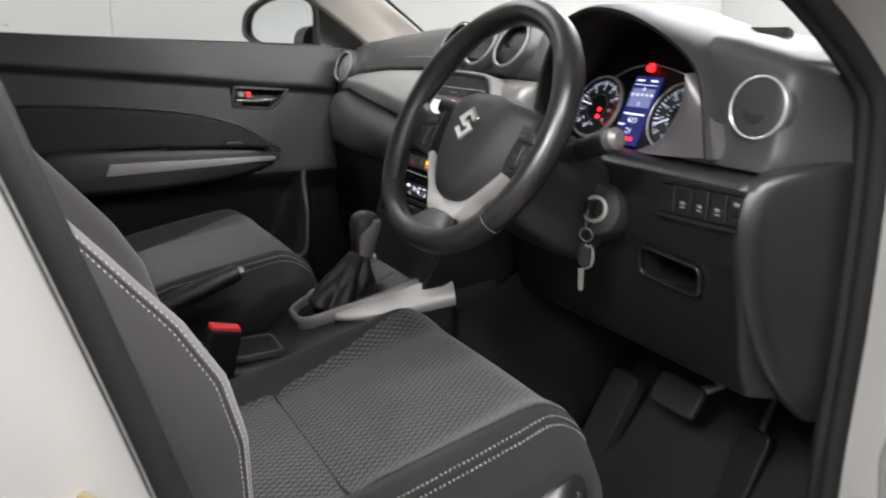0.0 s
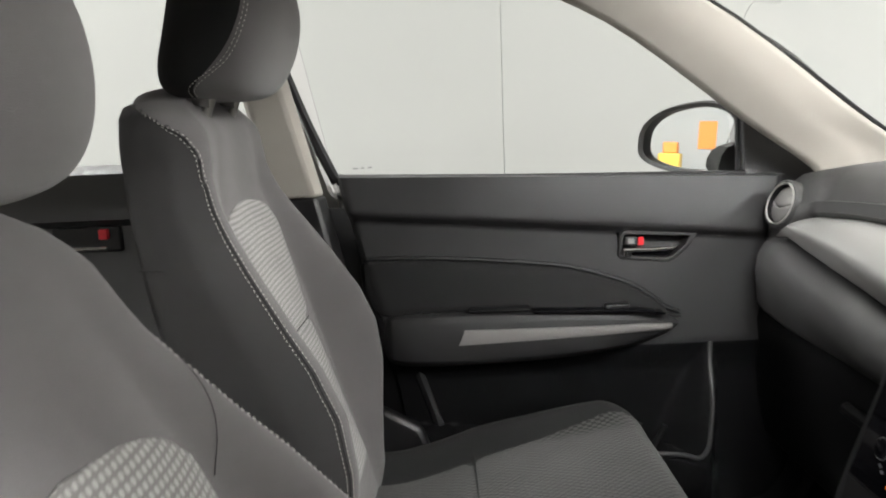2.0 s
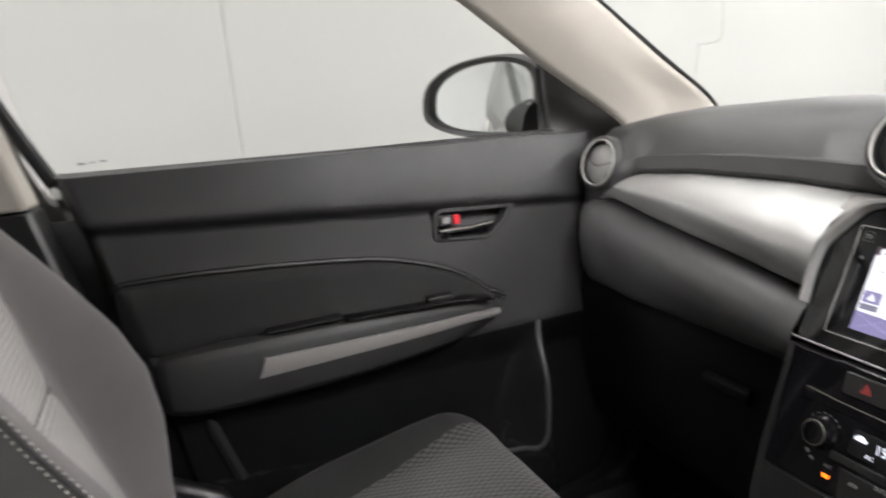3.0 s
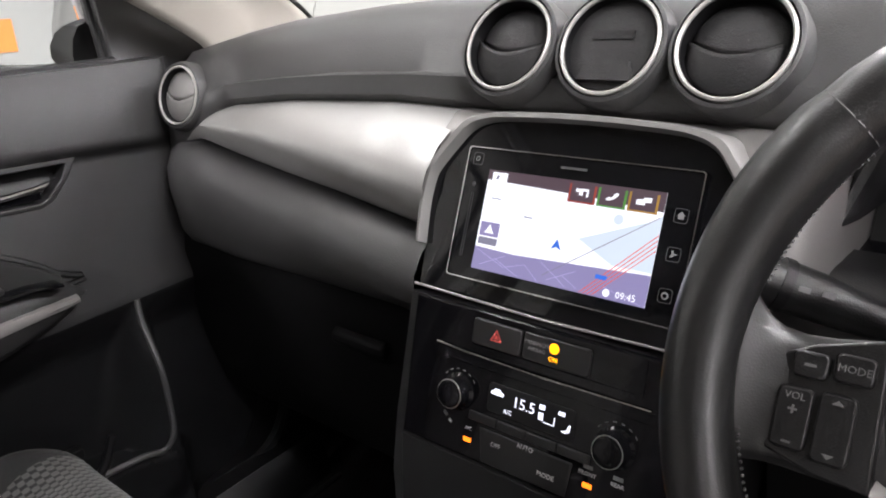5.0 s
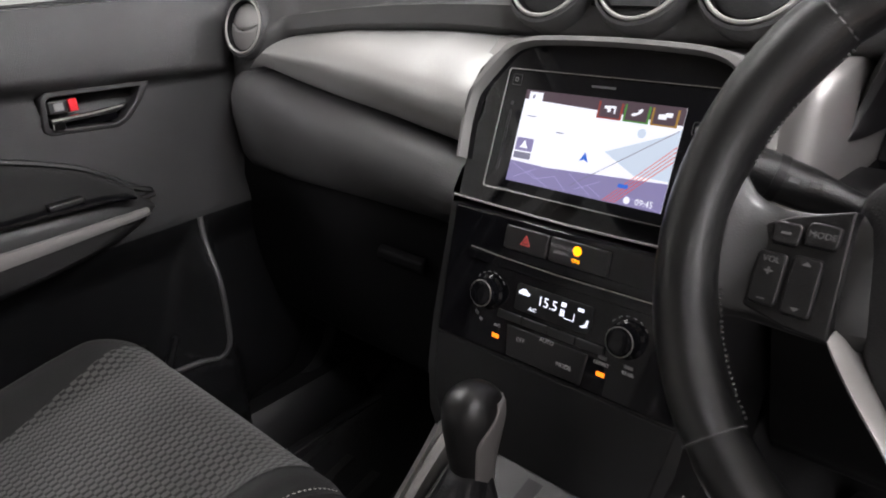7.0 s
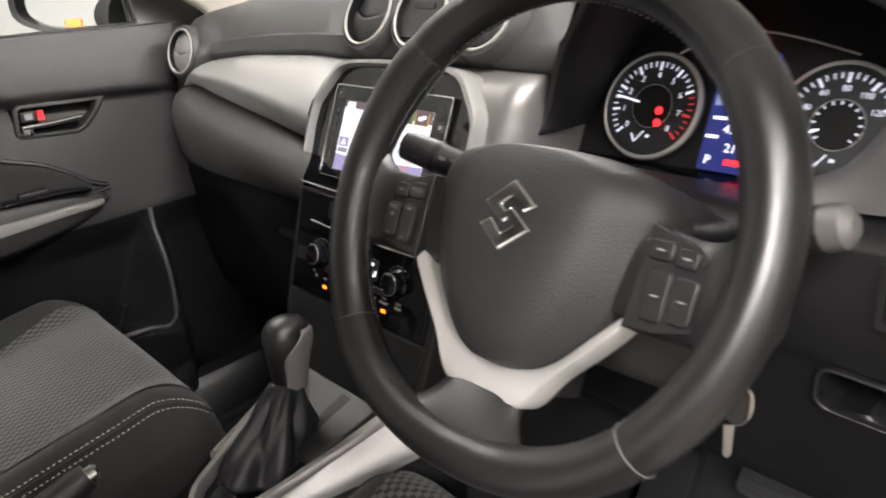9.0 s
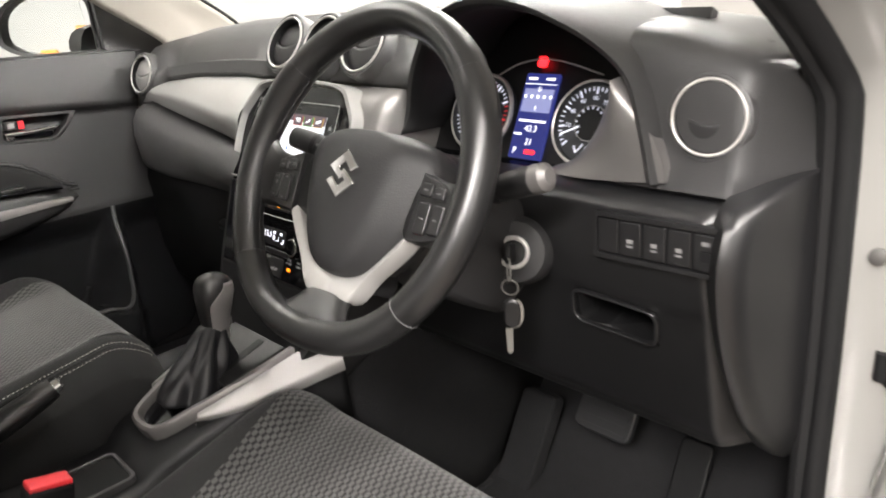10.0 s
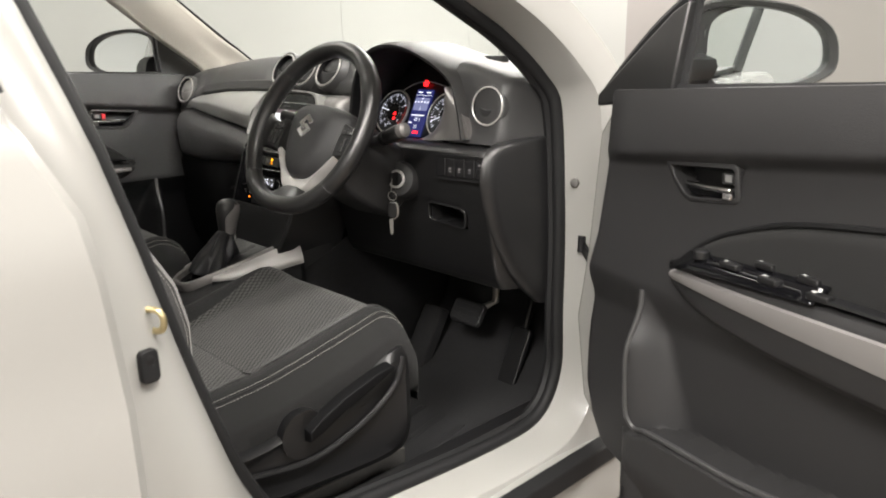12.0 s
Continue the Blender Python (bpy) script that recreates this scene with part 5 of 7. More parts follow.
    part("position_arrow", poly([(0.46, 0.66), (0.49, 0.56), (0.52, 0.66), (0.49, 0.635)], 0.0008), SCREEN_BLUE, disp)
    part("road_shield", poly([(0.73, 0.80), (0.79, 0.80), (0.79, 0.84), (0.73, 0.84)], 0.0009), SCREEN_BLUE, disp)
    part("menu_tile", poly([(0.03, 0.02), (0.125, 0.02), (0.125, 0.115), (0.03, 0.115)], 0.0008), SCREEN_WHITE, disp)
    part("menu_mark", poly([(0.06, 0.05), (0.075, 0.05), (0.07, 0.09), (0.055, 0.09)], 0.0011), SCREEN_GREY, disp)
    for x, m in ((0.50, SCREEN_RUST), (0.66, SCREEN_GREEN), (0.82, SCREEN_OCHRE)):
        tile = part("tab", poly([(x, 0.03), (x + 0.15, 0.03), (x + 0.15, 0.2), (x, 0.2)], 0.0008), m, disp)
        part("tab_face", poly([(x + 0.012, 0.03), (x + 0.138, 0.03), (x + 0.138, 0.185), (x + 0.012, 0.185)], 0.0010), SCREEN_BAR, tile)
        if x < 0.55:
            icon = [(0.04, 0.07), (0.11, 0.065), (0.11, 0.14), (0.1, 0.14), (0.1, 0.09), (0.08, 0.09), (0.08, 0.13), (0.06, 0.13), (0.06, 0.1), (0.04, 0.1)]
        elif x < 0.75:
            icon = [(0.045, 0.125), (0.06, 0.105), (0.07, 0.11), (0.085, 0.09), (0.08, 0.08), (0.1, 0.06), (0.11, 0.075), (0.095, 0.11), (0.07, 0.135), (0.05, 0.14)]
        else:
            icon = [(0.04, 0.09), (0.075, 0.085), (0.075, 0.07), (0.115, 0.065), (0.115, 0.11), (0.085, 0.11), (0.085, 0.135), (0.04, 0.135)]
        part("tab_icon", poly([(x + a, b) for a, b in icon], 0.0012), SCREEN_WHITE, tile)
    turn = part("turn_tile", poly([(0.015, 0.52), (0.135, 0.52), (0.135, 0.66), (0.015, 0.66)], 0.0008), SCREEN_LILAC, disp)
    part("turn_arrow", poly([(0.045, 0.63), (0.075, 0.54), (0.105, 0.63)], 0.0011), SCREEN_WHITE, turn)
    part("distance_tile", poly([(0.015, 0.675), (0.135, 0.675), (0.135, 0.745), (0.015, 0.745)], 0.0008), SCREEN_GREY, disp)
    for b in (line(0.05, 0.28, 0.11, 0.28, 0.0008, 0.0006), line(0.27, 0.41, 0.32, 0.41, 0.001, 0.0006)):
        part("place_name", b, SCREEN_GREY, disp)
    part("compass", turned([(0.004, h + 0.0006), (0.0005, h + 0.0007)], at, 16, *sp(0.79, 0.29)), SCREEN_CREAM, disp)
    lettering("clock", "09:45", 0.0075, at, *sp(0.9, 0.945), SCREEN_WHITE, disp, h + 0.0008)
    part("clock_dot", turned([(0.003, h + 0.0008), (0.0005, h + 0.0009)], at, 16, *sp(0.8, 0.945)), SCREEN_WHITE, disp)
    # touch keys beside the map
    for b in (0.094, 0.066, 0.036):
        key = part("touch_key", ring_prism(rounded(0.0105, 0.0105, 0.002, a0=0.0925, b0=b), rounded(0.0096, 0.0096, 0.0018, a0=0.0925, b0=b), h, h + 0.0002, at), PRINT_DARK, glass)
        if b > 0.09:
            icon = prism([(0.0925 + x * 0.001, b + y * 0.001) for x, y in ((-2.2, -2.6), (2.2, -2.6), (2.2, 0), (3.2, 0), (0, 3), (-3.2, 0), (-2.2, 0))], h, h + 0.0003, at)
        elif b > 0.06:
            icon = prism([(0.0925 + x * 0.001, b + y * 0.001) for x, y in ((-2.8, -2.6), (-0.6, -2.0), (1.0, -0.4), (2.6, -0.2), (2.6, 0.6), (0.4, 0.6), (-0.6, 1.6), (0.2, 2.8), (-1.8, 2.8), (-1.6, 0.4))], h, h + 0.0003, at)
        else:
            icon = hoop(0.0022, 0.0013, 0.0004, at, 0.0925, b, 12, 4)
        part("key_icon", icon, PRINT_DIM, key)
    key = part("touch_key", ring_prism(rounded(0.0105, 0.0105, 0.002, a0=-0.0935, b0=0.117), rounded(0.0096, 0.0096, 0.0018, a0=-0.0935, b0=0.117), h, h + 0.0002, at), PRINT_DARK, glass)
    part("key_icon", hoop(0.0018, 0.0008, 0.0004, at, -0.0935, 0.117, 14, 4), PRINT_DIM, key)
    part("volume_slider", ring_prism(rounded(0.0026, 0.056, 0.001, a0=-0.093, b0=0.06), rounded(0.0016, 0.055, 0.0006, a0=-0.093, b0=0.06), h, h + 0.0002, at), PRINT_DARK, glass)
    part("plus_mark", plate(at, -0.093, 0.095, 0.0032, 0.0032, h + 0.0001, turn=45), PRINT_DARK, glass)
    part("maker_bar", plate(at, 0.0, 0.118, 0.024, 0.002, h + 0.0001), PRINT_DARK, glass)
    # bright line under the screen
    part("bright_line", tube([at(-0.136, -0.001, 0.001), at(0, -0.0035, 0.003), at(0.136, -0.001, 0.001)], 0.0012, 8), WARM, unit)


def build_climate():
    at = PANEL
    body = thing("climate_panel", (0, 0.87, 0.6), "piano black heater control panel with two knobs and a lit readout", "climate control")
    o = [(-0.141, 0.014), (-0.141, -0.02), (-0.143, -0.10), (-0.14, -0.155), (-0.128, -0.2), (-0.1, -0.235), (0.1, -0.235), (0.128, -0.2), (0.14, -0.155), (0.143, -0.10), (0.141, -0.02), (0.141, 0.014)]
    part("side_cheek", loft([[at(a, b, -0.16) for a, b in o], [at(a, b, -0.008) for a, b in o], [at(a * 0.985, b, -0.002) for a, b in o], [at(a * 0.955, b * 0.99, -0.002) for a, b in o]]), HARD, body, "black soft side cheeks", smooth=30)
    g = [(-0.13, 0.014), (-0.13, -0.05), (-0.129, -0.115), (0.129, -0.115), (0.13, -0.05), (0.13, 0.014)]
    part("gloss_face", prism(g, -0.006, 0.0015, at), GLOSS, body, "piano black face", bevel=0.002)
    low = [(-0.132, -0.117), (-0.122, -0.18), (-0.095, -0.225), (0.095, -0.225), (0.122, -0.18), (0.132, -0.117)]
    part("lower_face", prism(low, -0.006, 0.0, at), DEEP, body, bevel=0.002)
    tray = part("button_tray", ring_prism(rounded(0.16, 0.031, 0.004, a0=0.012, b0=-0.003), rounded(0.15, 0.0245, 0.003, a0=0.012, b0=-0.003), 0.0, 0.003, at), GLOSS, body)
    hz = part("hazard_button", prism(rounded(0.049, 0.022, 0.003, a0=-0.038, b0=-0.003), 0.001, 0.005, at, 0.0006), HARD, body, "grey hazard light button", bevel=0.001)
    tri = [(-0.0375 + 0.0065 * math.cos(radians(90 + 120 * k)), -0.004 + 0.0065 * math.sin(radians(90 + 120 * k))) for k in range(3)]
    tri2 = [(-0.0375 + (p[0] + 0.0375) * 0.72, -0.004 + (p[1] + 0.004) * 0.72) for p in tri]
    tri3 = [(-0.0375 + (p[0] + 0.0375) * 0.4, -0.004 + (p[1] + 0.004) * 0.4) for p in tri]
    part("hazard_mark", join(ring_prism(tri, tri2, 0.005, 0.0053, at), prism(tri3, 0.005, 0.0053, at)), mat("hazard_red", (0.6, 0.08, 0.07), 0.5, vary=0.05), hz)
    ab = part("airbag_light", prism(rounded(0.061, 0.022, 0.003, a0=0.018, b0=-0.003), 0.001, 0.004, at, 0.0004), HARD, body, "dark airbag indicator with an amber light", bevel=0.001)
    lettering("airbag_words", "PASSENGER", 0.0046, at, 0.001, 0.0005, PRINT_DIM, ab, 0.0042)
    lettering("airbag_words", "AIRBAG", 0.0046, at, 0.001, -0.0045, PRINT_DIM, ab, 0.0042)
    part("airbag_lamp", turned([(0.0043, 0.0041), (0.0005, 0.0044)], at, 18, 0.0165, 0.0008), GLOW_AMBER, ab, "amber lit airbag lamp")
    lettering("airbag_on", "ON", 0.0052, at, 0.0165, -0.008, GLOW_AMBER, ab, 0.0042)
    # chrome strip added for the light caught along the shelf's edge
    part("bright_line", tube([at(-0.1, -0.022, 0.003), at(-0.06, -0.0235, 0.0045), at(0.0, -0.0245, 0.0045), at(0.1, -0.0235, 0.003)], 0.0009, 6), CHROME, body)
    shelf = [(-0.105, -0.024), (0.105, -0.024), (0.105, -0.034), (-0.105, -0.034)]
    part("shelf", prism(shelf, 0.0, 0.003, at, 0.001), GLOSS, body, bevel=0.001)
    for a, b in ((-0.071, -0.06), (0.077, -0.059)):
        knob = part("knob", turned([(0.0165, 0.0), (0.0165, 0.003), (0.0138, 0.005), (0.0132, 0.013), (0.0115, 0.0165), (0.0095, 0.0172), (0.0005, 0.0165)], at, 36, a, b), GLOSS, body, "round black heater knob")
        part("knob_ring", hoop(0.0122, 0.0010, 0.0010, face_frame(at(a, b, 0.0152), (1, 0, 0), (0, 0.31, 0.95))), STEEL, knob, "bright knob ring")
        for t in range(40, 141, 20):
            part("scale_mark", plate(at, a + 0.0195 * math.cos(radians(t)), b + 0.0195 * math.sin(radians(t)), 0.003, 0.0007, 0.0018, turn=t + 90), PRINT_DIM, knob)
    rd = part("readout", prism(rounded(0.082, 0.025, 0.003, a0=0.001, b0=-0.0545), 0.001, 0.0025, at), DEEP, body, "dark readout with lit white digits", bevel=0.0006)
    lettering("temperature", "15.5", 0.0128, at, -0.0045, -0.0525, LCD_WHITE, rd, 0.0026)
    lettering("readout_word", "A/C", 0.0052, at, -0.019, -0.0625, LCD_WHITE, rd, 0.0026)
    car_icon = prism([(-0.037, -0.0515), (-0.025, -0.0515), (-0.0245, -0.049), (-0.027, -0.0482), (-0.029, -0.0462), (-0.0335, -0.0462), (-0.0352, -0.0484), (-0.037, -0.049)], 0.0025, 0.0028, at)
    icons = [car_icon, plate(at, 0.0125, -0.048, 0.0052, 0.0038, 0.0026)] + [plate(at, 0.0105 + 0.0016 * k, -0.0555, 0.0011, 0.0062, 0.0026) for k in range(3)]
    icons += [plate(at, 0.0195, -0.0595, 0.0095, 0.0007, 0.0026), plate(at, 0.0245, -0.0562, 0.0007, 0.0072, 0.0026), plate(at, 0.0303, -0.0478, 0.006, 0.003, 0.0026)]
    icons += [prism([(0.031, -0.0612), (0.036, -0.0592), (0.0375, -0.0545), (0.0392, -0.0548), (0.0385, -0.0604), (0.0345, -0.0622)][::-1], 0.0025, 0.0028, at)]
    for b in icons:
        part("readout_icon", b, LCD_WHITE, rd)
    for k in range(4):
        part("bar_button", prism(rounded(0.0285, 0.0075, 0.001, a0=-0.0425 + 0.029 * k, b0=-0.0755), 0.001, 0.004, at, 0.0005), HARD, body, bevel=0.0006)
    bt = part("button_band", prism([(-0.045, -0.083), (0.045, -0.083), (0.042, -0.112), (-0.04, -0.112)], 0.001, 0.003, at, 0.001), HARD, body, bevel=0.001)
    for a, b, w in ((-0.026, -0.0935, "OFF"), (0.002, -0.0855, "AUTO"), (0.0235, -0.101, "MODE")):
        lettering("button_word", w, 0.0056, at, a, b, PRINT, bt, 0.0033)
    for a, b, w in ((-0.056, -0.0885, "A/C"), (0.058, -0.0865, "FRONT"), (0.083, -0.0865, "REAR")):
        lettering("button_word", w, 0.0046, at, a, b, PRINT, body, 0.0018)
    for b in (plate(at, 0.058, -0.081, 0.008, 0.003, 0.0018), plate(at, 0.083, -0.081, 0.008, 0.003, 0.0018), plate(at, -0.082, -0.083, 0.005, 0.003, 0.0018, turn=-30), plate(at, -0.076, -0.088, 0.004, 0.003, 0.0018, turn=-30)):
        part("button_icon", b, PRINT_DIM, body)
    part("indicator_light", plate(at, -0.056, -0.0985, 0.008, 0.0038, 0.0018), GLOW_ORANGE, body, "orange lit button light")
    part("indicator_light", plate(at, 0.059, -0.0955, 0.008, 0.0038, 0.0018), GLOW_ORANGE, body, "orange lit button light")


def build_console():
    con = thing("centre_console", (0, 0.6, 0.25), "black centre console with silver side strips", "console")
    stations = [(0.05, 0.075, 0.56), (0.30, 0.078, 0.548), (0.50, 0.078, 0.53), (0.575, 0.08, 0.535), (0.60, 0.085, 0.556), (0.66, 0.094, 0.576), (0.75, 0.112, 0.602), (0.86, 0.135, 0.632), (0.95, 0.14, 0.65)]
    rings = []
    for y, w, z in stations:
        rings.append([V(-w - 0.02, y, 0.24), V(-w, y, z - 0.05), V(-w + 0.004, y, z - 0.012), V(-w + 0.018, y, z), V(w - 0.018, y, z), V(w - 0.004, y, z - 0.012), V(w, y, z - 0.05), V(w + 0.02, y, 0.24)])
    part("body", loft(rings), DEEP, con, smooth=50)
    # kneepad walls towards the footwells
    for s in (1, -1):
        part("side_wall", sheet([[V(s * 0.14, 0.84, 0.575), V(s * 0.142, 0.95, 0.62), V(s * 0.145, 1.1, 0.70), V(s * 0.15, 1.35, 0.78)], [V(s * 0.15, 0.82, 0.5), V(s * 0.155, 0.95, 0.5), V(s * 0.155, 1.1, 0.5), V(s * 0.155, 1.35, 0.5)], [V(s * 0.165, 0.82, 0.25), V(s * 0.17, 0.95, 0.25), V(s * 0.17, 1.1, 0.25), V(s * 0.17, 1.35, 0.25)]]), CARPET, con, thick=0.006)
    at = face_frame((0, 0.608, 0.568), (1, 0, 0), (0, 0.243, 0.075))
    U = [(-0.012, 0.0), (-0.03, 0.004), (-0.041, 0.014), (-0.048, 0.03), (-0.068, 0.09), (-0.085, 0.15), (-0.098, 0.21), (-0.104, 0.255)]
    U = U + [(-a, b) for a, b in reversed(U)]
    inn = [(a * 0.80, 0.012 + b * 0.94) for a, b in U]
    bez = part("shifter_bezel", loft([[at(a * 1.02, b, -0.01) for a, b in U], [at(a, b, 0.008) for a, b in U], [at(a * 0.96, 0.004 + b * 0.985, 0.012) for a, b in U], [at(a * 0.85, 0.009 + b * 0.955, 0.011) for a, b in U], [at(a, b, 0.004) for a, b in inn], [at(a, b, -0.004) for a, b in inn]], cap=False), WING, con, "grey satin bezel round the gear lever", smooth=45)
    part("bezel_floor", prism(inn, -0.006, -0.002, at), GLOSS, con)
    part("gate_plate", prism([(-0.062, 0.115), (0.062, 0.115), (0.075, 0.215), (-0.075, 0.215)], -0.003, 0.007, at, 0.004), HARD, con, bevel=0.002)
    part("gate_slot", prism([(0.012, 0.13), (0.028, 0.13), (0.028, 0.205), (0.012, 0.205)], 0.0065, 0.0075, at), DEEP, con)
    for s in (1, -1):
        inner = spline([V(s * 0.066, 0.665, 0.594), V(s * 0.078, 0.71, 0.608), V(s * 0.098, 0.785, 0.632), V(s * 0.12, 0.862, 0.658)], 5)
        outer = spline([V(s * 0.07, 0.66, 0.588), V(s * 0.094, 0.71, 0.584), V(s * 0.122, 0.785, 0.594), V(s * 0.15, 0.858, 0.608)], 5)
        rows = [[p + V(-s * 0.004, 0, -0.012), p, p.lerp(q, 0.3) + V(s * 0.002, 0, 0.002), p.lerp(q, 0.7) + V(s * 0.003, 0, 0.001), q, q + V(-s * 0.006, 0, -0.012)] for p, q in zip(inner, outer)]
        rows.append([p + V(-s * 0.012, 0.006, -0.006) for p in rows[-1]])
        part("silver_strip", sheet(rows), STRIP_SILVER, con, "satin silver side strip", smooth=60)
        low = [[q + V(-s * 0.002, 0, -0.004), V(q.x + s * 0.002, q.y, q.z - 0.06), V(q.x + s * 0.012, q.y, 0.4), V(q.x + s * 0.022, q.y, 0.25)] for q in outer]
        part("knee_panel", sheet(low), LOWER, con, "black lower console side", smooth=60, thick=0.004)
    # open tray behind the lever
    tray = face_frame((0.02, 0.53, 0.5395), (1, 0, 0), (0, 1, 0.0))
    part("tray_rim", ring_prism(rounded(0.085, 0.085, 0.012), rounded(0.075, 0.075, 0.009), -0.006, 0.005, tray), SOFT, con, bevel=0.0012)
    part("tray_floor", prism(rounded(0.076, 0.076, 0.009), -0.003, 0.0005, tray), VELVET, con)


def build_gear_lever():
    lever = thing("gear_lever", (0, 0.72, 0.59), "automatic gear lever with black leather knob, silver face and leather gaiter", "gear lever")
    rings = []
    for k in range(11):
        t = k / 10
        c = V(-0.004 * t, 0.695 + 0.048 * t, 0.585 + 0.098 * t)
        rx, ry = 0.028 * (1 - t) ** 1.1 + 0.016, 0.044 * (1 - t) ** 1.1 + 0.018
        ring = []
        for j in range(60):
            a = 2 * math.pi * j / 60
            crease = abs(math.sin(2.5 * a + 1.3 + 2.2 * t)) + 0.5 * abs(math.sin(4.5 * a - 1.6 * t)) - 0.8
            fold = 1 + 0.42 * crease * math.sin(math.pi * min(1, 0.04 + t * 1.0)) ** 0.6
            ring.append(c + V(rx * math.cos(a) * fold, ry * math.sin(a) * fold, -0.01 * math.cos(2 * a) * (1 - t)))
        rings.append(ring)
    part("gaiter", loft(rings), GAITER, lever, "creased black leather gaiter", smooth=70, sub=1)
    ax = V(-0.03, 0.14, 1).normalized()
    base = V(-0.004, 0.744, 0.662)
    sx = V(1, 0, 0.03).normalized()
    sy = ax.cross(sx)

    def ring(h, wx, wy, off=0.0, n=28):
        out = []
        for j in range(n):
            a = 2 * math.pi * j / n
            out.append(base + ax * h * 1.06 + sx * (wx * math.copysign(abs(math.cos(a)) ** 0.93, math.cos(a))) + sy * (wy * math.copysign(abs(math.sin(a)) ** 0.93, math.sin(a)) + off))
        return out

    part("collar", loft([ring(-0.008, 0.0165, 0.02), ring(0.004, 0.018, 0.0215)]), SILVER, lever, bevel=0.001)
    knob = part("knob", loft([ring(0.003, 0.0172, 0.0185), ring(0.02, 0.0185, 0.0207), ring(0.038, 0.0215, 0.0248), ring(0.052, 0.023, 0.0272), ring(0.063, 0.0242, 0.029), ring(0.073, 0.0235, 0.0278), ring(0.0805, 0.0196, 0.0232), ring(0.0855, 0.013, 0.0155), ring(0.0878, 0.006, 0.0072), ring(0.0882, 0.001, 0.0013)]), LEATHER, lever, "rounded black leather knob", smooth=70, sub=1)
    rows = []
    for k in range(15):
        t = k / 14
        h = 0.004 + 0.072 * t
        wx = table(h, [(0.003, 0.0172), (0.02, 0.018), (0.038, 0.0205), (0.052, 0.023), (0.063, 0.0242), (0.073, 0.0235), (0.0805, 0.0196)]) + 0.0011
        wy = table(h, [(0.003, 0.0185), (0.02, 0.0202), (0.038, 0.0238), (0.052, 0.0272), (0.063, 0.029), (0.073, 0.0278), (0.0805, 0.0232)]) + 0.0011
        span = 72 - 46 * smooth01(t, 0.5, 1.0)
        rows.append([base + ax * h * 1.06 + sx * wx * math.copysign(abs(math.cos(radians(a))) ** 0.93, math.cos(radians(a))) + sy * wy * math.copysign(abs(math.sin(radians(a))) ** 0.93, math.sin(radians(a))) for a in [36 - span + 2 * span * q / 16 for q in range(17)]])
    part("knob_face", sheet(rows), WARM, knob, "satin silver knob face", smooth=70, thick=0.0015)


def build_handbrake():
    hb = thing("handbrake", (-0.04, 0.22, 0.55), "black leather handbrake lever with a bright release button", "handbrake")
    p, q = V(-0.045, 0.2, 0.548), V(-0.034, 0.526, 0.662)
    pts = [p.lerp(q, t) for t in (0, 0.25, 0.5, 0.6, 0.7, 0.85, 0.97, 1.0)]
    part("grip", tube(pts, [0.012, 0.0145, 0.016, 0.0178, 0.018, 0.0172, 0.0155, 0.013], 14), LEATHER, hb)
    d = (q - p).normalized()
    part("release_button", tube([q - d * 0.004, q + d * 0.008, q + d * 0.011], [0.0095, 0.0092, 0.006], 12), CHROME, hb, "bright release button")
    part("boot", loft([[V(-0.045 + 0.035 * math.cos(a) * k, 0.25 + 0.09 * math.sin(a) * k, z) for a in [2 * math.pi * j / 16 for j in range(16)]] for k, z in ((1, 0.546), (0.9, 0.56), (0.5, 0.585))]), GAITER, hb)


def build_buckle(at_top, lean, name_label):
    b = thing("seat_belt_buckle", (at_top.x, at_top.y, 0.5), name_label, "seat belt buckle", "front belt buckles")
    ax = lean.normalized()
    at = face_frame(at_top, (1, 0, 0), V(0, 1, 0))
    m = Matrix.Rotation(math.atan2(ax.y, ax.z) * -1, 3, "X")
    part("housing", box(at_top - ax * 0.034, (0.032, 0.05, 0.075), m), LOWER, b, bevel=0.005)
    part("press_button", box(at_top + ax * 0.003, (0.026, 0.046, 0.01), m), RED, b, "red press button", bevel=0.002)
    part("stalk", box(at_top - ax * 0.11, (0.028, 0.012, 0.1), m), DEEP, b, bevel=0.003)


build_screen()
build_climate()
build_console()
build_gear_lever()
build_handbrake()
build_buckle(V(0.11, 0.462, 0.617), V(0, 0.25, 1), "black driver's belt buckle with a red button")
# ---------- steering wheel and column ----------
HUB = V(0.3474, 0.759, 0.944)
WHEEL = face_frame(HUB, (1, 0.022, 0), (0, 0.481, 0.877))


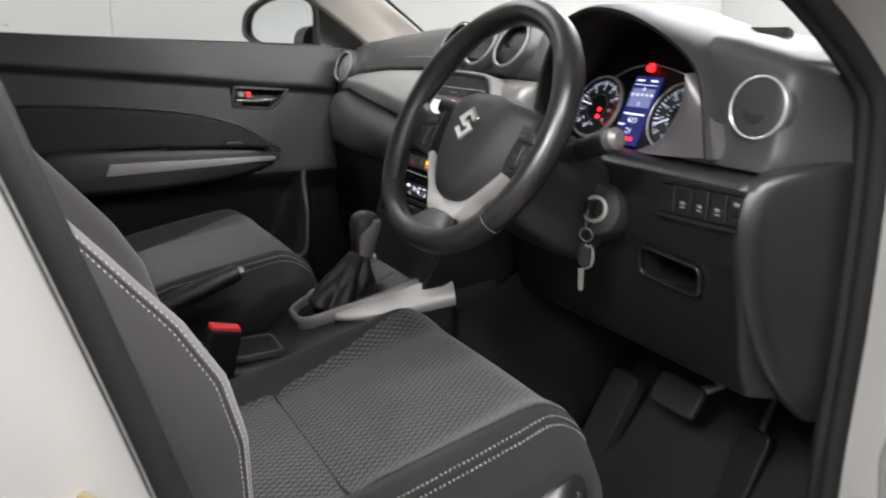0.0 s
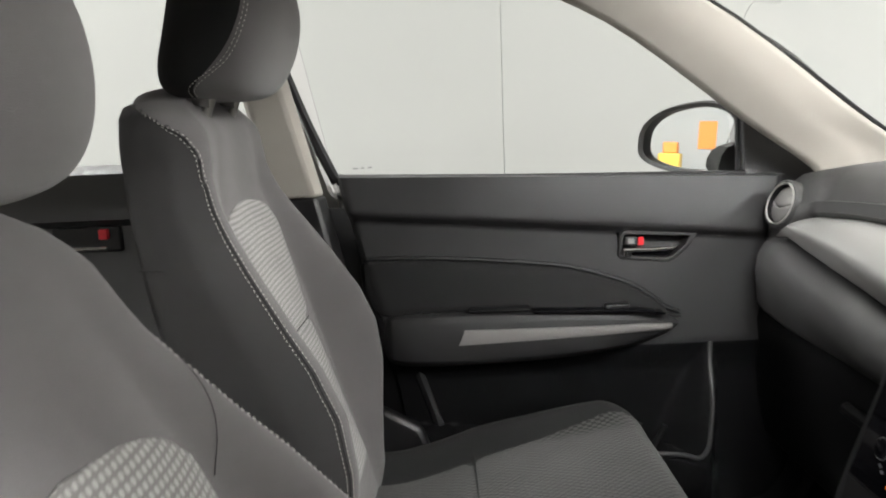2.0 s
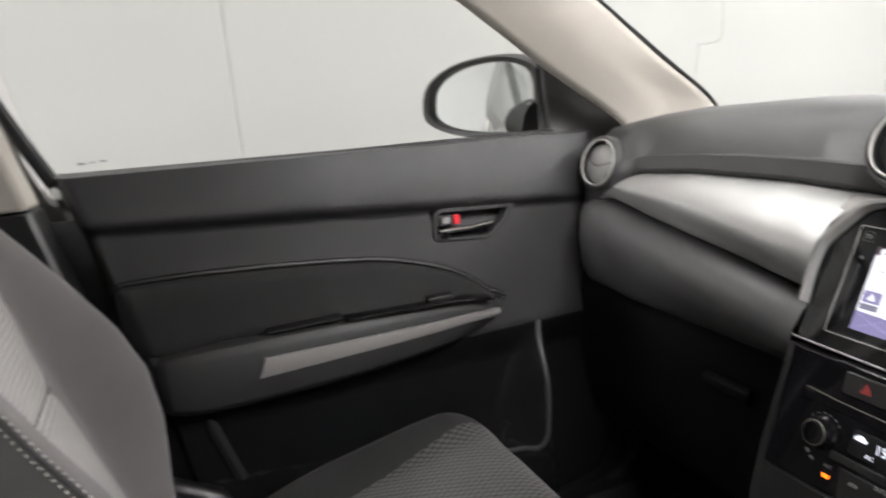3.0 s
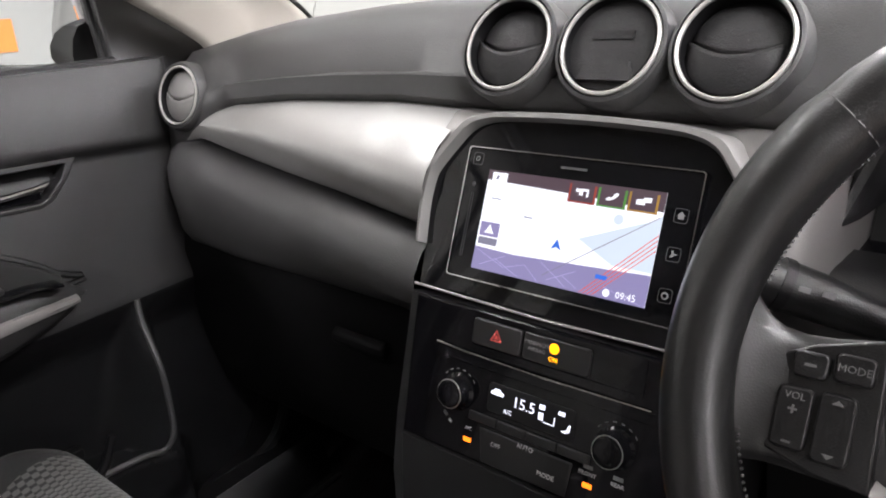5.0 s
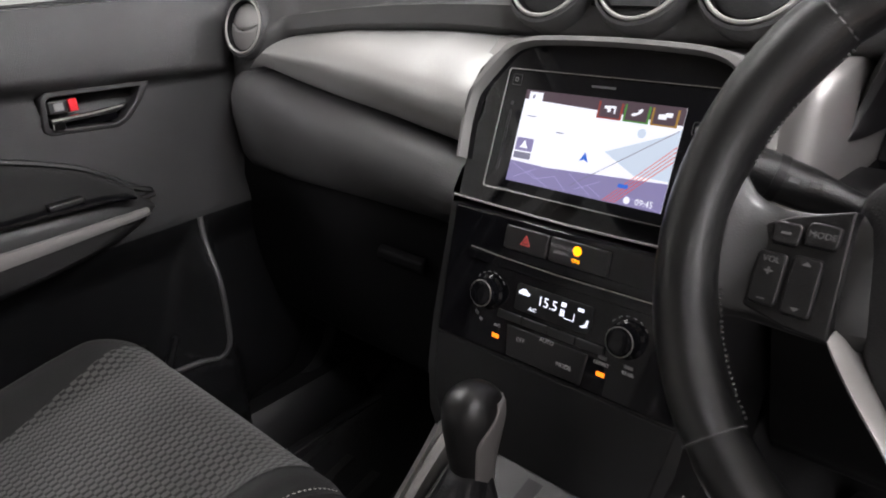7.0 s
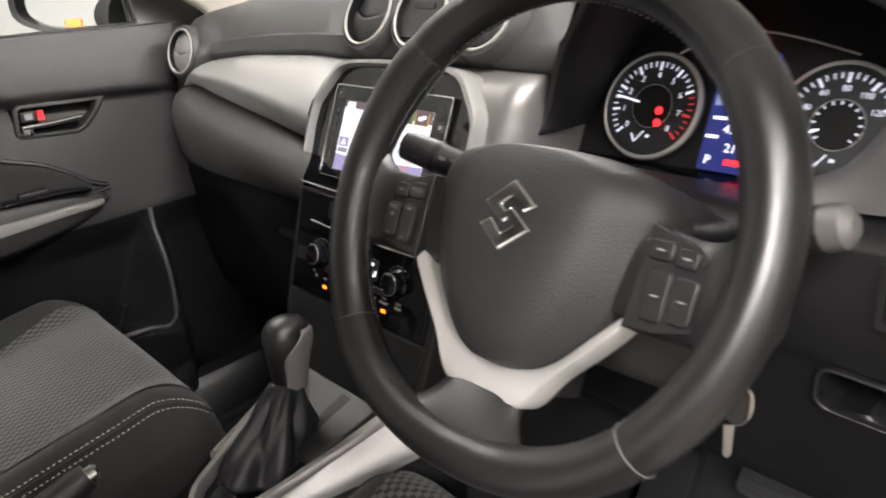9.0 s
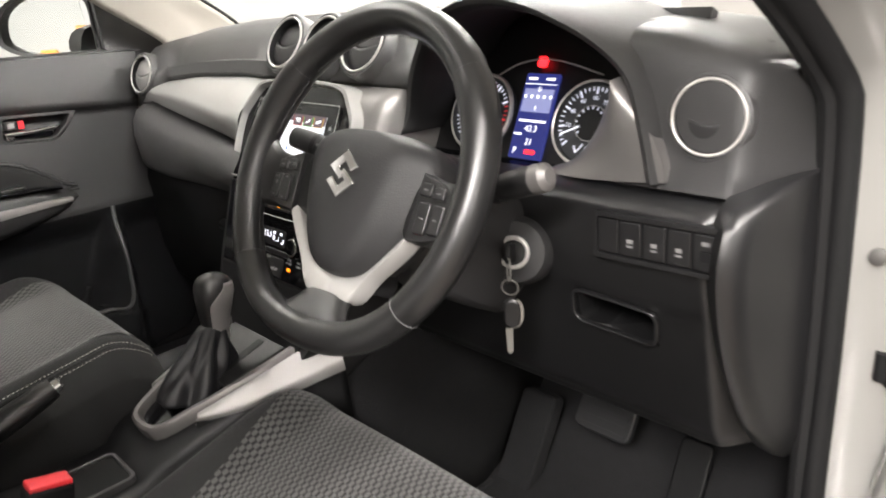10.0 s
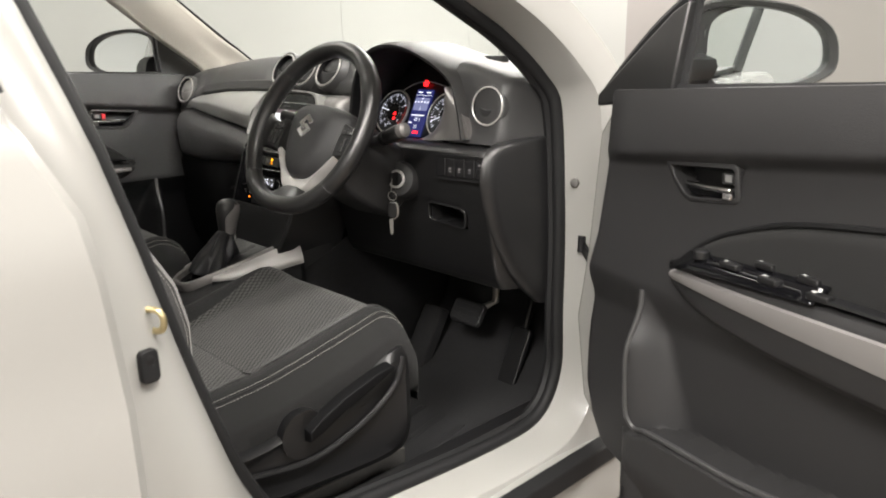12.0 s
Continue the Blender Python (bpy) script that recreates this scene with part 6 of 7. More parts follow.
def build_wheel():
    at = WHEEL
    wheel = thing("steering_wheel", HUB, "black leather three-spoke steering wheel with silver lower spoke", "steering wheel")
    R, n = 0.1712, 96
    rings = []
    for i in range(n):
        t = 2 * math.pi * i / n
        r = 0.0162 + 0.0018 * (math.exp(-((math.degrees(t) % 180 - 32) / 16) ** 2) + math.exp(-((math.degrees(t) % 180 - 148) / 16) ** 2) if math.degrees(t) < 180 else 0)
        for m in (41, 139, 221, 319):
            d = abs((math.degrees(t) - m + 180) % 360 - 180)
            if d < 1.0:
                r -= 0.0010
        RR = R - (0.006 * math.exp(-((math.degrees(t) - 270) / 26) ** 2))
        ring = []
        for j in range(16):
            a = 2 * math.pi * j / 16
            k = RR + r * 1.06 * math.cos(a)
            ring.append(at(k * math.cos(t), k * math.sin(t), r * 1.12 * math.sin(a)))
        rings.append(ring)
    part("rim", loft(rings, closed=True), LEATHER, wheel, "black leather rim with stitched seams", smooth=70)
    for m in (41, 139, 221, 319):
        t = radians(m)
        path = [at((R + 0.0171 * math.cos(a)) * math.cos(t), (R + 0.0171 * math.cos(a)) * math.sin(t), 0.0181 * math.sin(a)) for a in [2 * math.pi * j / 20 for j in range(20)]]
        part("seam", tube(path, 0.0006, 5, closed=True), DARK_THREAD, wheel)
    # lacing on the inside of the rim
    for a0, a1 in ((140, 168), (192, 221), (12, 40), (319, 348), (44, 136)):
        path = [at((R - 0.0182) * math.cos(radians(a)), (R - 0.0182) * math.sin(radians(a)), -0.004 + 0.0022 * (k % 2)) for k, a in enumerate([a0 + (a1 - a0) * q / 60 for q in range(61)])]
        part("lacing", stitching(path, 0.004, 0.002, 0.0012), DARK_THREAD, wheel, kind="stuff")
    # airbag cover
    half = [(0.0, 0.056), (0.032, 0.0552), (0.062, 0.051), (0.087, 0.042), (0.0985, 0.027), (0.097, 0.006), (0.089, -0.03), (0.074, -0.06), (0.052, -0.086), (0.027, -0.101), (0.0, -0.105)]
    o = half + [(-a, b) for a, b in reversed(half[1:-1])]
    o = [(p.x, p.y) for p in spline([(a, b, 0) for a, b in o], 3, closed=True)]

    def ring(k, h, bump=0.0):
        return [at(a * k * (1 - bump), (b + 0.012) * k - 0.012, h) for a, b in o]

    hub = part("airbag_cover", loft([ring(1.0, -0.055), ring(1.005, -0.03), ring(0.99, -0.022, 0.02), ring(0.97, -0.015, 0.1), ring(0.945, -0.006, 0.24), ring(0.915, -0.001, 0.29), ring(0.7, 0.0045, 0.27), ring(0.4, 0.0075, 0.2), ring(0.1, 0.0085, 0.1)]), DOOR_SKIN, wheel, "black padded airbag cover", smooth=70)
    part("maker_bar", plate(at, 0.0, -0.05, 0.034, 0.004, 0.0055, 0.0006), DEEP, hub)
    part("maker_bar", plate(at, 0.0, -0.064, 0.008, 0.005, 0.0045, 0.0006), HARD, hub)
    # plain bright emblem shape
    e = 0.0095
    for pts in ([(-0.021, 0.006), (0.0, 0.0235), (0.021, 0.009), (0.012, 0.003), (0.001, 0.012), (-0.006, 0.006), (0.004, -0.001), (-0.002, -0.006)], [(0.021, -0.006), (0.0, -0.0235), (-0.021, -0.009), (-0.012, -0.003), (-0.001, -0.012), (0.006, -0.006), (-0.004, 0.001), (0.002, 0.006)]):
        pts = [(a * 1.12, b * 1.12) for a, b in pts]
        top = [(a * 0.94, b * 0.94) for a, b in pts]
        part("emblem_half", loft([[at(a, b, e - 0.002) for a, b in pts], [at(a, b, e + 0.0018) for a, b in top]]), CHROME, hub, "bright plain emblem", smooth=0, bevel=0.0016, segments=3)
    # side spokes
    for s in (1, -1):
        rings = []
        for a, b0, b1, h0, h1 in ((0.066, -0.052, 0.024, -0.045, -0.018), (0.09, -0.053, 0.024, -0.038, -0.016), (0.12, -0.052, 0.016, -0.03, -0.012), (0.142, -0.05, 0.016, -0.022, -0.0075), (0.152, -0.054, 0.026, -0.015, -0.001), (0.162, -0.064, 0.05, -0.012, 0.006)):
            rings.append([at(s * a, b, h) for b, h in ((b0, (h0 + h1) / 2), (b0 + 0.006, h1), ((b0 + b1) / 2, h1 + 0.001), (b1 - 0.006, h1), (b1, (h0 + h1) / 2), (b1 - 0.008, h0), ((b0 + b1) / 2, h0), (b0 + 0.008, h0))])
        spoke = part("spoke", loft(rings), LEATHER, wheel, smooth=60, sub=1)
        pod = [(0.095, 0.02), (0.106, 0.017), (0.125, 0.012), (0.141, 0.004), (0.149, -0.012), (0.1495, -0.03), (0.138, -0.043), (0.115, -0.049), (0.092, -0.05)]
        pod = [(s * a, b) for a, b in pod]
        pd = part("button_pod", prism(pod if s > 0 else pod[::-1], -0.03, -0.0085, at, 0.002), HARD, wheel, bevel=0.0012)
        for (x, y, w, h), mark in (((0.1075, 0.0025, 0.017, 0.0135), "a"), ((0.125, 0.0005, 0.0155, 0.0125), "b"), ((0.111, -0.025, 0.0155, 0.032), "c"), ((0.1285, -0.0245, 0.0155, 0.029), "d")):
            bt = part("button", prism(rounded(w, h, 0.003, a0=s * x, b0=y), -0.009, -0.0055, at, 0.0008), HARD, pd, bevel=0.0008)
            if s < 0 and mark == "a":
                lettering("button_word", "MODE", 0.0048, at, s * x, y, PRINT_DIM, bt, -0.0052)
            elif s < 0 and mark == "c":
                for dy, tilt in ((0.012, 1), (-0.012, -1)):
                    part("button_mark", prism([(s * x - 0.0025, y + dy - 0.001 * tilt), (s * x + 0.0025, y + dy - 0.001 * tilt), (s * x, y + dy + 0.0012 * tilt)], -0.0056, -0.0052, at), PRINT_DIM, bt)
            elif s < 0 and mark == "d":
                lettering("button_word", "VOL", 0.0046, at, s * x, y + 0.010, PRINT_DIM, bt, -0.0052)
                part("plus_mark", prism([(s * x + a * 0.001, y + 0.004 + b * 0.001) for a, b in ((-2, -0.5), (-0.5, -0.5), (-0.5, -2), (0.5, -2), (0.5, -0.5), (2, -0.5), (2, 0.5), (0.5, 0.5), (0.5, 2), (-0.5, 2), (-0.5, 0.5), (-2, 0.5))], -0.0056, -0.0052, at), PRINT_DIM, bt)
                part("minus_mark", plate(at, s * x, y - 0.011, 0.004, 0.001, -0.0054), PRINT_DIM, bt)
            else:
                part("button_mark", plate(at, s * x, y, 0.005, 0.0013, -0.0054), PRINT_DIM, bt)
    # silver lower spoke
    inner = [(-0.092, -0.041), (-0.085, -0.047), (-0.07, -0.064), (-0.05, -0.086), (-0.028, -0.0985), (0.0, -0.102), (0.028, -0.0985), (0.05, -0.086), (0.07, -0.064), (0.085, -0.047), (0.092, -0.041)]
    outer = [(-0.094, -0.049), (-0.088, -0.058), (-0.0745, -0.0745), (-0.0555, -0.0955), (-0.035, -0.124), (0.0, -0.1275), (0.035, -0.124), (0.0555, -0.0955), (0.0745, -0.0745), (0.088, -0.058), (0.094, -0.049)]
    rows = [[at(*p, -0.04), at(*p, -0.019), at((p[0] * 0.85 + q[0] * 0.15), p[1] * 0.85 + q[1] * 0.15, -0.015), at(p[0] * 0.15 + q[0] * 0.85, p[1] * 0.15 + q[1] * 0.85, -0.011), at(*q, -0.014), at(*q, -0.034)] for p, q in zip(inner, outer)]
    rows = [spline(col, 4) for col in zip(*rows)]
    part("silver_spoke", sheet(rows), SILVER, wheel, "satin silver lower spoke", smooth=50)
    rings = []
    for b, w, h0, h1 in ((-0.118, 0.036, -0.03, -0.013), (-0.1235, 0.0365, -0.03, -0.0085), (-0.131, 0.039, -0.026, -0.004), (-0.142, 0.048, -0.02, 0.003), (-0.152, 0.062, -0.016, 0.0085), (-0.161, 0.086, -0.012, 0.0115), (-0.17, 0.1, -0.006, 0.008)):
        rings.append([at(a, b + 0.3 * max(0, abs(a) - 0.045), h) for a, h in ((-w, (h0 + h1) / 2), (-w * 0.85, h1 - 0.002), (-w * 0.4, h1), (w * 0.4, h1), (w * 0.85, h1 - 0.002), (w, (h0 + h1) / 2), (w * 0.8, h0), (-w * 0.8, h0))])
    part("lower_spoke", loft(rings), LEATHER, wheel, smooth=60, sub=1)
    part("spoke_back", loft([[at(a, b, h) for a, b in ((-0.05, -0.11), (0.05, -0.11), (0.05, 0.04), (-0.05, 0.04))] for h in (-0.06, -0.035)]), DEEP, wheel)


def build_column():
    col = thing("steering_column", (0.343, 0.95, 0.8), "black plastic steering column shroud with two stalks", "steering column")
    ax = V(0, 0.916, -0.40)
    rings = []
    for d, w, up, dn in ((0.055, 0.05, 0.045, 0.05), (0.07, 0.068, 0.055, 0.075), (0.12, 0.075, 0.055, 0.092), (0.18, 0.08, 0.05, 0.10), (0.24, 0.082, 0.05, 0.10)):
        rings.append([WHEEL(a, b, -d) for a, b in ((-w * 0.7, up), (w * 0.7, up), (w, up * 0.6), (w, -dn * 0.6), (w * 0.75, -dn), (-w * 0.75, -dn), (-w, -dn * 0.6), (-w, up * 0.6))])
    part("shroud", loft(rings), DOOR_SKIN, col, bevel=0.008, smooth=60)
    # right stalk
    stalk = part("stalk", tube([V(0.40, 0.865, 0.905), V(0.44, 0.862, 0.916), V(0.475, 0.86, 0.927), V(0.50, 0.86, 0.936), V(0.522, 0.86, 0.943)], [0.011, 0.0115, 0.0145, 0.0155, 0.013], 14), HARD, col, "wiper stalk")
    part("stalk_tip", tube([V(0.512, 0.86, 0.9395), V(0.524, 0.86, 0.9435), V(0.529, 0.86, 0.945)], [0.0155, 0.0145, 0.008], 14), WING, stalk)
    part("stalk_collar", tube([V(0.458, 0.8612, 0.9215), V(0.468, 0.8606, 0.9247)], [0.0152, 0.0152], 14), DEEP, stalk)
    stalk = part("stalk", tube([V(0.28, 0.862, 0.915), V(0.23, 0.848, 0.928), V(0.205, 0.84, 0.938), V(0.18, 0.83, 0.948), V(0.158, 0.822, 0.955)], [0.01, 0.0105, 0.0135, 0.0145, 0.013], 14), HARD, col, "light stalk with white marks")
    at = face_frame((0.19, 0.8225, 0.951), (0.95, 0.3, -0.28), (0, 0.4, 0.9))
    for a, b, w, h in ((-0.012, 0.004, 0.009, 0.004), (-0.012, -0.002, 0.009, 0.0018), (0.012, 0.0, 0.006, 0.003), (0.024, 0.001, 0.006, 0.003)):
        part("stalk_mark", plate(at, a, b, w, h, 0.0, 0.0012), PRINT_DIM, stalk)
    lettering("stalk_word", "OFF", 0.005, at, -0.012, -0.006, PRINT_DIM, stalk, 0.0012)
    part("stalk_collar", tube([V(0.19, 0.834, 0.944), V(0.185, 0.832, 0.946)], [0.0150, 0.0150], 14), DEEP, stalk)
    # lock barrel
    lk = face_frame((0.432, 0.916, 0.830), (0.9, 0.42, 0.05), (0.05, 0.3, 0.95))
    bar = part("lock_barrel", turned([(0.042, -0.04), (0.04, -0.008), (0.035, 0.0), (0.0185, 0.003)], lk, 30), DOOR_SKIN, col, "ignition lock barrel")
    part("lock_ring", hoop(0.0165, 0.006, 0.006, face_frame(lk(0, 0, 0.005), lk.m.col[0], lk.m.col[1])), SILVER, bar, "worn silver ring")
    part("lock_face", turned([(0.0145, 0.002), (0.0145, 0.007), (0.001, 0.008)], lk, 24), DEEP, bar)
    return lk


def build_keys(lk):
    keys = thing("car_keys", lk(0, 0, 0.01), "bunch of keys hanging from the ignition lock", "keys", )
    part("key_head", loft([[lk(a, b, h) for a, b in rounded(0.006, 0.022, 0.0025, 3)] for h in (0.006, 0.03)]), DEEP, keys, bevel=0.0015)
    p = lk(0.0, -0.004, 0.032)
    r1 = face_frame(p + V(0.004, -0.002, -0.012), (0.75, -0.66, 0.0), (0, 0.1, 1))
    part("key_ring", hoop(0.0125, 0.0022, 0.0022, r1, n=32, k=6), STEEL, keys, "steel key ring")
    r2 = face_frame(p + V(0.003, 0.0, -0.034), (0.9, 0.4, 0.1), (0, -0.1, 1))
    part("key_ring", hoop(0.0095, 0.002, 0.002, r2, n=28, k=6), STEEL, keys, "steel key ring")
    f = face_frame(p + V(0.008, -0.004, -0.062), (0.8, 0.6, 0.0), (0.12, 0.0, 1))
    part("key_fob", loft([[f(a, b, h) for a, b in rounded(0.019, 0.036, 0.0085, 4)] for h in (-0.0045, 0.0045)]), HARD, keys, "black key fob", bevel=0.003)
    part("fob_edge", tube(spline([f(0.006, 0.016, 0), f(0.0102, 0.008, 0), f(0.0106, -0.006, 0), f(0.006, -0.016, 0), f(-0.002, -0.0185, 0)], 4), 0.0024, 6), STEEL, keys)
    part("key_blade", loft([[f(a - 0.004, b, h) for a, b in ((-0.004, -0.02), (0.004, -0.02), (0.0035, -0.05), (0.0, -0.054), (-0.003, -0.05))] for h in (-0.001, 0.001)]), STEEL, keys, "steel key blade")


build_wheel()
build_keys(build_column())
# ---------- seats ----------
def build_seat(cx, dy, dz, inner, label, slide, back_y, lean, head_y, head_z, wide, raise_back=0.0, bend=0.0, thick=0.112, tilt=0.22):
    """A front seat. inner: the side of the console (-1 or 1); slide: how far the cushion reaches ahead."""
    seat = thing("front_seat", (cx, 0.45 + dy, 0.25), label, "car seat", "front seats")

    def W(x, y, z):
        return V(cx + x, y + dy, z + dz)

    def B(x, y, z):
        return V(cx + x, y + dy, z + dz + raise_back)

    def seat_front(z):
        return back_y - (z - 0.95) * lean + bend * smooth01(z, 0.98, 1.1)

    # ---- backrest ----
    half = [(0.45, 0.19), (0.53, 0.215), (0.60, 0.238), (0.70, 0.252), (0.79, 0.254), (0.86, 0.246), (0.92, 0.228), (0.97, 0.204), (1.015, 0.182), (1.05, 0.166), (1.085, 0.157), (1.11, 0.145), (1.125, 0.118), (1.13, 0.07)]
    bol = [(0.45, 0.0), (0.53, 0.02), (0.60, 0.042), (0.68, 0.07), (0.75, 0.082), (0.81, 0.075), (0.88, 0.052), (0.96, 0.024), (1.03, 0.006), (1.13, 0.0)]
    zs = [0.45 + (1.13 - 0.45) * (k / 80) ** 0.8 for k in range(81)]

    def front(x, z):
        """How far ahead the front skin is at x: raised bolsters, rounded shoulders."""
        h = table(z, half)
        q = abs(x) / h
        b = table(z, bol) * (1.15 if slide == 0 and x > 0 else 1.0)
        y = seat_front(z) + b * smooth01(q, 0.54, 0.83) - 0.075 * max(0.0, q - 0.83) ** 1.6 / 0.17**1.6 * (0.5 + 4 * b)
        y -= 0.022 * smooth01(z, 1.08, 1.135) + 0.012 * (1 - smooth01(q, 0.0, 0.45)) * 0.3
        return y

    rings = []
    nf, nb, ns = 96, 16, 10
    for z in zs:
        h = table(z, half)
        yb = seat_front(z) - thick - 0.7 * bend * smooth01(z, 0.98, 1.1) + 0.012 * smooth01(z, 1.05, 1.135)
        fore = [B(h * (-1 + 2 * k / nf), front(h * (-1 + 2 * k / nf), z), z) for k in range(nf + 1)]
        rear = [B(h * (1 - 2 * k / nb) * 0.93, yb - 0.025 * math.sin(math.pi * k / nb), z - 0.005) for k in range(nb + 1)]
        bulge = V(0.006, 0, 0)
        right = [fore[-1].lerp(rear[0], k / ns) + bulge * math.sin(math.pi * k / ns) for k in range(1, ns)]
        left = [rear[-1].lerp(fore[0], k / ns) - bulge * math.sin(math.pi * k / ns) for k in range(1, ns)]
        rings.append(fore + right + rear + left)
    mid = sum(rings[-1], V(0, 0, 0)) / len(rings[-1])
    for k, up in ((0.965, 0.0045), (0.9, 0.009), (0.78, 0.0125), (0.55, 0.0145)):
        rings.append([mid + (p - mid) * k + V(0, 0, up) for p in rings[80]])
    bm = loft(rings)
    bm.faces.ensure_lookup_table()
    row = nf + 1 + nb + 1 + 2 * (ns - 1)

    def seam_at(z):
        """Where the side panel begins: on the front, round the shoulder, then back over the top."""
        return table(z, [(1.02, 0.885), (1.06, 0.91), (1.085, 0.965), (1.1, 1.04), (1.115, 1.3), (1.125, 1.75), (1.13, 2.0)])

    for i in range(len(zs) - 1):
        for j in range(row):
            if j < nf:
                c = abs(-1 + 2 * (j + 0.5) / nf)
            elif j < nf + ns:
                c = 1 + (j + 0.5 - nf) / ns
            elif j < nf + ns + nb:
                c = 2.5
            else:
                c = 2 - (j + 0.5 - nf - ns - nb) / ns
            # side and rear faces take the shaded copy of the cloth
            if c > seam_at(zs[i]):
                bm.faces[i * row + j].material_index = 1
    back = part("backrest", bm, [CLOTH, CLOTH_SIDE], seat, "charcoal cloth backrest with raised bolsters", smooth=70)
    ext0 = slide
    high = 0.012 if slide == 0 else 0.004

    def insert_half(z):
        return table(z - high * smooth01(z, 0.78, 0.9), [(0.55, 0.132), (0.70, 0.12), (0.79, 0.107), (0.83, 0.116), (0.87, 0.13), (0.915, 0.138), (0.94, 0.135), (0.96, 0.118), (0.974, 0.088), (0.982, 0.05), (0.985, 0.012)])

    # seams with double stitching along both edges
    for s in (1, -1):
        def along(off):
            """A line up the seam's edge and on over the rounded top."""
            line = []
            for r, z in zip(rings[2:81], zs[2:]):
                c = min(1.99, seam_at(z) + off)
                at_x = c * nf / 2 + nf / 2 if c <= 1 else nf + (c - 1) * ns
                if s < 0:
                    at_x = (1 - c) * nf / 2 if c <= 1 else row - (c - 1) * ns
                k, f = int(at_x), at_x - int(at_x)
                line.append(r[k % row].lerp(r[(k + 1) % row], f))
            return line

        for off in (-0.012, 0.012):
            path = [p + V(s * 0.0003, 0.0003, 0.0003) for p in along(off)]
            part("stitching", stitching(path, 0.0046, 0.0016, 0.00065), THREAD, back, "pale double stitching", kind="stuff")
        part("seam", tube(along(0.0), 0.0009, 5), CLOTH_DARK, back)
        # bolster seam
        path = []
        for k in range(25):
            z = 1.04 - 0.11 * k / 24
            x = table(z, half) * 0.885 + (insert_half(0.93) - 0.008 - table(z, half) * 0.885) * k / 24
            path.append(B(s * x, front(x, z) + 0.0004, z))
        if s == inner and ext0 == 0:
            part("seam", tube(path, 0.00045, 5), SEAM, back)
    # light knitted insert
    shift = 0.012 if slide < 0 else 0.018
    zi = [0.55 + (0.435 + high) * k / 60 for k in range(61)]
    rows, uv = [], []
    for z in zi:
        h = insert_half(z)
        pinch = 0.0045 * math.exp(-((z - 0.792) / 0.009) ** 2)
        rows.append([B(shift + h * (-1 + 2 * k / 24), front(shift + h * (-1 + 2 * k / 24), z) + 0.0052 - pinch - 0.0032 * abs(-1 + 2 * k / 24) ** 6, z) for k in range(25)])
        uv.append([(h * (-1 + 2 * k / 24), z * 1.1) for k in range(25)])
    part("back_insert", sheet(rows, uv=uv), KNIT, back, "light dotted knit insert", smooth=60, thick=0.003)
    part("cross_seam", tube([B(shift + 0.106 * (-1 + 2 * k / 12), front(shift + 0.106 * (-1 + 2 * k / 12), 0.792) + 0.0012, 0.792) for k in range(13)], 0.0009, 5), SEAM, back)
    for s in (1, -1):
        zc = 0.935
        h = table(zc, half)
        path = [B(s * (h * (0.96 + 0.04 * k / 8) + 0.0006), seat_front(zc) - thick + (front(h, zc) - seat_front(zc) + thick) * k / 8, zc) for k in range(9)]
        part("side_seam", tube(path, 0.0009, 5), SEAM, back)
    # ---- cushion ----
    top = [(0.22, 0.505), (0.30, 0.505), (0.40, 0.512), (0.51, 0.527), (0.62, 0.553), (0.70, 0.574), (0.755, 0.586), (0.785, 0.586), (0.805, 0.574), (0.818, 0.55), (0.822, 0.51), (0.818, 0.46)]
    ext = slide
    fill = 0.018 if ext < 0 else 0.0
    top = [(y, z + fill * math.exp(-((y - 0.5) / 0.13) ** 2) - fill * 0.25 * math.exp(-((y - 0.77) / 0.06) ** 2)) for y, z in top]
    prof = spline([V(y + (ext if y > 0.6 else ext * (y - 0.22) / 0.38), z, 0) for y, z in top], 8)
    rings = []
    nf = 96
    crown = []
    for p in prof:
        y, zc = p.x, p.y
        h = table(y - ext, [(0.22, 0.235), (0.5, 0.252), (0.70, 0.258), (0.80, 0.252), (0.83, 0.243)])
        f = 1 - smooth01(y - ext, 0.74, 0.81)
        ring = []
        for k in range(nf + 1):
            q = -1 + 2 * k / nf
            b = 0.03 * smooth01(abs(q), 0.5, 0.78) * (0.25 + 0.75 * f) - 0.055 * max(0, abs(q) - 0.78) ** 1.5 / 0.22**1.5
            z = zc + b + 0.004 * math.cos(q * 1.57)
            ring.append(W(h * q, y, z))
        ring += [W(h, y, max(min(zc, 0.53) - 0.085, 0.43)), W(h * 0.9, y, 0.425), W(-h * 0.9, y, 0.425), W(-h, y, max(min(zc, 0.53) - 0.085, 0.43))]
        rings.append(ring)
        crown.append((y, zc, h, f))
    bm = loft(rings)
    bm.faces.ensure_lookup_table()
    row = nf + 5
    for i in range(len(rings) - 1):
        for j in range(row):
            q = abs(-1 + 2 * (j + 0.5) / nf) if j < nf else 2
            if q > 0.86:
                bm.faces[i * row + j].material_index = 1
    cush = part("cushion", bm, [CLOTH_DARK, CLOTH_DARK], seat, "black cloth seat cushion", smooth=70)

    def skin(q, c, lift=0.0):
        y, zc, h, f = c
        b = 0.03 * smooth01(abs(q), 0.5, 0.78) * (0.25 + 0.75 * f) - 0.055 * max(0, abs(q) - 0.78) ** 1.5 / 0.22**1.5
        return W(h * q, y, zc + b + 0.004 * math.cos(q * 1.57) + lift)

    rows, uv = [], []
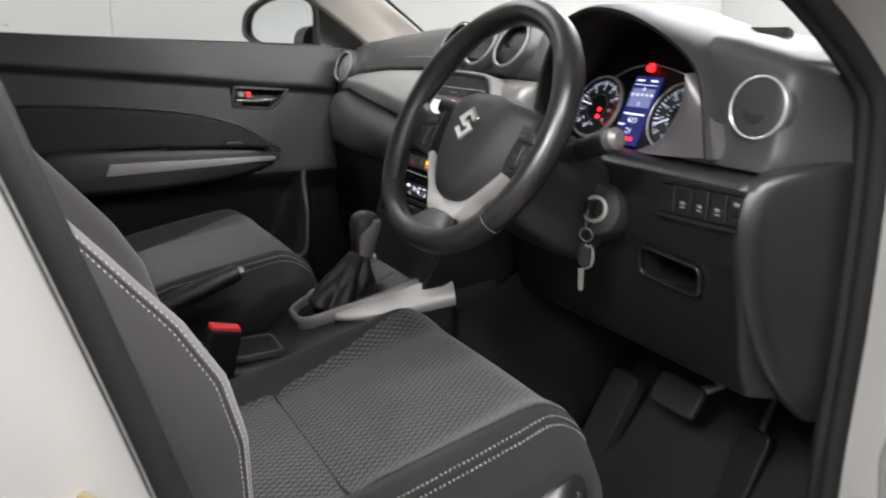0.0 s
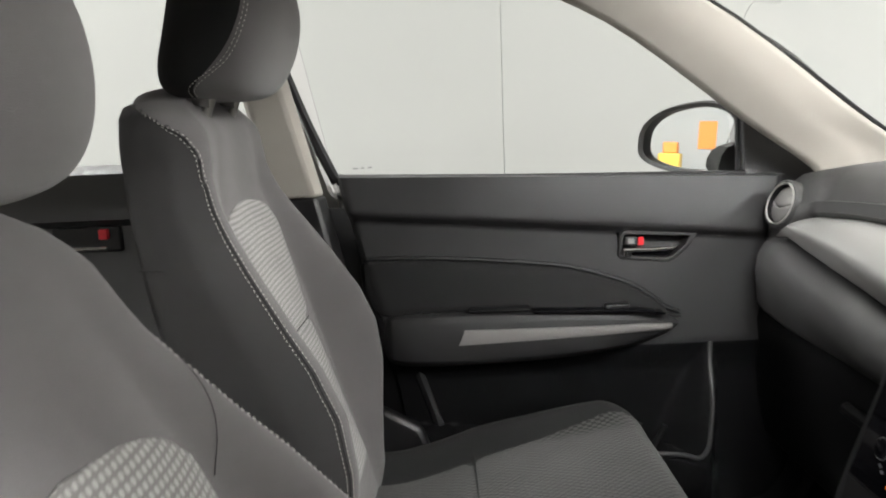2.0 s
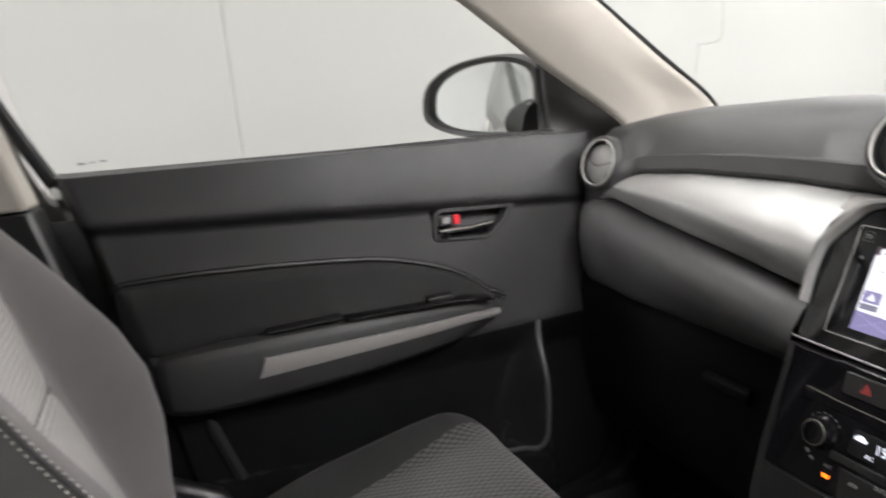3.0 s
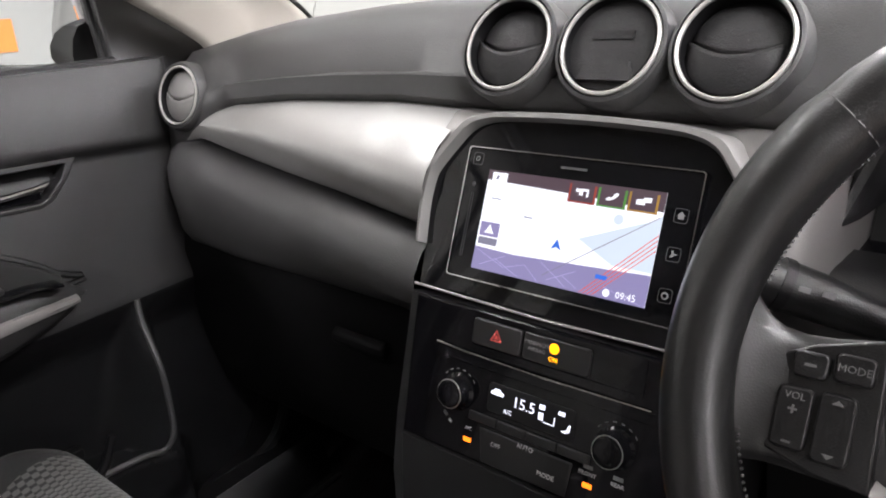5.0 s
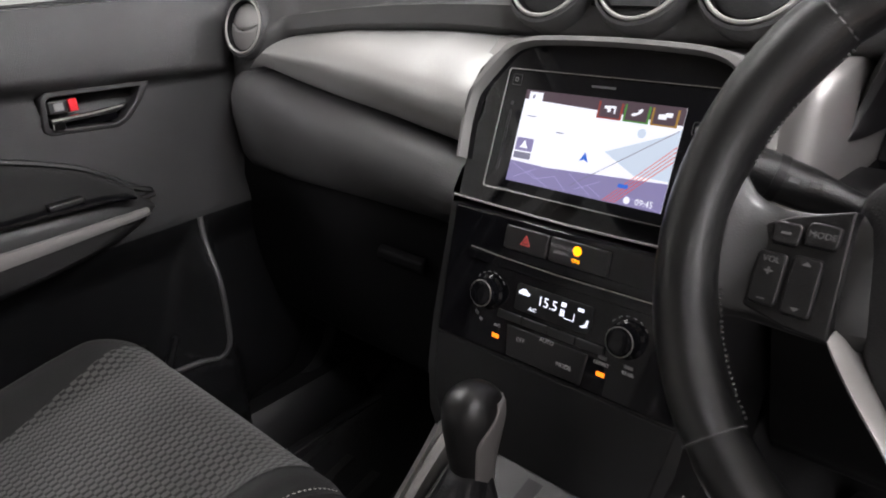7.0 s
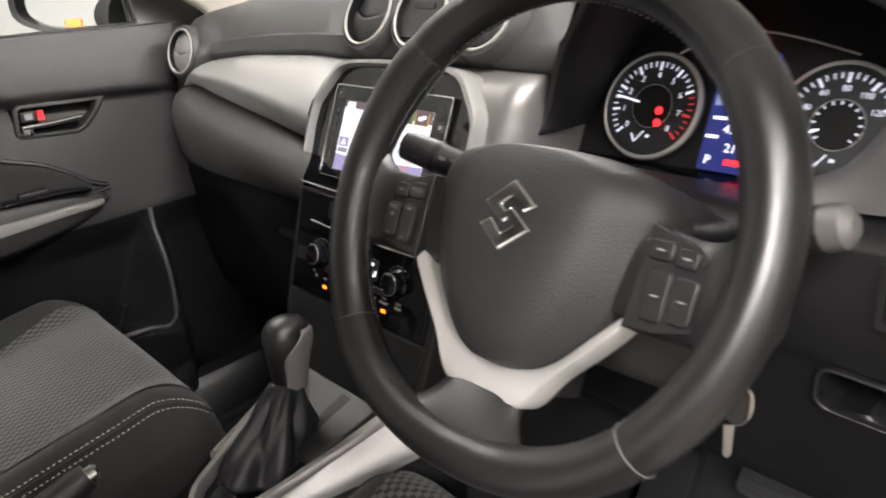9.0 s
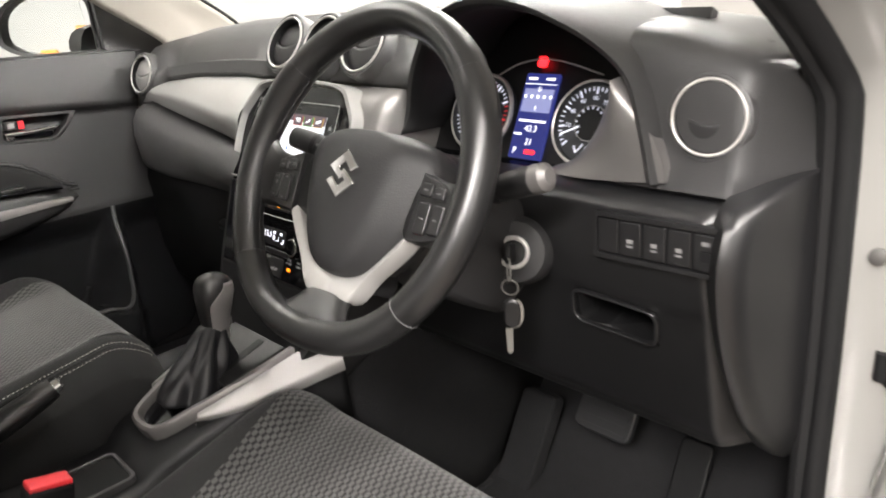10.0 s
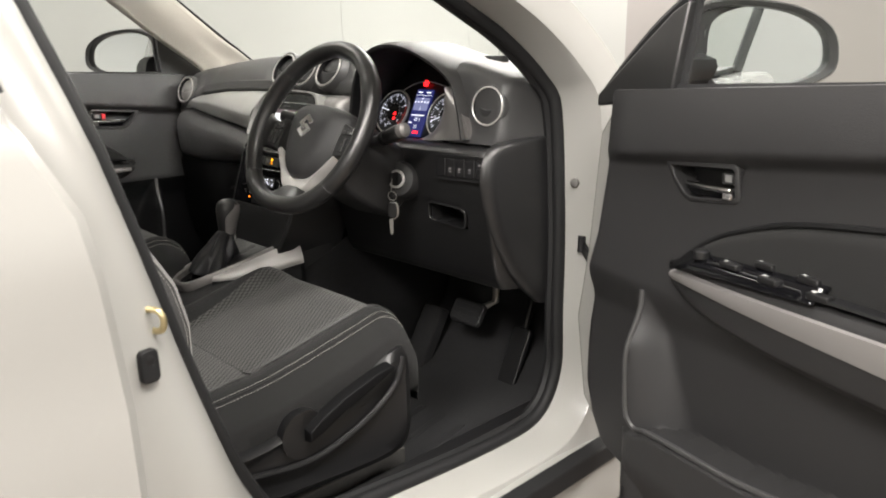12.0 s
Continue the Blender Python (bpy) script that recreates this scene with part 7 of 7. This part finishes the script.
    for c in crown:
        if c[0] - ext > 0.812:
            continue
        y = c[0] - ext
        q = wide * table(y, [(0.22, 0.56), (0.45, 0.57), (0.55, 0.60), (0.64, 0.65), (0.72, 0.72), (0.78, 0.79), (0.83, 0.82)])
        pinch = 0.006 * math.exp(-((y - 0.515) / 0.012) ** 2)
        rows.append([skin(q * (-1 + 2 * k / 24), c, 0.006 - pinch * 0.8 - 0.0035 * abs(-1 + 2 * k / 24) ** 6) for k in range(25)])
        uv.append([(c[2] * q * (-1 + 2 * k / 24), c[0]) for k in range(25)])
    part("cushion_insert", sheet(rows, uv=uv), RIBBED, cush, "grey ribbed knit insert", smooth=60)
    part("cross_seam", tube([skin(0.58 * (-1 + 2 * k / 12), min(crown, key=lambda c: abs(c[0] - ext - 0.515)), 0.001) for k in range(13)], 0.0018, 5), CLOTH_DARK, cush)
    for s in (1, -1):
        for q in (0.835, 0.87) if s > 0 else ():
            path = spline([skin(s * q, c, 0.0005) for c in crown if 0.26 < c[0] - ext < 0.812], 2)
            part("stitching", stitching(path, 0.0046, 0.0016, 0.00065), THREAD, cush, "pale double stitching", kind="stuff")
        part("seam", tube([skin(s * 0.852, c, 0.0005) for c in crown if 0.26 < c[0] - ext < 0.815], 0.0016, 5), CLOTH_DARK, cush)
    # ---- base, rails and side cover ----
    part("seat_base", loft([[W(x, y, z) for x, z in ((-0.2, 0.43), (0.2, 0.43), (0.19, 0.30), (-0.19, 0.30))] for y in (0.25, 0.5, 0.76 + ext)]), DEEP, seat, bevel=0.02)
    for x in (-0.19, 0.19):
        part("rail", box(W(x, 0.5, 0.275 - dz / 2), (0.05, 0.62, 0.05 + dz)), STEEL, seat, bevel=0.004)
    o = -inner
    cov = [(0.23, 0.50), (0.30, 0.475), (0.42, 0.455), (0.55, 0.475), (0.66, 0.508), (0.745, 0.545), (0.775, 0.535), (0.785, 0.45), (0.775, 0.35), (0.7, 0.33), (0.5, 0.345), (0.36, 0.36), (0.26, 0.39)]
    cov = [(p.x + ext * (p.x - 0.2) / 0.6, p.y) for p in spline([(a, b, 0) for a, b in cov], 3, closed=True)]
    side = part("side_cover", loft([[W(o * 0.225, a, b) for a, b in cov], [W(o * 0.262, a, b) for a, b in cov], [W(o * 0.272, 0.53 + (a - 0.53) * 0.93, 0.43 + (b - 0.43) * 0.84) for a, b in cov], [W(o * 0.266, 0.53 + (a - 0.53) * 0.86, 0.43 + (b - 0.43) * 0.66) for a, b in cov]]), HARD, seat, "black plastic side cover", smooth=45)
    part("recline_lever", loft([[W(o * x, a, b) for x, b in ((0.268, z0), (0.29, z0 + 0.004), (0.292, (z0 + z1) / 2), (0.29, z1 - 0.004), (0.268, z1))] for a, z0, z1 in ((0.535, 0.442, 0.468), (0.56, 0.45, 0.484), (0.61, 0.474, 0.507), (0.68, 0.5, 0.528), (0.715, 0.514, 0.534), (0.724, 0.52, 0.532))]), LOWER, side, "height lever", bevel=0.003, smooth=50)
    kn = face_frame(W(o * 0.268, 0.535, 0.455), (0, -o, 0), (0, 0, 1))
    kb = part("lever_hub", turned([(0.044, -0.004), (0.043, 0.02), (0.038, 0.027), (0.03, 0.0275), (0.0275, 0.0235), (0.023, 0.0235), (0.019, 0.029), (0.001, 0.03)], kn, 30), HARD, side)
    rim = spline([W(o * 0.268, 0.30, 0.455), W(o * 0.272, 0.42, 0.42), W(o * 0.275, 0.55, 0.405), W(o * 0.276, 0.66, 0.435), W(o * 0.274, 0.735, 0.48), W(o * 0.268, 0.762, 0.53)], 5)
    part("cover_rib", tube(rim, 0.006, 8), HARD, side)
    part("hinge_cover", loft([[W(o * x, y, z) for y, z in ((0.20, 0.44), (0.30, 0.42), (0.34, 0.47), (0.31, 0.56), (0.24, 0.60), (0.19, 0.54))] for x in (0.23, 0.262)]), HARD, seat, bevel=0.01)
    # ---- headrest ----
    hc = 1.19 + head_z
    hy = back_y - 0.03 + head_y
    shape = [(-0.098, 0.03, 0.014, -0.008), (-0.094, 0.08, 0.036, -0.006), (-0.08, 0.112, 0.05, -0.004), (-0.05, 0.13, 0.058, 0.002), (-0.01, 0.138, 0.062, 0.006), (0.03, 0.136, 0.06, 0.006), (0.07, 0.122, 0.05, 0.001), (0.09, 0.096, 0.034, -0.004), (0.098, 0.045, 0.014, -0.006)]

    def head_point(row, a, out=0.0):
        z, wx, wy, oy = row
        c, sn = math.cos(radians(a)), math.sin(radians(a))
        wy = wy * (1.06 if sn > 0 else 1.35 + 0.35 * smooth01(-z, 0.0, 0.08))
        return B((wx * 1.05 + out) * math.copysign(abs(c) ** 0.68, c), hy - 0.022 - z * tilt + oy + (wy + out) * math.copysign(abs(sn) ** 0.68, sn), hc + z)

    def edge(row):
        return table(row[0], [(-0.1, -22), (-0.06, 2), (-0.02, 16), (0.03, 22), (0.1, 22)])

    rings = []
    for row in shape:
        e = edge(row)
        rings.append([head_point(row, e + (180 - 2 * e) * k / 24) for k in range(24)] + [head_point(row, 180 - e + (180 + 2 * e) * k / 24) for k in range(24)])
    bm = loft(rings)
    bm.faces.ensure_lookup_table()
    for i in range(len(shape) - 1):
        for j in range(48):
            bm.faces[i * 48 + j].material_index = 1 if j >= 24 else 0
    head = part("headrest", bm, [CLOTH, VELVET], seat, "rounded charcoal cloth headrest with black sides", smooth=80, sub=2)
    for s in (1, -1):
        part("post", tube([B(s * 0.06, seat_front(1.12) - 0.014, 1.09), B(s * 0.06, (seat_front(1.12) + hy) / 2 - 0.02, 1.14), B(s * 0.06, hy - 0.01, hc - 0.06)], 0.0065, 10), STEEL, head)
        part("post_collar", tube([B(s * 0.06, seat_front(1.12) - 0.014, 1.118), B(s * 0.06, seat_front(1.12) - 0.008, 1.14)], [0.015, 0.012], 12), GREY, head)
        for off in (1.2, 5.2):
            path = [head_point(row, edge(row) + off if s > 0 else 180 - edge(row) - off, 0.0004) for row in shape[1:-1]]
            part("stitching", stitching(spline(path, 8), 0.0046, 0.0016, 0.00065), THREAD, head, "pale stitching", kind="stuff")
    return seat


build_seat(0.345, 0.0, 0.0, -1, "driver's seat in charcoal cloth with dotted knit inserts", 0.0, 0.182, 0.44, -0.038, 0.04, 1.0)
build_seat(-0.335, 0.0, 0.05, 1, "passenger seat in charcoal cloth with dotted knit inserts", -0.12, 0.098, 0.3, 0.056, 0.03, 0.87, 0.025, 0.024, 0.085, -0.12)
# ---------- pedals, mats and small things ----------
def build_pedals():
    at = face_frame((0.375, 1.183, 0.455), (1, 0, 0), (0, 0.55, 0.83))
    brake = thing("brake_pedal", (0.375, 1.2, 0.3), "worn black rubber brake pedal on a steel arm", "pedal", "pedals")
    pad = part("pad", prism(rounded(0.105, 0.062, 0.014), -0.012, 0.0, at, 0.002), MATRUB, brake, bevel=0.003)
    for k in range(4):
        part("rib", plate(at, 0, -0.021 + 0.014 * k, 0.085, 0.005, -0.0005, 0.0025), MATRUB, pad)
    part("arm", tube([at(0.03, 0.02, -0.012), at(0.05, 0.05, -0.03), V(0.42, 1.25, 0.6), V(0.42, 1.3, 0.75)], 0.009, 8), STEEL, brake)
    at = face_frame((0.50, 1.22, 0.36), (1, 0, 0), (0, 0.45, 0.88))
    gas = thing("accelerator_pedal", (0.5, 1.2, 0.25), "long black rubber accelerator pedal", "pedal", "pedals")
    part("pad", prism(rounded(0.055, 0.15, 0.012), -0.012, 0.0, at, 0.002), DEEP, gas, bevel=0.003)
    part("arm", tube([at(0, 0.06, -0.012), V(0.5, 1.34, 0.6), V(0.5, 1.38, 0.72)], 0.008, 8), DEEP, gas)
    at = face_frame((0.215, 1.17, 0.34), (1, 0, 0), (0, 0.5, 0.85))
    rest = thing("foot_rest", (0.2, 1.2, 0.25), "black plastic foot rest", "foot rest")
    part("pad", prism(rounded(0.075, 0.2, 0.012), -0.03, 0.0, at, 0.004), CARPET, rest, bevel=0.004)
    clip = thing("brake_switch", (0.42, 1.24, 0.56), "blue and white pedal switch plug under the dash", "plug")
    part("body", box((0.44, 1.235, 0.565), (0.02, 0.03, 0.024)), BLUE_TAG, clip, bevel=0.003)
    part("lead", tube(spline([V(0.45, 1.24, 0.56), V(0.49, 1.25, 0.54), V(0.52, 1.27, 0.57)], 5), 0.004, 6), STEEL, clip)
    br = thing("pedal_bracket", (0.36, 1.25, 0.6), "small steel pedal bracket", "bracket")
    part("bracket", box((0.345, 1.24, 0.592), (0.06, 0.03, 0.016)), STEEL, br, bevel=0.003)


def build_mat(x0, x1, y0, y1, label):
    rug = thing("floor_mat", ((x0 + x1) / 2, (y0 + y1) / 2, 0.25), label, "floor mat", "floor mats")
    at = face_frame(((x0 + x1) / 2, (y0 + y1) / 2, 0.262), (1, 0, 0), (0, 1, 0.02))
    w, h = x1 - x0, y1 - y0
    base = part("base", prism(rounded(w, h, 0.05), -0.006, 0.0, at, 0.002), MATRUB, rug, bevel=0.002)
    part("rim", ring_prism(rounded(w, h, 0.05), rounded(w - 0.024, h - 0.024, 0.04), -0.001, 0.007, at), MATRUB, rug, bevel=0.002)
    for k in range(6):
        part("ridge", plate(at, -w / 2 + 0.06 + (w - 0.12) * k / 5, -h * 0.12, 0.018, h * 0.55, -0.0005, 0.006, 12), MATRUB, base, bevel=0.002)


def build_small():
    tag = thing("belt_label", (0.02, 0.30, 0.56), "small white folded tag between the seats", "tag")
    part("tag", loft([[V(x, y, z) for y, z in ((0.33, 0.565), (0.345, 0.575), (0.35, 0.64), (0.335, 0.65))] for x in (-0.075, -0.07, -0.05, -0.045)]), WHITE, tag, bevel=0.004)
    mark = thing("window_etching", (-0.72, 0.21, 1.06), "tiny grey safety marks etched on the window", "marking")
    for k, w in enumerate((0.012, 0.006, 0.01)):
        part("mark", box((-0.7335, 0.2 + 0.014 * k, 1.072 + 0.0005 * k), (0.0004, w * 0.8, 0.003)), PRINT_DIM, mark)


build_pedals()
build_mat(0.17, 0.62, 0.70, 1.17, "black ridged rubber driver's floor mat")
build_mat(-0.62, -0.17, 0.62, 1.17, "black ridged rubber passenger floor mat")
build_small()
